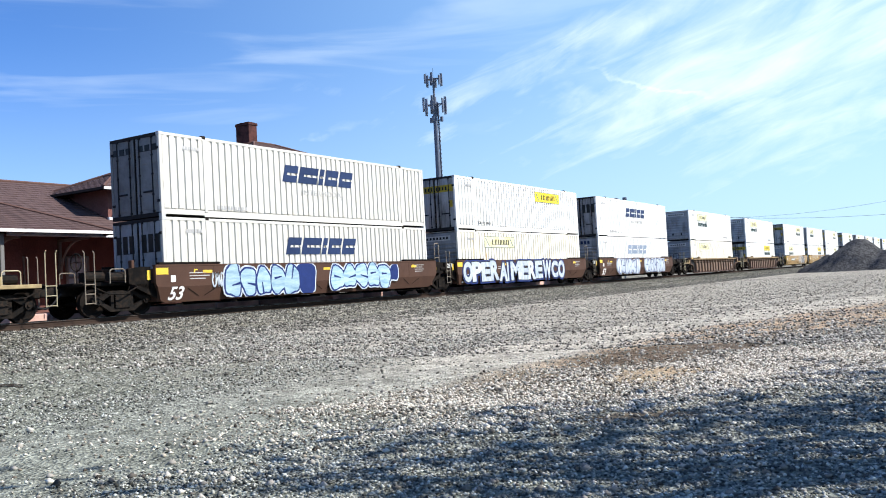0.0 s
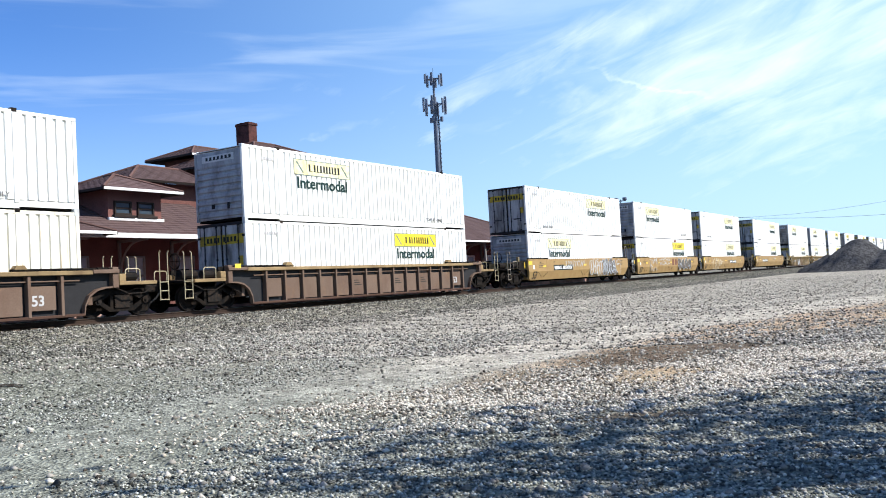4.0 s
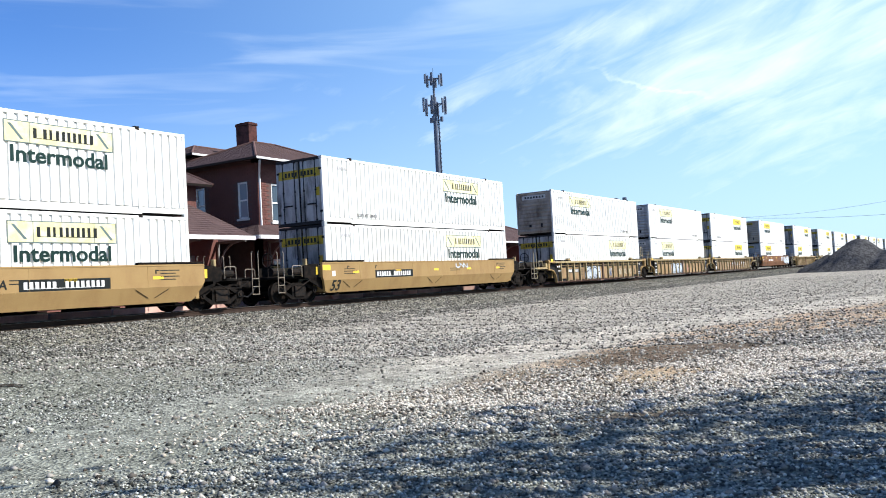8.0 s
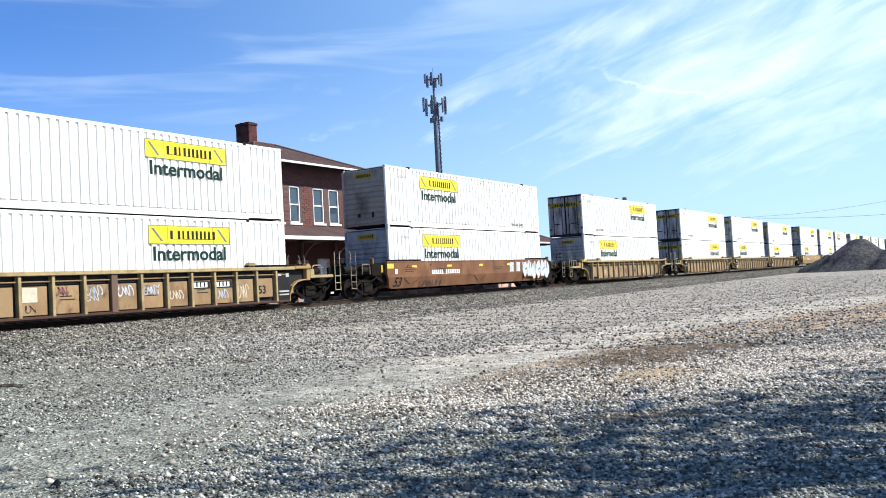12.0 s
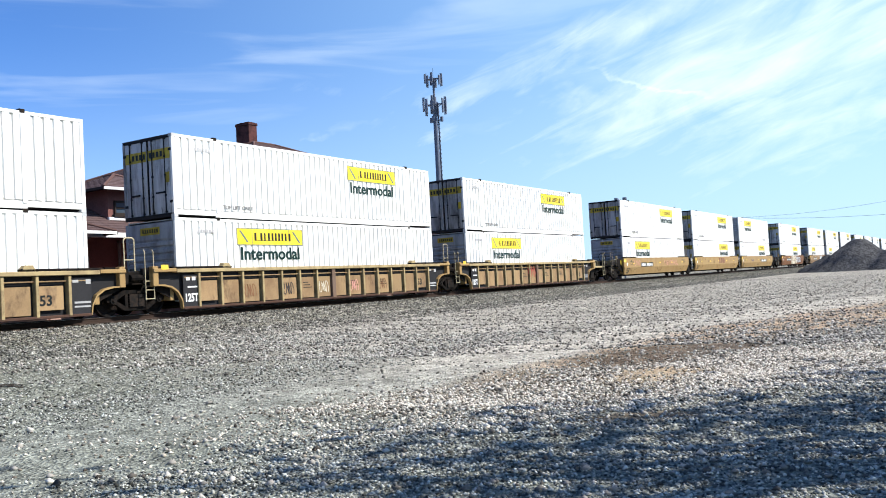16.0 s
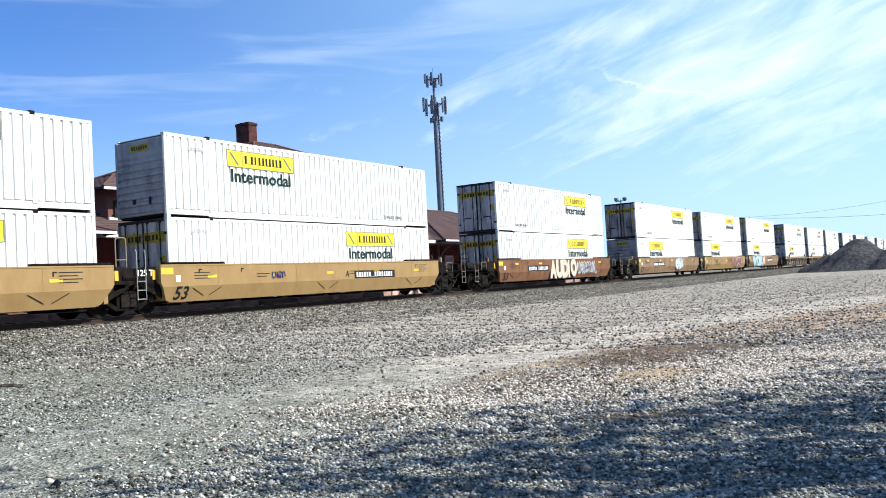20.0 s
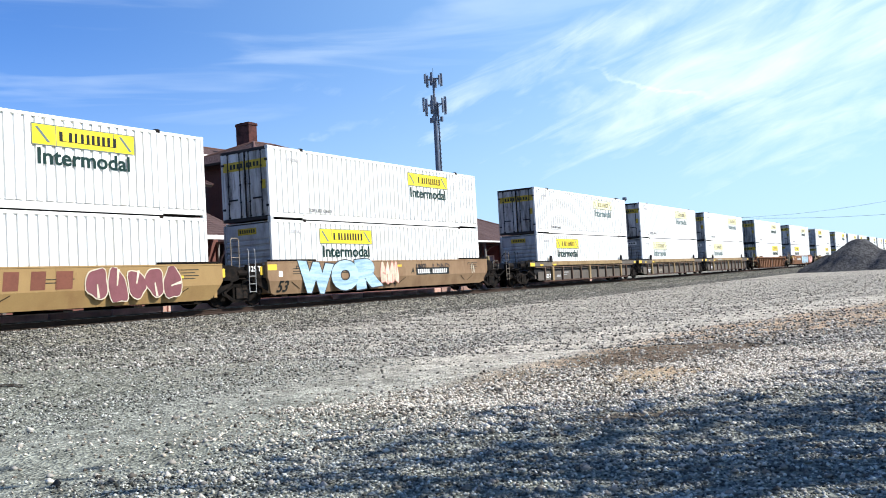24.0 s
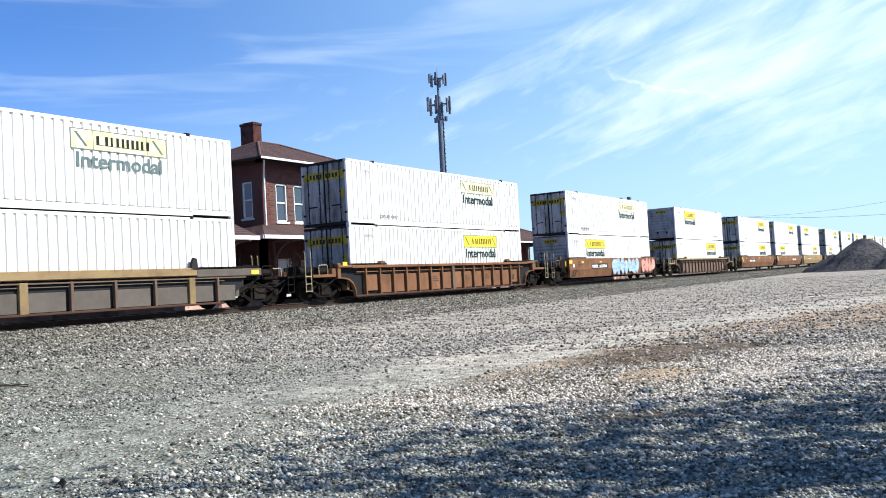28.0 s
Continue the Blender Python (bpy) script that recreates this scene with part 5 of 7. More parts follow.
        for x in (3.16, 4.2):
            bay_number(x, 0.75, 0.26)
    elif i in (10, 14, 15, 16):
        if i == 10:
            spray(car, 112, -3.05, 2.55, 0.24, 0.78, graf_white, graf_black, 4, y=BAY_Y)
            for x in (-6.18, -5.14):
                bay_number(x, 0.69, 0.25)
            part("small_print", "bayprint", lambda s: s.box(0.2, 0.42, 0, 0.003, 0.34, 0.36).box(0.2, 0.42, 0, 0.003, 0.20, 0.22).box(0.2, 0.22, 0, 0.003, 0.22, 0.34).box(0.40, 0.42, 0, 0.003, 0.22, 0.34).box(0, 0.55, 0, 0.003, 0.09, 0.12).box(0, 0.5, 0, 0.003, 0, 0.03), ink_dark, car, (-4.1, BAY_Y, 0.52))
            scrawl(car, 171, 1.12, 0.66, 0.28, 0.66, graf_white, y=BAY_Y, r=0.026)
            scrawl(car, 172, 1.20, 0.5, 0.30, 0.4, graf_blue, y=BAY_Y - 0.006, r=0.022)
        for k, x in enumerate((3.2, 4.24, 5.28) if i == 10 else (-5.1, -3.02, -0.9, 1.12, 3.2)):
            scrawl(car, 160 + 10 * i + k, x, 0.6, 0.34, 0.55, graf_cream if i == 10 else (rust, graf_black, graf_cream, graf_pink)[(k + i) % 4], y=BAY_Y, r=0.018)
    elif i == 13:
        spray(car, 115, 5.0, 3.6, 0.50, 1.0, graf_white, rust, 6)
        faded_mark(3.3, graf_white)
        scrawl(car, 116, -6.0, 2.3, 0.40, 0.4, graf_black, y=-1.46)
    elif i == 17:
        scrawl(car, 117, -1.2, 1.4, 0.5, 0.8, graf_red, y=BAY_Y, r=0.03)
    elif i == 18:
        scrawl(car, 118, -6.4, 1.6, 0.95, 0.5, graf_pink)
        scrawl(car, 119, 1.2, 3.8, 0.9, 0.5, graf_pink)
    elif i == 19:
        faded_mark(0.1, maroon)
    elif i == 20:
        scrawl(car, 140, -3.4, 0.7, 1.0, 0.3, graf_blue, r=0.025)
    elif i == 21:
        tag_letters(car, 120, "AUDIO", -1.9, 4.2, 0.48, 1.0, graf_cream, grey_brown, None, 0.08, 0.03)
        scrawl(car, 121, 2.4, 3.4, 0.50, 1.0, graf_white, r=0.035)
        scrawl(car, 141, 2.6, 3.0, 0.60, 0.8, graf_white, r=0.03)
    elif i == 22:
        spray(car, 122, 1.0, 2.2, 0.5, 1.0, graf_white, grey_brown, 3)
    elif i == 23:
        scrawl(car, 123, -5.0, 2.4, 0.55, 0.9, graf_black)
        faded_mark(0.25, maroon)
        spray(car, 124, 3.0, 3.6, 0.5, 1.0, graf_plum, graf_cream, 5)
    elif i == 24:
        tag_letters(car, 125, "WOR", -7.0, 5.6, 0.46, 1.05, graf_ice, graf_black, None, 0.10, 0.03)
        spray(car, 126, -1.4, 1.4, 0.55, 0.95, graf_cream, graf_pink, 4)
        scrawl(car, 181, 1.5, 0.9, 1.17, 0.26, graf_black, r=0.018)
        scrawl(car, 182, 2.9, 1.6, 1.17, 0.26, graf_black, r=0.018)
        scrawl(car, 183, 6.75, 0.3, 0.85, 0.6, graf_cream, r=0.022)
    elif i == 25:
        part("number_lettering", "fbar", lambda s: comb(s, row(0, 4, 0.11, 0.17), 0, 0.14), ink_grey, car, (-5.45, -SIDE + 0.099, 0.46))
        part("small_print", "fprint", lambda s: s.box(0, 0.7, 0, 0.003, 0.14, 0.19).box(0, 0.5, 0, 0.003, 0, 0.03), ink_grey, car, (-4.3, -SIDE + 0.099, 0.58))
    elif i == 26:
        scrawl(car, 184, -4.35, 1.0, 0.44, 0.24, graf_cream, y=-SIDE + 0.099, r=0.024)
    elif i == 27:
        scrawl(car, 128, -4.6, 1.8, 1.24, 0.18, graf_white, y=-SIDE - 0.006)
    elif i == 29:
        spray(car, 129, -1.0, 5.6, 0.44, 1.1, graf_ice, graf_white, 7)
        spray(car, 130, 5.2, 3.2, 0.5, 1.0, graf_pink, rust, 4)


build_train()


# ---- ground and track ----
# bare places in the gravel: middle, half sizes, turn, strength, and what lies open
BARE = [(13.3, -19.6, 3.4, 1.25, -27, 0.45, "soil"), (16.2, -19.5, 2.6, 0.95, -29, 0.85, "soil"), (11.5, -19.0, 1.0, 0.62, -32, 0.85, "soil"), (8.75, -21.05, 1.0, 0.42, -48, 0.9, "soil"), (13.9, -19.4, 1.6, 0.75, -25, 0.70, "soil"),
        (10.4, -20.3, 0.9, 0.42, -40, 0.65, "soil"), (12.35, -20.2, 1.35, 0.80, -15, 0.97, "sand"), (21.5, -20.6, 3.2, 0.9, -24, 0.6, "sand")]


def gravel_material():
    m = bpy.data.materials.new("gravel yard")
    m.use_nodes = True
    nt = m.node_tree
    n, l = nt.nodes, nt.links
    bsdf = n["Principled BSDF"]
    bsdf.inputs["Roughness"].default_value = 0.9
    bsdf.inputs["Specular IOR Level"].default_value = 0.05
    tex = n.new("ShaderNodeTexCoord")
    pos = tex.outputs["Object"]

    def noise_tex(sc, detail=5.0, rough=0.6, vec=None):
        t = n.new("ShaderNodeTexNoise")
        t.inputs["Scale"].default_value, t.inputs["Detail"].default_value, t.inputs["Roughness"].default_value = sc, detail, rough
        l.new(vec or pos, t.inputs["Vector"])
        return t.outputs["Fac"]

    def mm(op, a, b=None, clamp=False):
        k = n.new("ShaderNodeMath")
        k.operation, k.use_clamp = op, clamp
        for i, v in enumerate((a, b)):
            if v is None:
                continue
            if isinstance(v, (int, float)):
                k.inputs[i].default_value = v
            else:
                l.new(v, k.inputs[i])
        return k.outputs[0]

    def rng(v, a, b, c=0.0, d=1.0):
        r = n.new("ShaderNodeMapRange")
        r.interpolation_type = "SMOOTHSTEP"
        r.inputs["From Min"].default_value, r.inputs["From Max"].default_value = a, b
        r.inputs["To Min"].default_value, r.inputs["To Max"].default_value = c, d
        l.new(v, r.inputs["Value"])
        return r.outputs[0]

    def mixc(fac, a, b, blend="MIX"):
        k = n.new("ShaderNodeMix")
        k.data_type, k.blend_type = "RGBA", blend
        for s, v in (("Factor", fac), ("A", a), ("B", b)):
            if isinstance(v, (int, float)):
                k.inputs[s].default_value = v
            elif isinstance(v, tuple):
                k.inputs[s].default_value = (*v, 1)
            else:
                l.new(v, k.inputs[s])
        return k.outputs["Result"]

    sep = n.new("ShaderNodeSeparateXYZ")
    l.new(pos, sep.inputs[0])
    x, y = sep.outputs[0], sep.outputs[1]
    wob = mm("MULTIPLY", mm("SUBTRACT", noise_tex(0.35, 4.0), 0.5), 3.0)

    def strip(px, py, dx, dy, half, soft):
        """1 within a wandering strip along the line through (px, py) that runs towards (dx, dy)."""
        ln = math.hypot(dx, dy)
        nx, ny = -dy / ln, dx / ln
        d = mm("ADD", mm("ADD", mm("MULTIPLY", x, nx), mm("MULTIPLY", y, ny)), -(px * nx + py * ny))
        return rng(mm("ABSOLUTE", mm("ADD", d, wob)), half + soft, half - soft)

    def patch(px, py, rx, ry, turn):
        c, s_ = math.cos(radians(turn)), math.sin(radians(turn))
        u = mm("ADD", mm("ADD", mm("MULTIPLY", x, c / rx), mm("MULTIPLY", y, s_ / rx)), -(px * c + py * s_) / rx)
        v = mm("ADD", mm("ADD", mm("MULTIPLY", x, -s_ / ry), mm("MULTIPLY", y, c / ry)), (px * s_ - py * c) / ry)
        r = mm("ADD", mm("ADD", mm("MULTIPLY", u, u), mm("MULTIPLY", v, v)), mm("MULTIPLY", wob, 0.45))
        return rng(r, 1.5, 0.5)

    vor = n.new("ShaderNodeTexVoronoi")
    vor.inputs["Scale"].default_value = 26.0
    l.new(pos, vor.inputs["Vector"])
    vor2 = n.new("ShaderNodeTexVoronoi")
    vor2.inputs["Scale"].default_value = 11.0
    l.new(pos, vor2.inputs["Vector"])
    grey = n.new("ShaderNodeSeparateColor")
    l.new(vor.outputs["Color"], grey.inputs[0])
    grey2 = n.new("ShaderNodeSeparateColor")
    l.new(vor2.outputs["Color"], grey2.inputs[0])
    # The dark end of this mix gives the shade in gaps between stones.
    coarse = mixc(mm("POWER", grey.outputs[0], 1.1), (0.028, 0.028, 0.026), (0.285, 0.283, 0.262))
    coarse = mixc(0.35, coarse, mixc(grey2.outputs[1], (0.082, 0.082, 0.078), (0.313, 0.306, 0.286)))
    coarse = mixc(rng(noise_tex(0.5), 0.35, 0.7, 0.0, 0.45), coarse, (0.136, 0.136, 0.116))
    fines = mixc(rng(noise_tex(5.0, 6.0, 0.7), 0.35, 0.65), (0.30, 0.289, 0.262), (0.40, 0.386, 0.348))
    fines = mixc(mm("MULTIPLY", grey.outputs[2], 0.4), fines, (0.163, 0.160, 0.150))
    tan = mixc(rng(noise_tex(2.0), 0.3, 0.7), (0.245, 0.184, 0.129), (0.306, 0.245, 0.184))
    # pale bed, its dark end again coloured as shade between stones
    light = mixc(mm("POWER", grey.outputs[1], 1.0), (0.030, 0.025, 0.020), (0.30, 0.27, 0.225))
    soil = mixc(rng(noise_tex(3.0), 0.3, 0.7), (0.050, 0.038, 0.029), (0.125, 0.095, 0.072))
    bend = mm("MAXIMUM", mm("ADD", x, -13.0), 0.0)
    off = mm("ADD", mm("ADD", y, 16.3), mm("MULTIPLY", mm("MULTIPLY", bend, bend), 0.0085))
    off = mm("ADD", off, mm("MULTIPLY", wob, 0.55))

    def lane(at, half, soft):
        return rng(mm("ABSOLUTE", mm("ADD", off, -at)), half + soft, half - soft)

    ahead = rng(x, 7.5, 12.0)
    worn = rng(x, 6.0, 15.0, 0.3, 1.0)
    col = coarse
    col = mixc(mm("MULTIPLY", mm("MULTIPLY", rng(off, 0.5, 3.0), 0.45), worn), col, fines)
    col = mixc(mm("MULTIPLY", mm("MULTIPLY", lane(0.0, 1.8, 0.9), 0.96), worn), col, fines)
    col = mixc(mm("MULTIPLY", lane(4.6, 0.7, 0.6), 0.55), col, fines)
    col = mixc(mm("MULTIPLY", patch(12.9, -20.9, 5.4, 2.0, -30), 0.9), col, light)
    col = mixc(mm("MULTIPLY", mm("MULTIPLY", lane(-2.1, 0.65, 0.5), ahead), 0.85), col, tan)
    sand = mixc(rng(noise_tex(6.0, 5.0, 0.7), 0.3, 0.7), (0.235, 0.178, 0.122), (0.33, 0.262, 0.188))
    for px, py, rx, ry, turn, fill, kind in BARE:
        col = mixc(mm("MULTIPLY", patch(px, py, rx, ry, turn), fill), col, {"soil": soil, "sand": sand}[kind])
    col = mixc(mm("MULTIPLY", patch(24.0, -21.5, 7.0, 2.2, -25), 0.75), col, tan)
    ballast = mixc(mm("POWER", grey.outputs[0], 1.0), (0.035, 0.035, 0.030), (0.25, 0.245, 0.212))
    col = mixc(rng(mm("ADD", y, wob), -8.5, -4.0, 0.0, 0.9), col, ballast)
    # more of the dark ballast colour round the near left of the yard
    col = mixc(mm("MULTIPLY", patch(9.5, -7.0, 6.0, 6.5, 0), 0.75), col, ballast)
    mott = rng(noise_tex(2.2, 6.0, 0.75), 0.34, 0.66, 0.72, 1.34)
    mott2 = rng(noise_tex(14.0, 4.0, 0.8), 0.32, 0.68, 0.5, 1.5)
    tone = n.new("ShaderNodeCombineColor")
    both = mm("MULTIPLY", mott, mott2)
    # darker and greener at the near end of the yard, brighter and redder further along
    for k, (w0, w1) in enumerate(((1.05, 1.33), (1.12, 1.27), (1.03, 1.16))):
        l.new(mm("MULTIPLY", both, rng(x, 5.0, 17.0, w0, w1)), tone.inputs[k])
    col = mixc(1.0, col, tone.outputs[0], "MULTIPLY")
    l.new(col, bsdf.inputs["Base Color"])
    b1 = n.new("ShaderNodeBump")
    b1.inputs["Strength"].default_value, b1.inputs["Distance"].default_value = 0.9, 0.03
    l.new(vor.outputs["Distance"], b1.inputs["Height"])
    b2 = n.new("ShaderNodeBump")
    b2.inputs["Strength"].default_value, b2.inputs["Distance"].default_value = 0.6, 0.06
    l.new(noise_tex(9.0, 4.0), b2.inputs["Height"])
    l.new(b1.outputs[0], b2.inputs["Normal"])
    l.new(b2.outputs[0], bsdf.inputs["Normal"])
    return m


GRAVEL = gravel_material()


def smooth01(a):
    a = np.clip(a, 0, 1)
    return a * a * (3 - 2 * a)


def ground_height(x, y):
    """Height of the yard: low where one stands, rising to the ballast shoulder."""
    x, y = np.asarray(x, float), np.asarray(y, float)
    z = GROUND + 0.45 * smooth01((y + 16) / 11.5) + 0.17 * smooth01((y + 4.6) / 1.2) + 0.21 * smooth01((y + 3.3) / 1.3)
    z = z + 0.45 * smooth01((x - 30) / 70) * (1 - smooth01((y + 16) / 11.5))
    z = np.where(y > 1.9, -0.22 - 0.45 * smooth01((y - 12) / 8), z)
    near = np.exp(-((x - 10) ** 2 + (y + 18) ** 2) / 700)
    z = z + near * (0.035 * np.sin(x * 1.3 + 0.7 * y) * np.cos(y * 1.1 - 0.3 * x) + 0.02 * np.sin(3.1 * x + 1.7 * y)) * (y < -4.5)
    return z


def grid_mesh(name, xs, ys, material):
    X, Y = np.meshgrid(xs, ys, indexing="ij")
    Z = ground_height(X, Y)
    v = np.stack([X, Y, Z], -1).reshape(-1, 3)
    a, b = len(xs), len(ys)
    i = np.arange(a * b).reshape(a, b)
    f = np.stack([i[:-1, :-1], i[1:, :-1], i[1:, 1:], i[:-1, 1:]], -1).reshape(-1, 4)
    me = bpy.data.meshes.new(name)
    me.from_pydata(v.tolist(), [], f.tolist())
    me.materials.append(material)
    me.polygons.foreach_set("use_smooth", [True] * len(me.polygons))
    return me


XS = np.concatenate([np.linspace(-3000, -60, 12), np.linspace(-50, -2, 20), np.linspace(0, 60, 181), np.linspace(62, 200, 60), np.linspace(220, 4000, 24)])
YS = np.concatenate([np.linspace(-3000, -60, 10), np.linspace(-55, -27, 14), np.linspace(-26, -1, 116), np.linspace(-0.8, 2.2, 14), np.linspace(2.6, 40, 30), np.linspace(60, 3500, 18)])
ground = new("ground", grid_mesh("ground", XS, YS, GRAVEL))
tagged(ground, "grey gravel yard with light sandy wheel tracks and a dark stony patch", "ground", kind="structure")


def scatter_stones(name, count, place, size, tones, label):
    """Loose stones joined into one sheet of many; each stone is a bent six-cornered lump."""
    rs = np.random.RandomState(len(name) + count)
    x, y = place(rs, count)
    r = size(rs, x, y)
    base = np.array([(1, 0, 0), (-1, 0, 0), (0, 1, 0), (0, -1, 0), (0, 0, 1), (0, 0, -1)], float)
    face = np.array([(0, 2, 4), (2, 1, 4), (1, 3, 4), (3, 0, 4), (2, 0, 5), (1, 2, 5), (3, 1, 5), (0, 3, 5)])
    k = len(x)
    jit = 1 + rs.uniform(-0.38, 0.38, (k, 6, 3))
    shape = base[None] * jit + rs.uniform(-0.28, 0.28, (k, 6, 3))
    shape[:, :, 2] *= rs.uniform(0.5, 0.85, (k, 1))
    a = rs.uniform(0, 6.283, k)
    c, s = np.cos(a)[:, None], np.sin(a)[:, None]
    px = shape[:, :, 0] * c - shape[:, :, 1] * s
    py = shape[:, :, 0] * s + shape[:, :, 1] * c
    v = np.stack([px, py, shape[:, :, 2]], -1) * r[:, None, None]
    v[:, :, 0] += x[:, None]
    v[:, :, 1] += y[:, None]
    v[:, :, 2] += (ground_height(x, y) + r * 0.34)[:, None]
    f = (face[None] + (np.arange(k) * 6)[:, None, None]).reshape(-1)
    me = bpy.data.meshes.new(name)
    me.vertices.add(k * 6)
    me.vertices.foreach_set("co", v.reshape(-1))
    me.loops.add(k * 24)
    me.loops.foreach_set("vertex_index", f.astype(np.int32))
    me.polygons.add(k * 8)
    me.polygons.foreach_set("loop_start", np.arange(0, k * 24, 3, dtype=np.int32))
    me.update(calc_edges=True)
    me.validate()
    m = bpy.data.materials.new(name + " stone")
    m.use_nodes = True
    n, l = m.node_tree.nodes, m.node_tree.links
    b = n["Principled BSDF"]
    b.inputs["Roughness"].default_value = 0.85
    b.inputs["Specular IOR Level"].default_value = 0.08
    geo = n.new("ShaderNodeNewGeometry")
    ramp = n.new("ShaderNodeValToRGB")
    ramp.color_ramp.interpolation = "LINEAR"
    for i, (p, col) in enumerate(tones):
        e = ramp.color_ramp.elements[i] if i < 2 else ramp.color_ramp.elements.new(p)
        e.position, e.color = p, (*col, 1)
    l.new(geo.outputs["Random Per Island"], ramp.inputs[0])
    l.new(ramp.outputs[0], b.inputs["Base Color"])
    me.materials.append(m)
    ob = new(name, me)
    tagged(ob, label, "gravel", kind="stuff")
    return ob


def fan(rs, count, d0, d1, power, a0, a1):
    """Places spread in front of where one stands, thicker nearby."""
    d = d0 + (d1 - d0) * rs.uniform(0, 1, count) ** power
    a = np.radians(rs.uniform(a0, a1, count) + rs.normal(0, 1, count) ** 3 * 5.0)
    d = d * (1 - 0.5 * np.abs(rs.normal(0, 1, count)) * (rs.uniform(0, 1, count) < 0.12))
    return EYE.x + d * np.sin(a), EYE.y + d * np.cos(a)


def open_soil(x, y):
    """How bare of stones a place is, from 0 to 1."""
    bare = np.zeros(len(x))
    for px, py, rx, ry, turn, fill, kind in BARE:
        c, q = math.cos(radians(turn)), math.sin(radians(turn))
        u, v = ((x - px) * c + (y - py) * q) / (rx * 1.05), ((y - py) * c - (x - px) * q) / (ry * 1.15)
        bare = np.maximum(bare, fill * np.exp(-(u * u + v * v) ** 2))
    return bare


def keep_off_road(rs, x, y, keep):
    off = y + 16.3 + 0.0085 * np.maximum(x - 13, 0) ** 2
    on = np.exp(-(off / 2.05) ** 4) * 0.985 + np.exp(-((off - 4.6) / 0.8) ** 2) * 0.5
    on = np.maximum(on, open_soil(x, y))
    on = np.maximum(on, 0.7 * np.exp(-(((x - 9.0) / 5.5) ** 2 + ((y + 7.0) / 5.5) ** 2) ** 2))
    k = rs.uniform(0, 1, len(x)) > on * keep
    return x[k], y[k]


GREYS = ((0.0, (0.034, 0.035, 0.031)), (1.0, (0.58, 0.59, 0.53)), (0.26, (0.125, 0.128, 0.114)), (0.76, (0.35, 0.355, 0.315)))
DUSTY = ((0.0, (0.040, 0.035, 0.030)), (1.0, (0.62, 0.59, 0.52)), (0.25, (0.15, 0.138, 0.120)), (0.72, (0.36, 0.335, 0.295)))
scatter_stones("yard_stones", 150000, lambda rs, c: keep_off_road(rs, *fan(rs, c, 2.8, 24, 1.35, 24, 92), 1.0), lambda rs, x, y: (0.0075 + 0.0145 * rs.uniform(0, 1, len(x)) ** 1.8) * (1 + 0.02 * np.hypot(x, y + 24)), GREYS,
               "loose grey crushed stones strewn over the yard")
scatter_stones("scattered_stones", 52000, lambda rs, c: keep_off_road(rs, *fan(rs, c, 18, 75, 1.5, 30, 88), 0.7), lambda rs, x, y: rs.uniform(0.018, 0.048, len(x)), DUSTY, "larger loose stones strewn over the yard")
WARM = ((0.0, (0.050, 0.040, 0.031)), (1.0, (0.84, 0.79, 0.68)), (0.25, (0.22, 0.185, 0.145)), (0.62, (0.58, 0.53, 0.44)))


def pale_bed(rs, c):
    u, v = rs.normal(0, 0.55, c), rs.normal(0, 0.55, c)
    a = radians(-30)
    x, y = 12.9 + 5.4 * u * math.cos(a) - 2.0 * v * math.sin(a), -20.9 + 5.4 * u * math.sin(a) + 2.0 * v * math.cos(a)
    k = rs.uniform(0, 1, c) > open_soil(x, y)
    return x[k], y[k]


scatter_stones("pale_stones", 58000, pale_bed, lambda rs, x, y: 0.009 + 0.018 * rs.uniform(0, 1, len(x)) ** 1.8, WARM, "pale coarse crushed limestone in a rough patch")


def shoulder(rs, c):
    return 8 + 127 * rs.uniform(0, 1, c) ** 1.35, -1.7 - 5.8 * rs.uniform(0, 1, c) ** 1.6


BALLAST = ((0.0, (0.025, 0.024, 0.021)), (1.0, (0.31, 0.305, 0.265)), (0.35, (0.085, 0.083, 0.072)), (0.75, (0.175, 0.170, 0.148)))
scatter_stones("ballast_stones", 52000, shoulder, lambda rs, x, y: rs.uniform(0.020, 0.045, len(x)), BALLAST, "dusty brown-grey track ballast on the shoulder")

rail_top = surface("polished rail head", (0.30, 0.29, 0.28), 0.35, 0.9, amount=0.2, bump=0.02)
rail_side = surface("rusty rail web", (0.050, 0.034, 0.027), 0.85, 0.0, amount=0.5, gloss=0.06)
tie_wood = surface("creosoted tie", (0.085, 0.065, 0.05), 0.9, stretch=(1, 0.15, 1), amount=0.6, scale=6, bump=0.4, random_amount=0.25, gloss=0.06)
track = tagged(new("railway_track"), "rusty steel rails on dark wooden ties in ballast", "track", kind="structure")
for sy in (-1, 1):
    rail = part("rail", ("railbody", sy), lambda s: s.prism([(-0.07, -0.17), (0.07, -0.17), (0.07, -0.155), (0.012, -0.135), (0.012, -0.045), (0.036, -0.035), (0.036, -0.004), (-0.036, -0.004), (-0.036, -0.035), (-0.012, -0.045), (-0.012, -0.135), (-0.07, -0.155)], "x", -900, 1400), rail_side, track, (0, sy * 0.7535, 0))
    part("rail_head", "railhead", lambda s: s.box(-900, 1400, -0.034, 0.034, -0.004, 0.0), rail_top, rail)
for k in range(120):
    part("tie", "tie", lambda s: s.cbox(-0.115, 0.115, -1.28, 1.28, -0.33, -0.165, 0.015), tie_wood, track, (4 + k * 0.53, 0, 0))


def far_ties(s):
    for k in range(700):
        x = 67.6 + k * 0.53
        s.box(x - 0.115, x + 0.115, -1.28, 1.28, -0.33, -0.165)
    return s


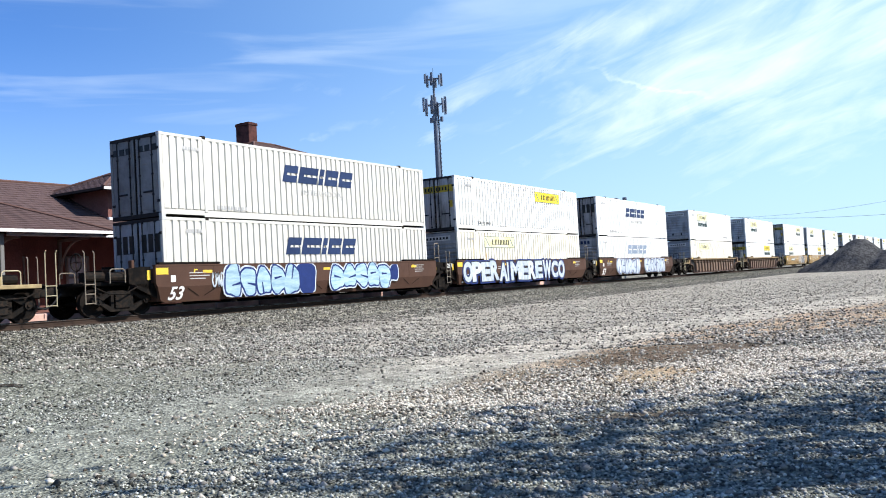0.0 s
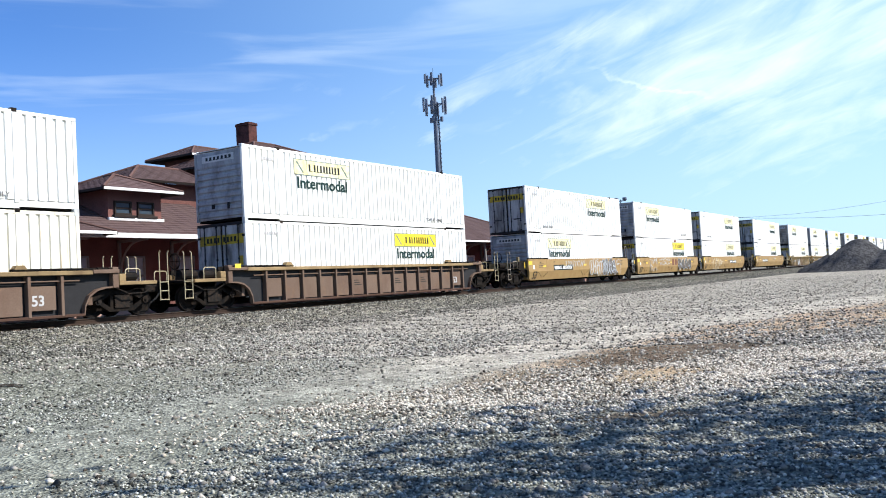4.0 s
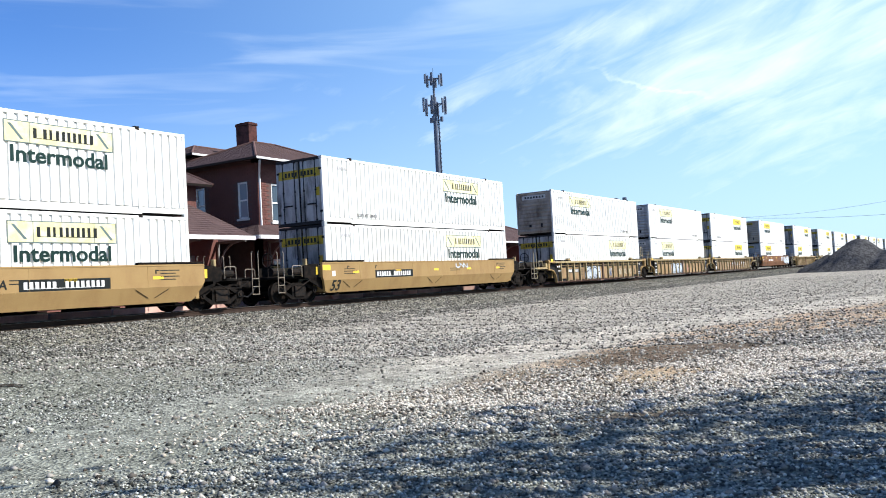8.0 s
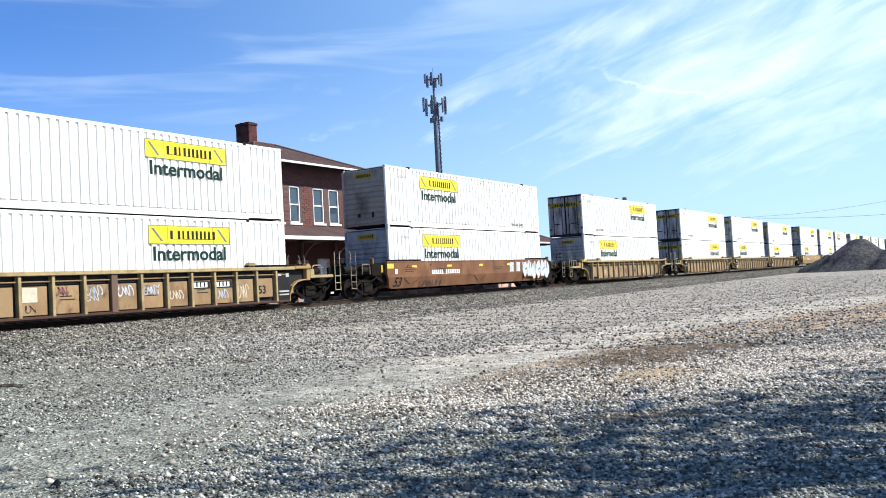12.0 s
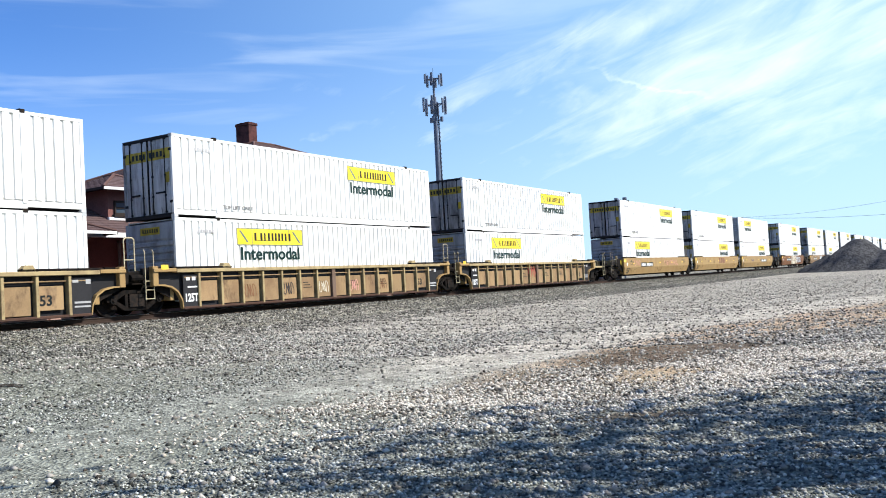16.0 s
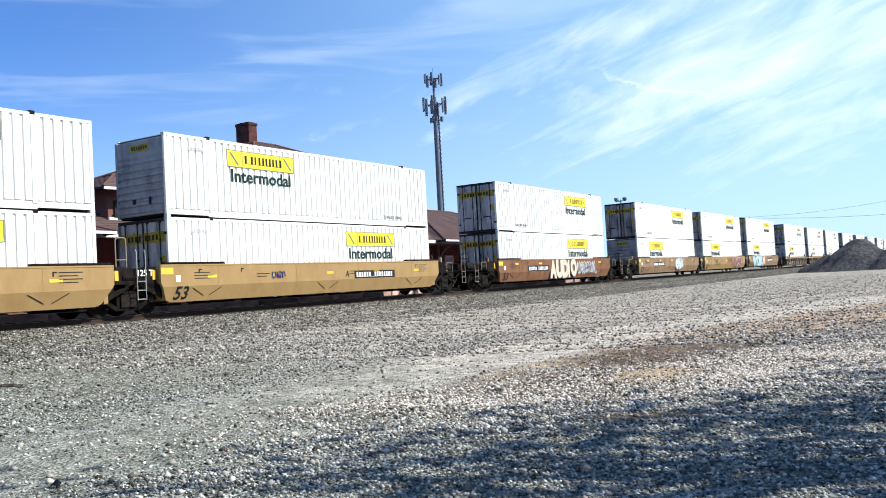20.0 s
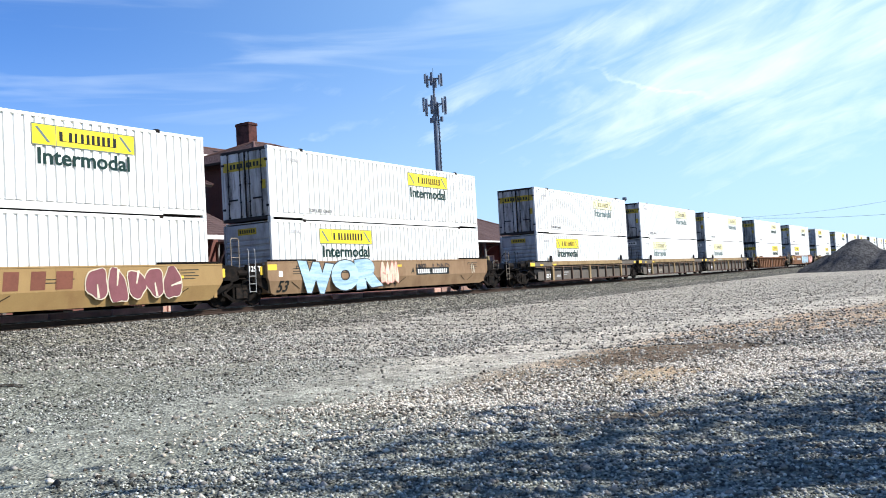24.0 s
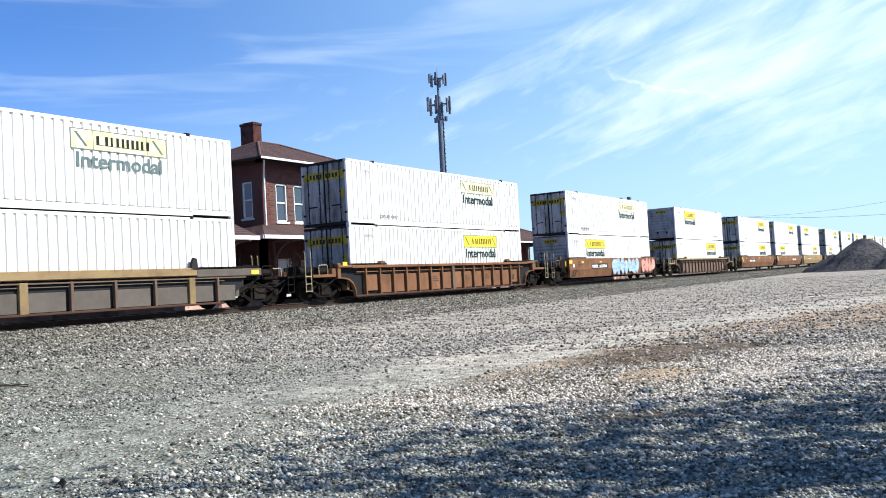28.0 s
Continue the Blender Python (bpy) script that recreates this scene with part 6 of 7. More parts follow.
tagged(part("tie_rest", "tierest", far_ties, tie_wood, track), kind="stuff")

# ---- the brick platform beyond the track ----
brick_red = surface("red brick paving", (0.25, 0.125, 0.10), 0.85, dark=(0.17, 0.06, 0.04), amount=0.6, scale=3, grain=30, grain_amount=0.25, bump=0.3, random_amount=0.15, gloss=0.06)
kerb_stone = surface("dusty red platform kerb", (0.56, 0.37, 0.32), 0.85, dark=(0.20, 0.12, 0.10), amount=0.7, scale=0.9, random_amount=0.45, gloss=0.06)
platform = tagged(part("pavement", "plat0", lambda s: s.box(-40, 72, 2.64, 9.6, -0.3, 0.20), brick_red), "red brick station platform with a dusty red stone kerb", "platform", kind="structure")
for k in range(32):
    part("kerb_stone", "kerb", lambda s: s.cbox(0.0, 2.42, 2.3, 2.64, -0.3, 0.205, 0.02), kerb_stone, platform, (-7.45 + k * 2.49, 0, 0))


# ---- the depot ----
wall_brick = surface("weathered red brick wall", (0.158, 0.074, 0.064), 0.85, dark=(0.092, 0.047, 0.044), amount=0.5, scale=1.2, grain=18, grain_amount=0.25, bump=0.35, bump_scale=14, random_amount=0.10, gloss=0.06)
# Sooty brick, darkened all over to take in its left face's shade.
chimney_brick = surface("sooty shaded chimney brick", (0.088, 0.038, 0.034), 0.85, dark=(0.022, 0.015, 0.016), amount=0.9, scale=2, grain=14, grain_amount=0.3, bump=0.4, bump_scale=12, gloss=0.06)
mortar = surface("brick mortar bed", (0.13, 0.088, 0.080), 0.9, amount=0.4, gloss=0.06)
roof_tile = surface("red-brown roof tile", (0.112, 0.076, 0.073), 0.75, dark=(0.062, 0.043, 0.043), amount=0.75, scale=1.0, stretch=(4.5, 0.5, 0.5), grain=25, grain_amount=0.2, random_amount=0.16, gloss=0.06)
ridge_tile = surface("terracotta ridge tile", (0.125, 0.070, 0.058), 0.75, amount=0.4, random_amount=0.15)
trim_white = surface("white painted trim", (0.74, 0.74, 0.72), 0.5, dark=(0.5, 0.48, 0.44), amount=0.3, scale=3, random_amount=0.03)
soffit = surface("dark brown soffit", (0.035, 0.028, 0.025), 0.7, stretch=(1, 6, 1), amount=0.4, gloss=0.06)
beam = surface("grey painted timber bracket", (0.20, 0.20, 0.195), 0.6, amount=0.4, random_amount=0.1)
pane = glass_dark("window glass", (0.045, 0.065, 0.085))
pane_pale = glass_dark("blinded window glass", (0.30, 0.34, 0.38))


def quad_plate(s, pts, t):
    """A flat slab of thickness t under four or three corners."""
    n = len(pts)
    nrm = (Vector(pts[1]) - Vector(pts[0])).cross(Vector(pts[2]) - Vector(pts[0])).normalized()
    if nrm.z < 0:
        nrm = -nrm
    v = [Vector(p) for p in pts] + [Vector(p) - nrm * t for p in pts]
    return s.add(v, [tuple(range(n)), tuple(range(n, 2 * n))[::-1]] + [(i, (i + 1) % n, n + (i + 1) % n, n + i) for i in range(n)])


def tile_courses(s, pts, step=0.34, lift=0.028):
    """Overlapping courses of tile on a slope whose first two corners are the eave."""
    a, b = Vector(pts[0]), Vector(pts[1])
    c, d = Vector(pts[2]), Vector(pts[3] if len(pts) > 3 else pts[2])
    nrm = (b - a).cross(c - a).normalized()
    if nrm.z < 0:
        nrm = -nrm
    rise = max((d - a).length, (c - b).length)
    k = max(2, int(rise / step))
    for i in range(k):
        u0, u1 = i / k, min(1.0, (i + 1.06) / k)
        p0, p1 = a.lerp(d, u0), b.lerp(c, u0)
        q0, q1 = a.lerp(d, u1), b.lerp(c, u1)
        s.add([p0 + nrm * lift, p1 + nrm * lift, q1 + nrm * 0.006, q0 + nrm * 0.006, p0, p1], [(0, 1, 2, 3), (4, 5, 1, 0)])
    return s


def hip_roof(parent, x0, x1, y0, y1, z, slope, name="roof", thick=0.12, fascia=True, ridge_caps=True, closed_left=True, closed_right=True):
    """A hipped roof over the eave rectangle; returns its top height."""
    w, d = x1 - x0, y1 - y0
    r = min(w, d) / 2
    top = z + r * slope
    if w >= d:
        ra, rb = Vector((x0 + (r if closed_left else 0), y0 + r, top)), Vector((x1 - (r if closed_right else 0), y0 + r, top))
    else:
        ra, rb = Vector((x0 + r, y0 + r, top)), Vector((x0 + r, y1 - r, top))
    A, B, C, D = (x0, y0, z), (x1, y0, z), (x1, y1, z), (x0, y1, z)
    if w >= d:
        faces = [(A, B, rb, ra), (C, D, ra, rb)] + ([(D, A, ra, ra)] if closed_left else []) + ([(B, C, rb, rb)] if closed_right else [])
    else:
        faces = [(A, B, ra, ra), (B, C, rb, ra), (C, D, rb, rb), (D, A, ra, rb)]
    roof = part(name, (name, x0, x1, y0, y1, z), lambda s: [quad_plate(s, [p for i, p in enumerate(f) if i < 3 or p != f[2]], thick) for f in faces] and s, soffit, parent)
    for f in faces:
        part("tile_course", (name, "tiles", f[0], f[1], x0), lambda s: tile_courses(s, f), roof_tile, roof)
    if ridge_caps:
        for a, b in [(Vector(A), ra), (Vector(B), rb if w >= d else ra)] + [(ra, rb)] + [(Vector(D), ra if w >= d else rb), (Vector(C), rb)]:
            if (b - a).length > 0.2 and not (a.x == x0 and not closed_left and a != ra) and not (a.x == x1 and not closed_right and a != ra):
                part("ridge_cap", (name, "cap", tuple(a), tuple(b)), lambda s: s.tube(a + Vector((0, 0, 0.03)), b + Vector((0, 0, 0.03)), 0.075, 6), ridge_tile, roof)
    if fascia:
        for nm, q in (("f", (x0, x1, y0 - 0.05, y0)), ("l", (x0 - 0.05, x0, y0 - 0.05, y1)), ("r", (x1, x1 + 0.05, y0 - 0.05, y1))):
            # front fascia white, side fascias in the dark soffit colour
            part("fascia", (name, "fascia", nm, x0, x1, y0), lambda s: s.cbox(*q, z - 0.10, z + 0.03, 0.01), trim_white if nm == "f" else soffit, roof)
    return roof, top


def brick_faces(parent, p, along, width, z0, z1, holes, out, limit=300):
    """Courses of brick proud of a wall: p is the foot of its corner, along the way it runs, out the way it faces. Single bricks up to the limit, the rest joined."""
    p, along, out = Vector(p), Vector(along), Vector(out)
    bl, bh, j = 0.40, 0.135, 0.014
    rest = Shape()
    made = 0
    turn = Matrix((along, -out, Vector((0, 0, 1)))).transposed().to_4x4()
    row = 0
    z = z0
    while z + bh < z1:
        x = -(bl / 2) * (row % 2)
        while x < width:
            a, b = max(0.0, x), min(width, x + bl - j)
            cut = any(a < h1 and b > h0 and z < k1 and z + bh > k0 for h0, h1, k0, k1 in holes)
            if b - a > 0.08 and not cut:
                if made < limit and b - a > bl - j - 0.001:
                    part("brick", "brick", lambda s: s.cbox(0, bl - j, -0.022, 0.006, 0, bh - j, 0.005), wall_brick, parent, Matrix.Translation(p + along * a + Vector((0, 0, z))) @ turn)
                    made += 1
                else:
                    o = [p + along * u + out * w + Vector((0, 0, zz)) for u in (a, b) for w in (-0.006, 0.02) for zz in (z, z + bh - j)]
                    rest.add(o, [(2, 6, 7, 3), (0, 2, 3, 1), (6, 4, 5, 7), (3, 7, 5, 1), (0, 4, 6, 2)])
            x += bl
        z += bh
        row += 1
    if rest.f:
        ob = new("brick_rest", rest.mesh("brick_rest", wall_brick))
        ob.parent = parent
        tagged(ob, kind="stuff")


def sash_window(parent, at, w, h, glass, turn=0.0, paint=None):
    """A two-sash window with frame, sill and head; its lower left corner at the origin, facing -y."""
    m = Matrix.Translation(at) @ Matrix.Rotation(turn, 4, "Z")
    win = part("window", ("win", w, h), lambda s: s.box(0, w, 0.05, 0.09, 0, h), glass, parent, m)
    t = 0.09
    paint = paint or trim_white
    part("window_frame", ("winf", w, h), lambda s: s.cbox(0, t, -0.03, 0.1, 0, h, 0.01).cbox(w - t, w, -0.03, 0.1, 0, h, 0.01).cbox(0, w, -0.03, 0.1, h - t, h, 0.01).cbox(0, w, -0.03, 0.1, 0, t, 0.01).cbox(t, w - t, 0.0, 0.1, h * 0.5 - 0.045, h * 0.5 + 0.045, 0.008), paint, win)
    part("window_sill", ("wins", w, h), lambda s: s.cbox(-0.1, w + 0.1, -0.14, 0.08, -0.13, 0.0, 0.015), paint, win)
    return win


def wall_with_holes(parent, name, p, along, width, z0, z1, holes, thick, out, material):
    """A wall slab with openings right through it."""
    p, along, out = Vector(p), Vector(along), Vector(out)
    xs = sorted({0.0, width, *[h for q in holes for h in q[:2]]})
    zs = sorted({z0, z1, *[h for q in holes for h in q[2:]]})

    def make(s):
        for a, b in zip(xs, xs[1:]):
            for c, d in zip(zs, zs[1:]):
                if any(a >= q[0] - 1e-6 and b <= q[1] + 1e-6 and c >= q[2] - 1e-6 and d <= q[3] + 1e-6 for q in holes):
                    continue
                o = [p + along * u - out * w + Vector((0, 0, zz)) for u in (a, b) for w in (0, thick) for zz in (c, d)]
                s.add(o, [(0, 4, 5, 1), (2, 3, 7, 6), (0, 1, 3, 2), (4, 6, 7, 5), (1, 5, 7, 3), (0, 2, 6, 4)])
        return s
    return part(name, (name, tuple(p), width), make, material, parent)


def bracket(s):
    """Curved timber knee under an eave, in the yz plane, wall at y = 0."""
    arc = [(0, -0.1 - 1.5 * (1 - math.cos(radians(a))), 1.55 * math.sin(radians(a)) - 1.6) for a in range(0, 91, 15)]
    for a, b in zip(arc, arc[1:]):
        s.tube(a, b, 0.055, 6)
    s.box(-0.06, 0.06, -2.1, 0.0, -0.09, 0.03)
    s.box(-0.06, 0.06, -0.12, 0.0, -1.7, 0.0)
    return s


def build_depot():
    depot = tagged(new("station_depot"), "two-storey red brick railway depot with hipped tile roofs and bracketed eaves", "station")
    # front block
    bx0, bx1, by0, by1 = 35.45, 44.0, 10.0, 16.6
    holes = [(1.2, 2.12, 4.86, 7.08), (2.72, 3.64, 4.86, 7.08), (4.85, 5.85, 4.88, 7.08), (6.35, 7.35, 4.88, 7.08), (1.1, 2.3, 0.6, 2.7), (3.1, 4.2, 0.1, 2.6), (5.0, 6.2, 0.6, 2.7), (6.8, 7.9, 0.6, 2.7)]
    front = wall_with_holes(depot, "wall", (bx0, by0, -0.3), (1, 0, 0), bx1 - bx0, -0.0, 8.5, holes, 0.35, (0, -1, 0), mortar)
    brick_faces(front, (bx0, by0, -0.3), (1, 0, 0), bx1 - bx0, 4.3, 8.3, [(h[0] - 0.02, h[1] + 0.02, h[2] - 0.15, h[3] + 0.02) for h in holes], (0, -1, 0))
    for h in holes:
        up = h[2] > 4
        sash_window(depot, (bx0 + h[0], by0 + 0.06, -0.3 + h[2]), h[1] - h[0], h[3] - h[2], pane if up else pane_pale)
    lholes = [(0.7, 1.5, 5.1, 7.2), (4.2, 5.0, 5.1, 7.2)]
    left = wall_with_holes(depot, "wall", (bx0, by1, -0.3), (0, -1, 0), by1 - by0, 0.0, 8.5, [(by1 - by0 - b, by1 - by0 - a, c, d) for a, b, c, d in lholes], 0.35, (-1, 0, 0), mortar)
    brick_faces(left, (bx0, by1, -0.3), (0, -1, 0), by1 - by0, 4.3, 8.3, [(by1 - by0 - b - 0.02, by1 - by0 - a + 0.02, c - 0.15, d) for a, b, c, d in lholes], (-1, 0, 0), 0)
    for a, b, c, d in lholes:
        sash_window(depot, (bx0 + 0.06, by0 + b, -0.3 + c), b - a, d - c, pane_pale, -math.pi / 2)
    for k, q in enumerate(((bx1 - 0.35, bx1, by0 + 0.35, by1, -0.3, 8.2), (bx0 + 0.35, bx1 - 0.35, by1 - 0.35, by1, -0.3, 8.2))):
        part("wall", ("dback", k), lambda s: s.box(*q), wall_brick, depot)
    hip_roof(depot, bx0 - 1.05, bx1 + 1.05, by0 - 1.1, by1 + 1.1, 8.02, 0.42)
    # taller rear block
    part("wall", "drear", lambda s: s.box(37.0, 43.9, 16.62, 19.4, -0.3, 9.2), wall_brick, depot)
    hip_roof(depot, 35.95, 44.6, 15.7, 20.0, 9.22, 0.42, "rear_roof")
    sash_window(depot, (36.94, 19.15, 7.46), 1.05, 1.28, pane_pale, -math.pi / 2)
    # chimney
    ch = part("chimney", "chim", lambda s: s.cbox(39.75, 40.5, 14.6, 15.75, 8.6, 11.30, 0.02), chimney_brick, depot)
    part("chimney_cap", "chimcap", lambda s: s.cbox(39.71, 40.54, 14.56, 15.79, 11.30, 11.47, 0.02), chimney_brick, ch)
    part("chimney_pot", "chimpot", lambda s: s.cbox(39.85, 40.4, 14.7, 15.65, 11.47, 11.53, 0.01), seam_black, ch)
    part("flashing", "chimfl", lambda s: s.box(39.70, 40.55, 14.55, 15.8, 9.4, 9.62), trim_white, ch)
    # down pipes
    for x, z0 in ((bx0 + 0.12, 4.1),):
        part("down_pipe", ("dpipe", x), lambda s: s.path([(x - 0.75 if x < 36 else x, by0 - 0.95, 7.85), (x, by0 - 0.16, 7.2), (x, by0 - 0.16, z0)], 0.06, 8), trim_white, depot)
    # canopy skirt round the front block
    for f, nm in ((((bx0 - 2.6, by0 - 2.6, 3.5), (bx1 + 1.0, by0 - 2.6, 3.5), (bx1 + 1.0, by0, 4.35), (bx0, by0, 4.35)), "a"), (((bx0 - 2.6, by1, 3.5), (bx0 - 2.6, by0 - 2.6, 3.5), (bx0, by0, 4.35), (bx0, by1, 4.35)), "b")):
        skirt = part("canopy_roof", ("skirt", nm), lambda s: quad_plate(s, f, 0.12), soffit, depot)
        part("tile_course", ("skirtt", nm), lambda s: tile_courses(s, f), roof_tile, skirt)
        part("fascia", ("skirtf", nm), lambda s: s.cbox(bx0 - 2.6, bx1 + 1.0, by0 - 2.66, by0 - 2.6, 3.33, 3.54, 0.01) if nm == "a" else s.cbox(bx0 - 2.66, bx0 - 2.6, by0 - 2.6, by1, 3.33, 3.54, 0.01), trim_white, skirt)
    # wings: one long roof to each side with a dormer
    for nm, x0, x1, dx in (("left_wing", 19.0, 32.4, 24.95), ("right_wing", 44.05, 53.0, 44.55)):
        for y0 in (10.0, 17.4):
            part("wall", (nm, "wall", y0), lambda s: s.box(x0, x1, y0, y0 + 0.3, -0.3, 3.9), wall_brick, depot)
        A = ((x0, 7.3, 3.42), (x1, 7.3, 3.42), (x1, 14.0, 6.36), (x0, 14.0, 6.36))
        B = ((x1, 20.7, 3.42), (x0, 20.7, 3.42), (x0, 14.0, 6.36), (x1, 14.0, 6.36))
        roof = part("wing_roof", (nm, "roof"), lambda s: quad_plate(quad_plate(s, A, 0.12), B, 0.12), soffit, depot)
        for f in (A, B):
            part("tile_course", (nm, "t", f[0][1]), lambda s: tile_courses(s, f), roof_tile, roof)
        part("ridge_cap", (nm, "rc"), lambda s: s.tube((x0, 14.0, 6.39), (x1, 14.0, 6.39), 0.08, 6), ridge_tile, roof)
        part("fascia", (nm, "f"), lambda s: s.cbox(x0, x1, 7.24, 7.3, 3.24, 3.46, 0.01), trim_white, roof)
        for xg in (x0 + 0.3, x1 - 0.5):
            part("gable", (nm, "g", xg), lambda s: s.prism([(7.9, 3.5), (20.1, 3.5), (14.0, 6.2)], "x", xg, xg + 0.2), wall_brick, depot)
        # dormer with a hipped roof and a pair of windows
        dw = 3.0
        dor = part("dormer", (nm, "dor"), lambda s: s.box(dx, dx + dw, 9.1, 13.4, 4.0, 5.62), wall_brick, depot)
        hip_roof(dor, dx - 0.75, dx + dw + 0.75, 8.35, 13.6, 5.6, 0.42, "dormer_roof", 0.1)
        for k in (0, 1):
            sash_window(dor, (dx + 0.3 + k * 1.28, 9.04, 4.45), 0.95, 0.66, pane, 0.0, soffit)
        part("dormer_sill", (nm, "dsill"), lambda s: s.cbox(dx - 0.05, dx + dw + 0.05, 8.95, 9.1, 4.18, 4.33, 0.015), trim_white, dor)
        for bxx in np.arange(x0 + 0.9, x1, 3.1):
            part("eave_bracket", "bracket", bracket, beam, depot, (float(bxx), 9.98, 3.30))
        hw = [(float(a), float(a) + 1.15) for a in np.arange(x0 + 1.2, x1 - 1.3, 3.1)]
        for a, b in hw:
            sash_window(depot, (a, 9.93, 0.7), b - a, 1.9, pane_pale, 0.0, beam)
    for bxx in (36.2, 39.0, 42.2):
        part("eave_bracket", "bracket", bracket, beam, depot, (bxx, 9.98, 3.40))
    # small roof between dormer and block
    hip_roof(depot, 27.9, 33.40, 11.3, 16.7, 6.62, 0.42, "middle_roof", fascia=False, closed_right=False)
    part("wall", "dmid", lambda s: s.box(28.7, 32.90, 12.1, 15.9, 4.5, 6.6), wall_brick, depot)
    return depot


def baggage_house(name, label, x0, x1, brackets):
    """A low hipped wing that stands apart from the depot."""
    ob = tagged(new(name), label, "building")
    for k, q in enumerate(((x0 + 2.6, x1 - 2.6, 9.2, 9.5), (x0 + 2.6, x1 - 2.6, 17.8, 18.1), (x0 + 2.6, x0 + 2.9, 9.5, 17.8), (x1 - 2.9, x1 - 2.6, 9.5, 17.8))):
        part("wall", (name, "w", k), lambda s: s.box(*q, -0.3, 3.5), wall_brick, ob)
    hip_roof(ob, x0, x1, 6.5, 21.1, 3.42, 0.42, name + "_roof")
    for bx in brackets:
        part("eave_bracket", "bracket", bracket, beam, ob, (bx, 9.18, 3.30))
        part("post", "platpost", lambda s: s.cbox(-0.08, 0.08, -0.08, 0.08, 0.2, 3.3, 0.012), beam, ob, (bx, 7.0, 0.0))
    for bx in brackets[:-1]:
        sash_window(ob, (bx + 0.9, 9.13, 0.8), 1.15, 1.7, pane_pale)
    return ob


build_depot()
baggage_house("baggage_house", "low brick baggage house with a hipped tile roof beside the depot", -14.0, 23.4, [3.0, 6.2, 9.4, 12.6, 15.8, 18.6])
baggage_house("freight_house", "low brick freight house with a hipped tile roof along the platform", 49.8, 70.0, [53.0, 56.2, 59.4, 62.6])

# ---- mast, lamp, wires, heap ----
mast_steel = surface("galvanised mast steel", (0.105, 0.125, 0.17), 0.6, 0.2, amount=0.4)
antenna_grey = surface("grey antenna housing", (0.13, 0.155, 0.21), 0.5, amount=0.3, random_amount=0.25)
MX, MY = 101.75, 39.25
mast = tagged(new("cell_tower"), "tall grey steel monopole cell tower with two rings of antennas", "tower")
mast.location = (MX, MY, 0)
part("pole", "mast", lambda s: s.tube((0, 0, -0.7), (0, 0, 26.8), 0.47, 12, 0.29).tube((0, 0, 26.8), (0, 0, 29.4), 0.16, 10), mast_steel, mast)
part("cable_ladder", "mastlad", lambda s: s.box(0.34, 0.42, -0.4, -0.2, 0, 26) and [s.box(0.30, 0.54, -0.4, -0.26, z * 0.6, z * 0.6 + 0.22) for z in range(42)] and s, mast_steel, mast)
for zc, r, nn, hh in ((25.6, 1.55, 9, 2.0), (29.3, 1.15, 9, 1.3)):
    part("antenna_ring", ("ring", zc), lambda s: [s.tube((r * math.cos(a), r * math.sin(a), zc), (r * math.cos(a + 2.094), r * math.sin(a + 2.094), zc), 0.06, 6) for a in (0.3, 2.394, 4.489)] and [s.tube((0, 0, zc), (r * math.cos(a), r * math.sin(a), zc), 0.07, 6) for a in (0.3, 2.394, 4.489)] and s, mast_steel, mast)
    for k in range(nn):
        a = 0.3 + 2.094 * (k // 3) + (k % 3) * 0.55
        part("antenna", ("ant", hh), lambda s: s.cbox(-0.11, 0.11, -0.16, 0.16, -hh / 2, hh / 2, 0.03).tube((-0.2, 0, -hh / 2 - 0.1), (-0.2, 0, hh / 2 + 0.1), 0.035, 6), antenna_grey, mast, Matrix.Translation((r * 1.05 * math.cos(a), r * 1.05 * math.sin(a), zc + (0.1 if k % 2 else -0.25))) @ Matrix.Rotation(a, 4, "Z"))
for a in (1.2, 3.4, 5.2):
    part("radio_unit", "rru", lambda s: s.cbox(-0.15, 0.15, -0.2, 0.2, -0.35, 0.35, 0.03), antenna_grey, mast, (0.9 * math.cos(a), 0.9 * math.sin(a), 23.6))
part("lightning_rod", "lrod", lambda s: s.tube((0, 0, 29.4), (0, 0, 30.9), 0.03, 6), mast_steel, mast)

lamp = tagged(new("yard_light"), "tall grey pole with two floodlight heads", "street lamp")
lamp.location = (140.9, 27.1, 0)
part("pole", "lpole", lambda s: s.tube((0, 0, -0.7), (0, 0, 13.1), 0.14, 8, 0.08).box(-0.08, 0.08, -1.0, 1.0, 12.75, 12.9), mast_steel, lamp)
for sy in (-0.75, 0.75):
    part("floodlight", "flood", lambda s: s.cbox(-0.35, 0.35, -0.3, 0.3, 12.95, 13.4, 0.06), antenna_grey, lamp, (0, sy, 0))

pole_wood = surface("weathered pole timber", (0.16, 0.125, 0.095), 0.9, stretch=(4, 4, 0.3), amount=0.5)
wire_black = surface("black power cable", (0.03, 0.03, 0.035), 0.6, bump=0)


def utility_pole(at, h):
    p = tagged(new("utility_pole"), "weathered timber utility pole with a crossarm", "pole", "utility poles")
    p.location = at
    part("pole", ("upole", h), lambda s: s.tube((0, 0, -0.9), (0, 0, h), 0.17, 8, 0.12), pole_wood, p)
    part("crossarm", ("uarm", h), lambda s: s.cbox(-0.06, 0.06, -1.2, 1.2, h - 0.5, h - 0.38, 0.01), pole_wood, p)
    for y in (-1.1, -0.4, 0.4, 1.1):
        part("insulator", ("uins", h), lambda s: s.tube((0, 0, h - 0.38), (0, 0, h - 0.2), 0.05, 6), seam_black, p, (0, y, 0))
    return p


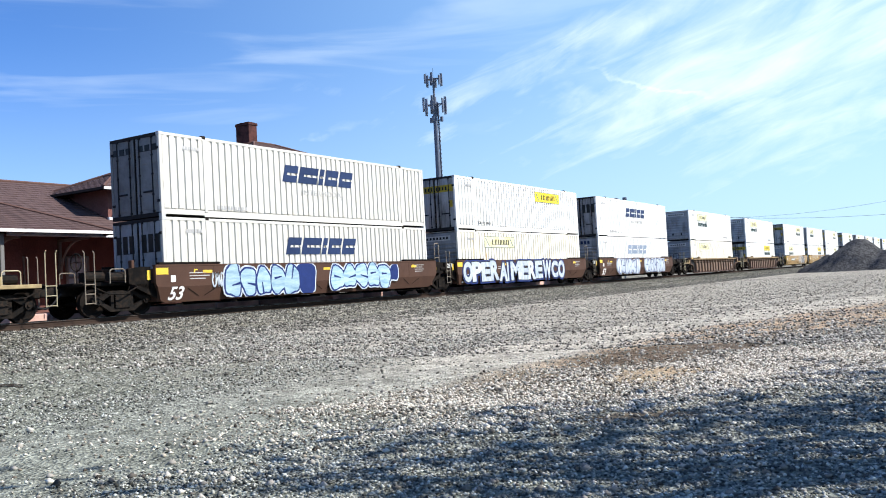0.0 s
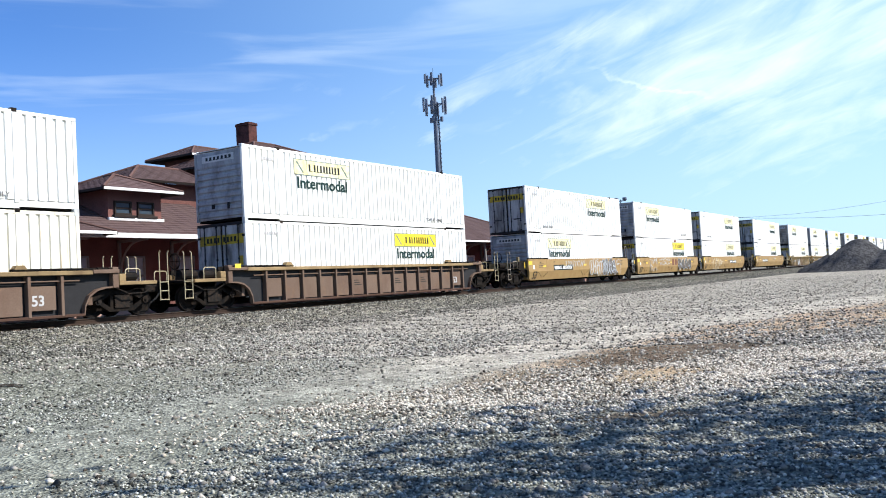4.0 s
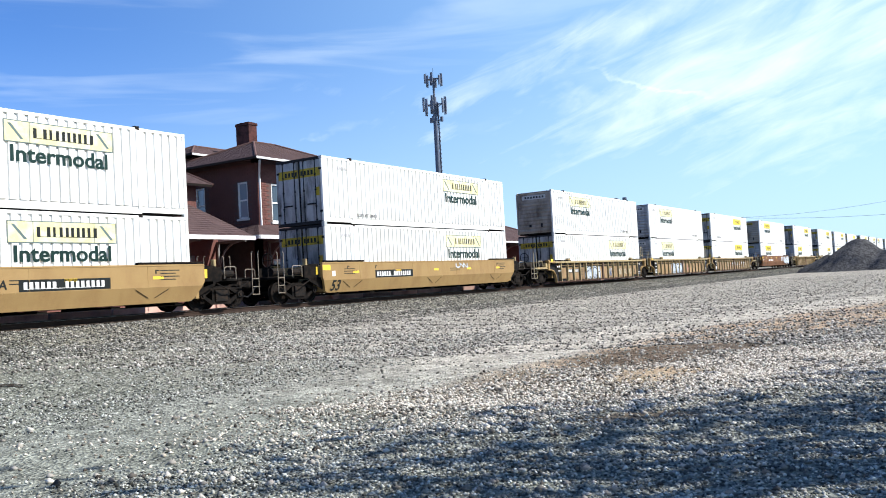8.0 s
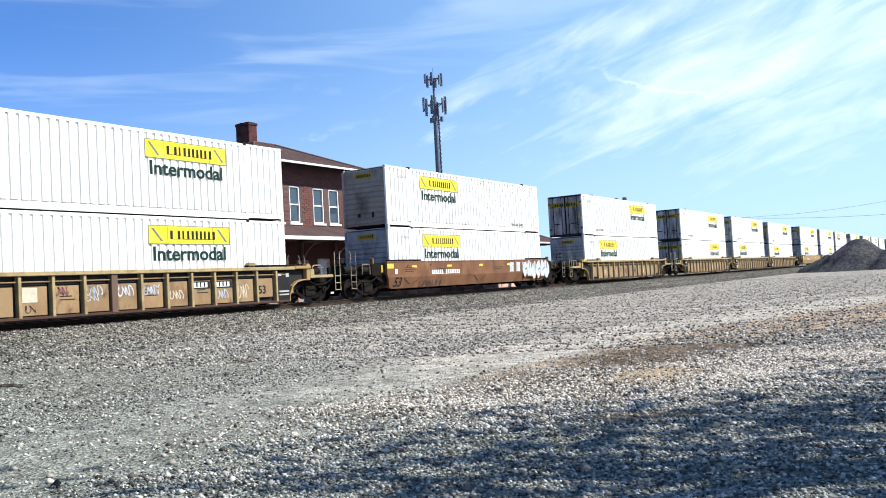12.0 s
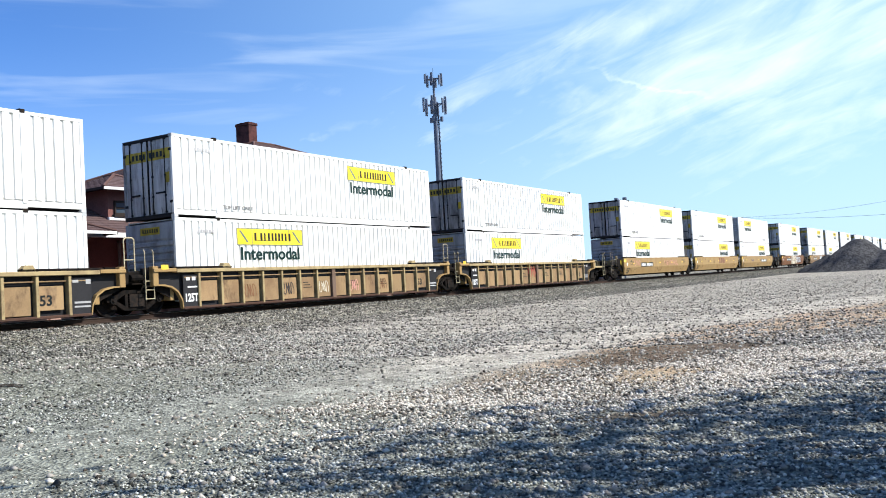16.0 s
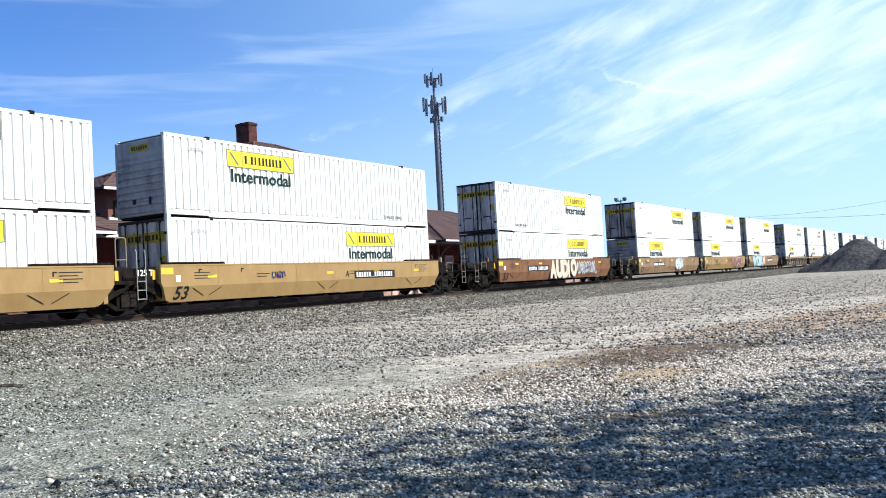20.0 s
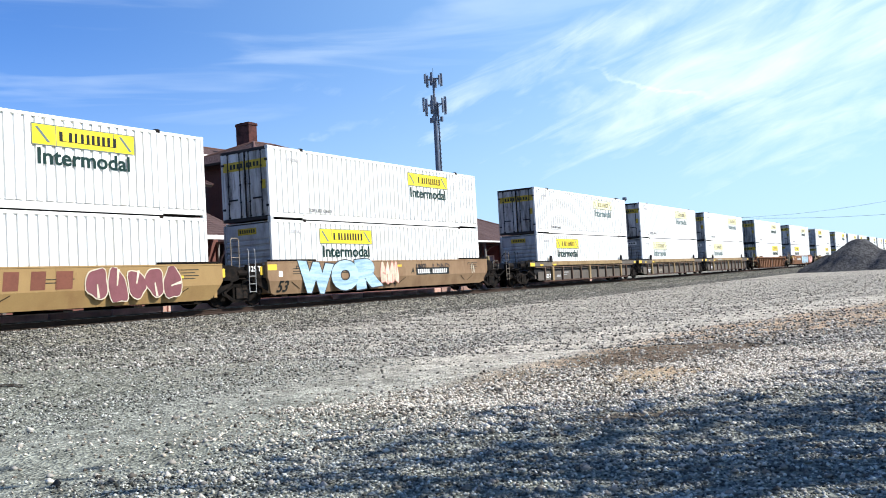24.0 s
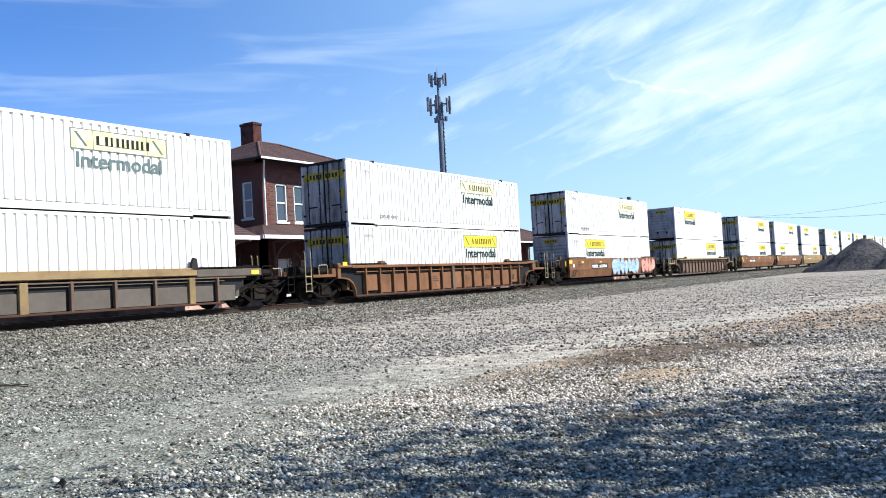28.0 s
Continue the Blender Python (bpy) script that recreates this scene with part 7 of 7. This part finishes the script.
def cable(name, a, b, sag, r):
    a, b = Vector(a), Vector(b)
    pts = [a.lerp(b, t) - Vector((0, 0, sag * 4 * t * (1 - t))) for t in [i / 16 for i in range(17)]]
    ob = part(name, (name, tuple(a)), lambda s: s.path(pts, r, 5), wire_black)
    tagged(ob, "thin black overhead power cable strung between poles", "cable", "overhead cables")


utility_pole((146.0, 12.0, -0.3), 9.2)
utility_pole((152.0, -34.0, -0.3), 8.4)
utility_pole((150.0, -36.0, -0.3), 14.0)
cable("power_cable", (146.0, 12.0, 8.9), (152.0, -34.0, 8.2), 1.25, 0.022)
cable("power_cable", (146.0, 12.0, 8.75), (150.0, -36.0, 13.8), 2.1, 0.018)

heap_grit = surface("dark grey crushed stone", (0.085, 0.085, 0.086), 0.95, dark=(0.030, 0.030, 0.031), amount=0.85, scale=2.6, grain=5, grain_amount=0.5, bump=1.0, bump_scale=5, gloss=0.06)


def heap_mesh():
    xs, ys = np.linspace(-13, 13, 90), np.linspace(-13, 13, 90)
    X, Y = np.meshgrid(xs, ys, indexing="ij")
    rs = np.random.RandomState(5)
    d = np.hypot(X / 1.1, (Y + 0.6) / 1.0)
    Z = 3.35 - 0.68 * d
    d2 = np.hypot(X + 2.0, Y + 4.4)
    Z = np.maximum(Z, 2.4 - 0.58 * d2)
    d3 = np.hypot(X - 1.0, Y - 2.6)
    Z = np.maximum(Z, 1.75 - 0.62 * d3)
    Z = 0.5 * (Z + np.minimum(Z, 3.0)) + rs.uniform(-0.09, 0.09, Z.shape)
    Z += 0.16 * np.sin(X * 1.7 + Y) * np.cos(Y * 1.9)
    Z = np.maximum(Z, -0.45)
    v = np.stack([X, Y, Z], -1).reshape(-1, 3)
    i = np.arange(8100).reshape(90, 90)
    f = np.stack([i[:-1, :-1], i[1:, :-1], i[1:, 1:], i[:-1, 1:]], -1).reshape(-1, 4)
    me = bpy.data.meshes.new("gravel_heap")
    me.from_pydata(v.tolist(), [], f.tolist())
    me.materials.append(heap_grit)
    me.polygons.foreach_set("use_smooth", [True] * len(me.polygons))
    return me


heap = tagged(new("gravel_heap", heap_mesh()), "large dark grey heap of crushed stone beside the track", "gravel heap")
heap.location = (99.5, -13.1, -0.42)

# ---- a stick in the gravel ----
dry_wood = surface("dry grey-brown wood", (0.055, 0.042, 0.033), 0.9, amount=0.5, scale=8)


def stick(at, turn):
    """A forked dry branch that lies flat."""
    ob = part("stick", "stick", lambda s: s.path([(-0.62, 0.06, 0.02), (-0.25, 0.0, 0.045), (0.1, 0.03, 0.05), (0.5, -0.05, 0.025)], 0.011, 6).path([(-0.25, 0.0, 0.045), (0.02, 0.17, 0.06), (0.3, 0.24, 0.03)], 0.008, 6).path([(0.1, 0.03, 0.05), (0.34, 0.10, 0.05)], 0.006, 5), dry_wood, None, Matrix.Translation(at) @ Matrix.Rotation(radians(turn), 4, "Z"))
    tagged(ob, "dark dry forked stick lying on the gravel", "stick")


stick((7.98, -10.68, float(ground_height(7.98, -10.68))), -67)

# ---- unseen trees that shade the yard ----
leaf = surface("green leaves", (0.06, 0.10, 0.03), 0.7, amount=0.5, random_amount=0.2)
bark = surface("grey-brown bark", (0.12, 0.09, 0.07), 0.9, stretch=(3, 3, 0.4), amount=0.6, bump=0.5, bump_scale=12)


def tree(at, h, spread, seed, leaves=36):
    """A tapered trunk with limbs and a crown of many small leaves."""
    rnd = random.Random(seed)
    t = tagged(new("tree"), "unseen broad leafy tree beside the gravel yard, placed to shade it", "tree", "yard trees")
    t.location = at
    tips = []

    def wood(s):
        s.tube((0, 0, -0.3), (0.1, 0, h * 0.45), 0.28, 9, 0.17)
        for k in range(11):
            a, e = k * 2.4, rnd.uniform(0.35, 1.0)
            z0 = h * rnd.uniform(0.28, 0.46)
            p = Vector((0.1, 0, z0))
            q = p + Vector((math.cos(a) * spread * e, math.sin(a) * spread * e, h * rnd.uniform(0.2, 0.5)))
            mid = p.lerp(q, 0.5) + Vector((0, 0, 0.3))
            s.tube(p, mid, 0.11, 6, 0.07)
            s.tube(mid, q, 0.07, 6, 0.02)
            tips.extend((mid, q, mid.lerp(q, 0.5)))
        return s
    part("trunk", ("trunk", seed), wood, bark, t)

    def crown(s):
        for p in tips:
            for _ in range(leaves):
                c = p + Vector((rnd.gauss(0, 0.75), rnd.gauss(0, 0.75), rnd.gauss(0.2, 0.55)))
                u = Vector((rnd.uniform(-1, 1), rnd.uniform(-1, 1), rnd.uniform(-0.6, 0.6))).normalized() * rnd.uniform(0.09, 0.20)
                w = u.orthogonal().normalized() * rnd.uniform(0.06, 0.12)
                s.add([c - u, c + w, c + u, c - w], [(0, 1, 2, 3)])
        return s
    sh = crown(Shape())
    me = bpy.data.meshes.new("crown")
    me.from_pydata(sh.v, [], sh.f)
    me.materials.append(leaf)
    cr = new("crown", me)
    cr.parent = t
    return t


# First three cast the yard's shadow; the last three are added to block sky light.
TREES = [((12.2, -30.6, GROUND), 12.0, 3.4, 1, 24), ((15.6, -33.6, GROUND), 12.5, 3.8, 2, 27), ((9.8, -29.6, GROUND), 12.0, 3.0, 3, 16), ((2.0, -36.5, GROUND), 13.0, 4.4, 4), ((20.0, -38.5, GROUND), 13.5, 4.8, 5), ((10.0, -40.0, GROUND), 14.0, 5.0, 6)]
for spec in TREES:
    tree(*spec)


# ---- movement ----
def motions():
    for thing, mid, z in ROLLING:
        walk(thing, [(t, pose(mid - s, 0, z)) for t, s in RUN])
    turn = math.degrees(20.12 / FPS / WHEEL)
    for pair, ax in AXLES:
        walk(pair, [(k / FPS, pose(ax, 0, WHEEL, 0, -turn * k, 0)) for k in range(28 * FPS + 1)])


motions()
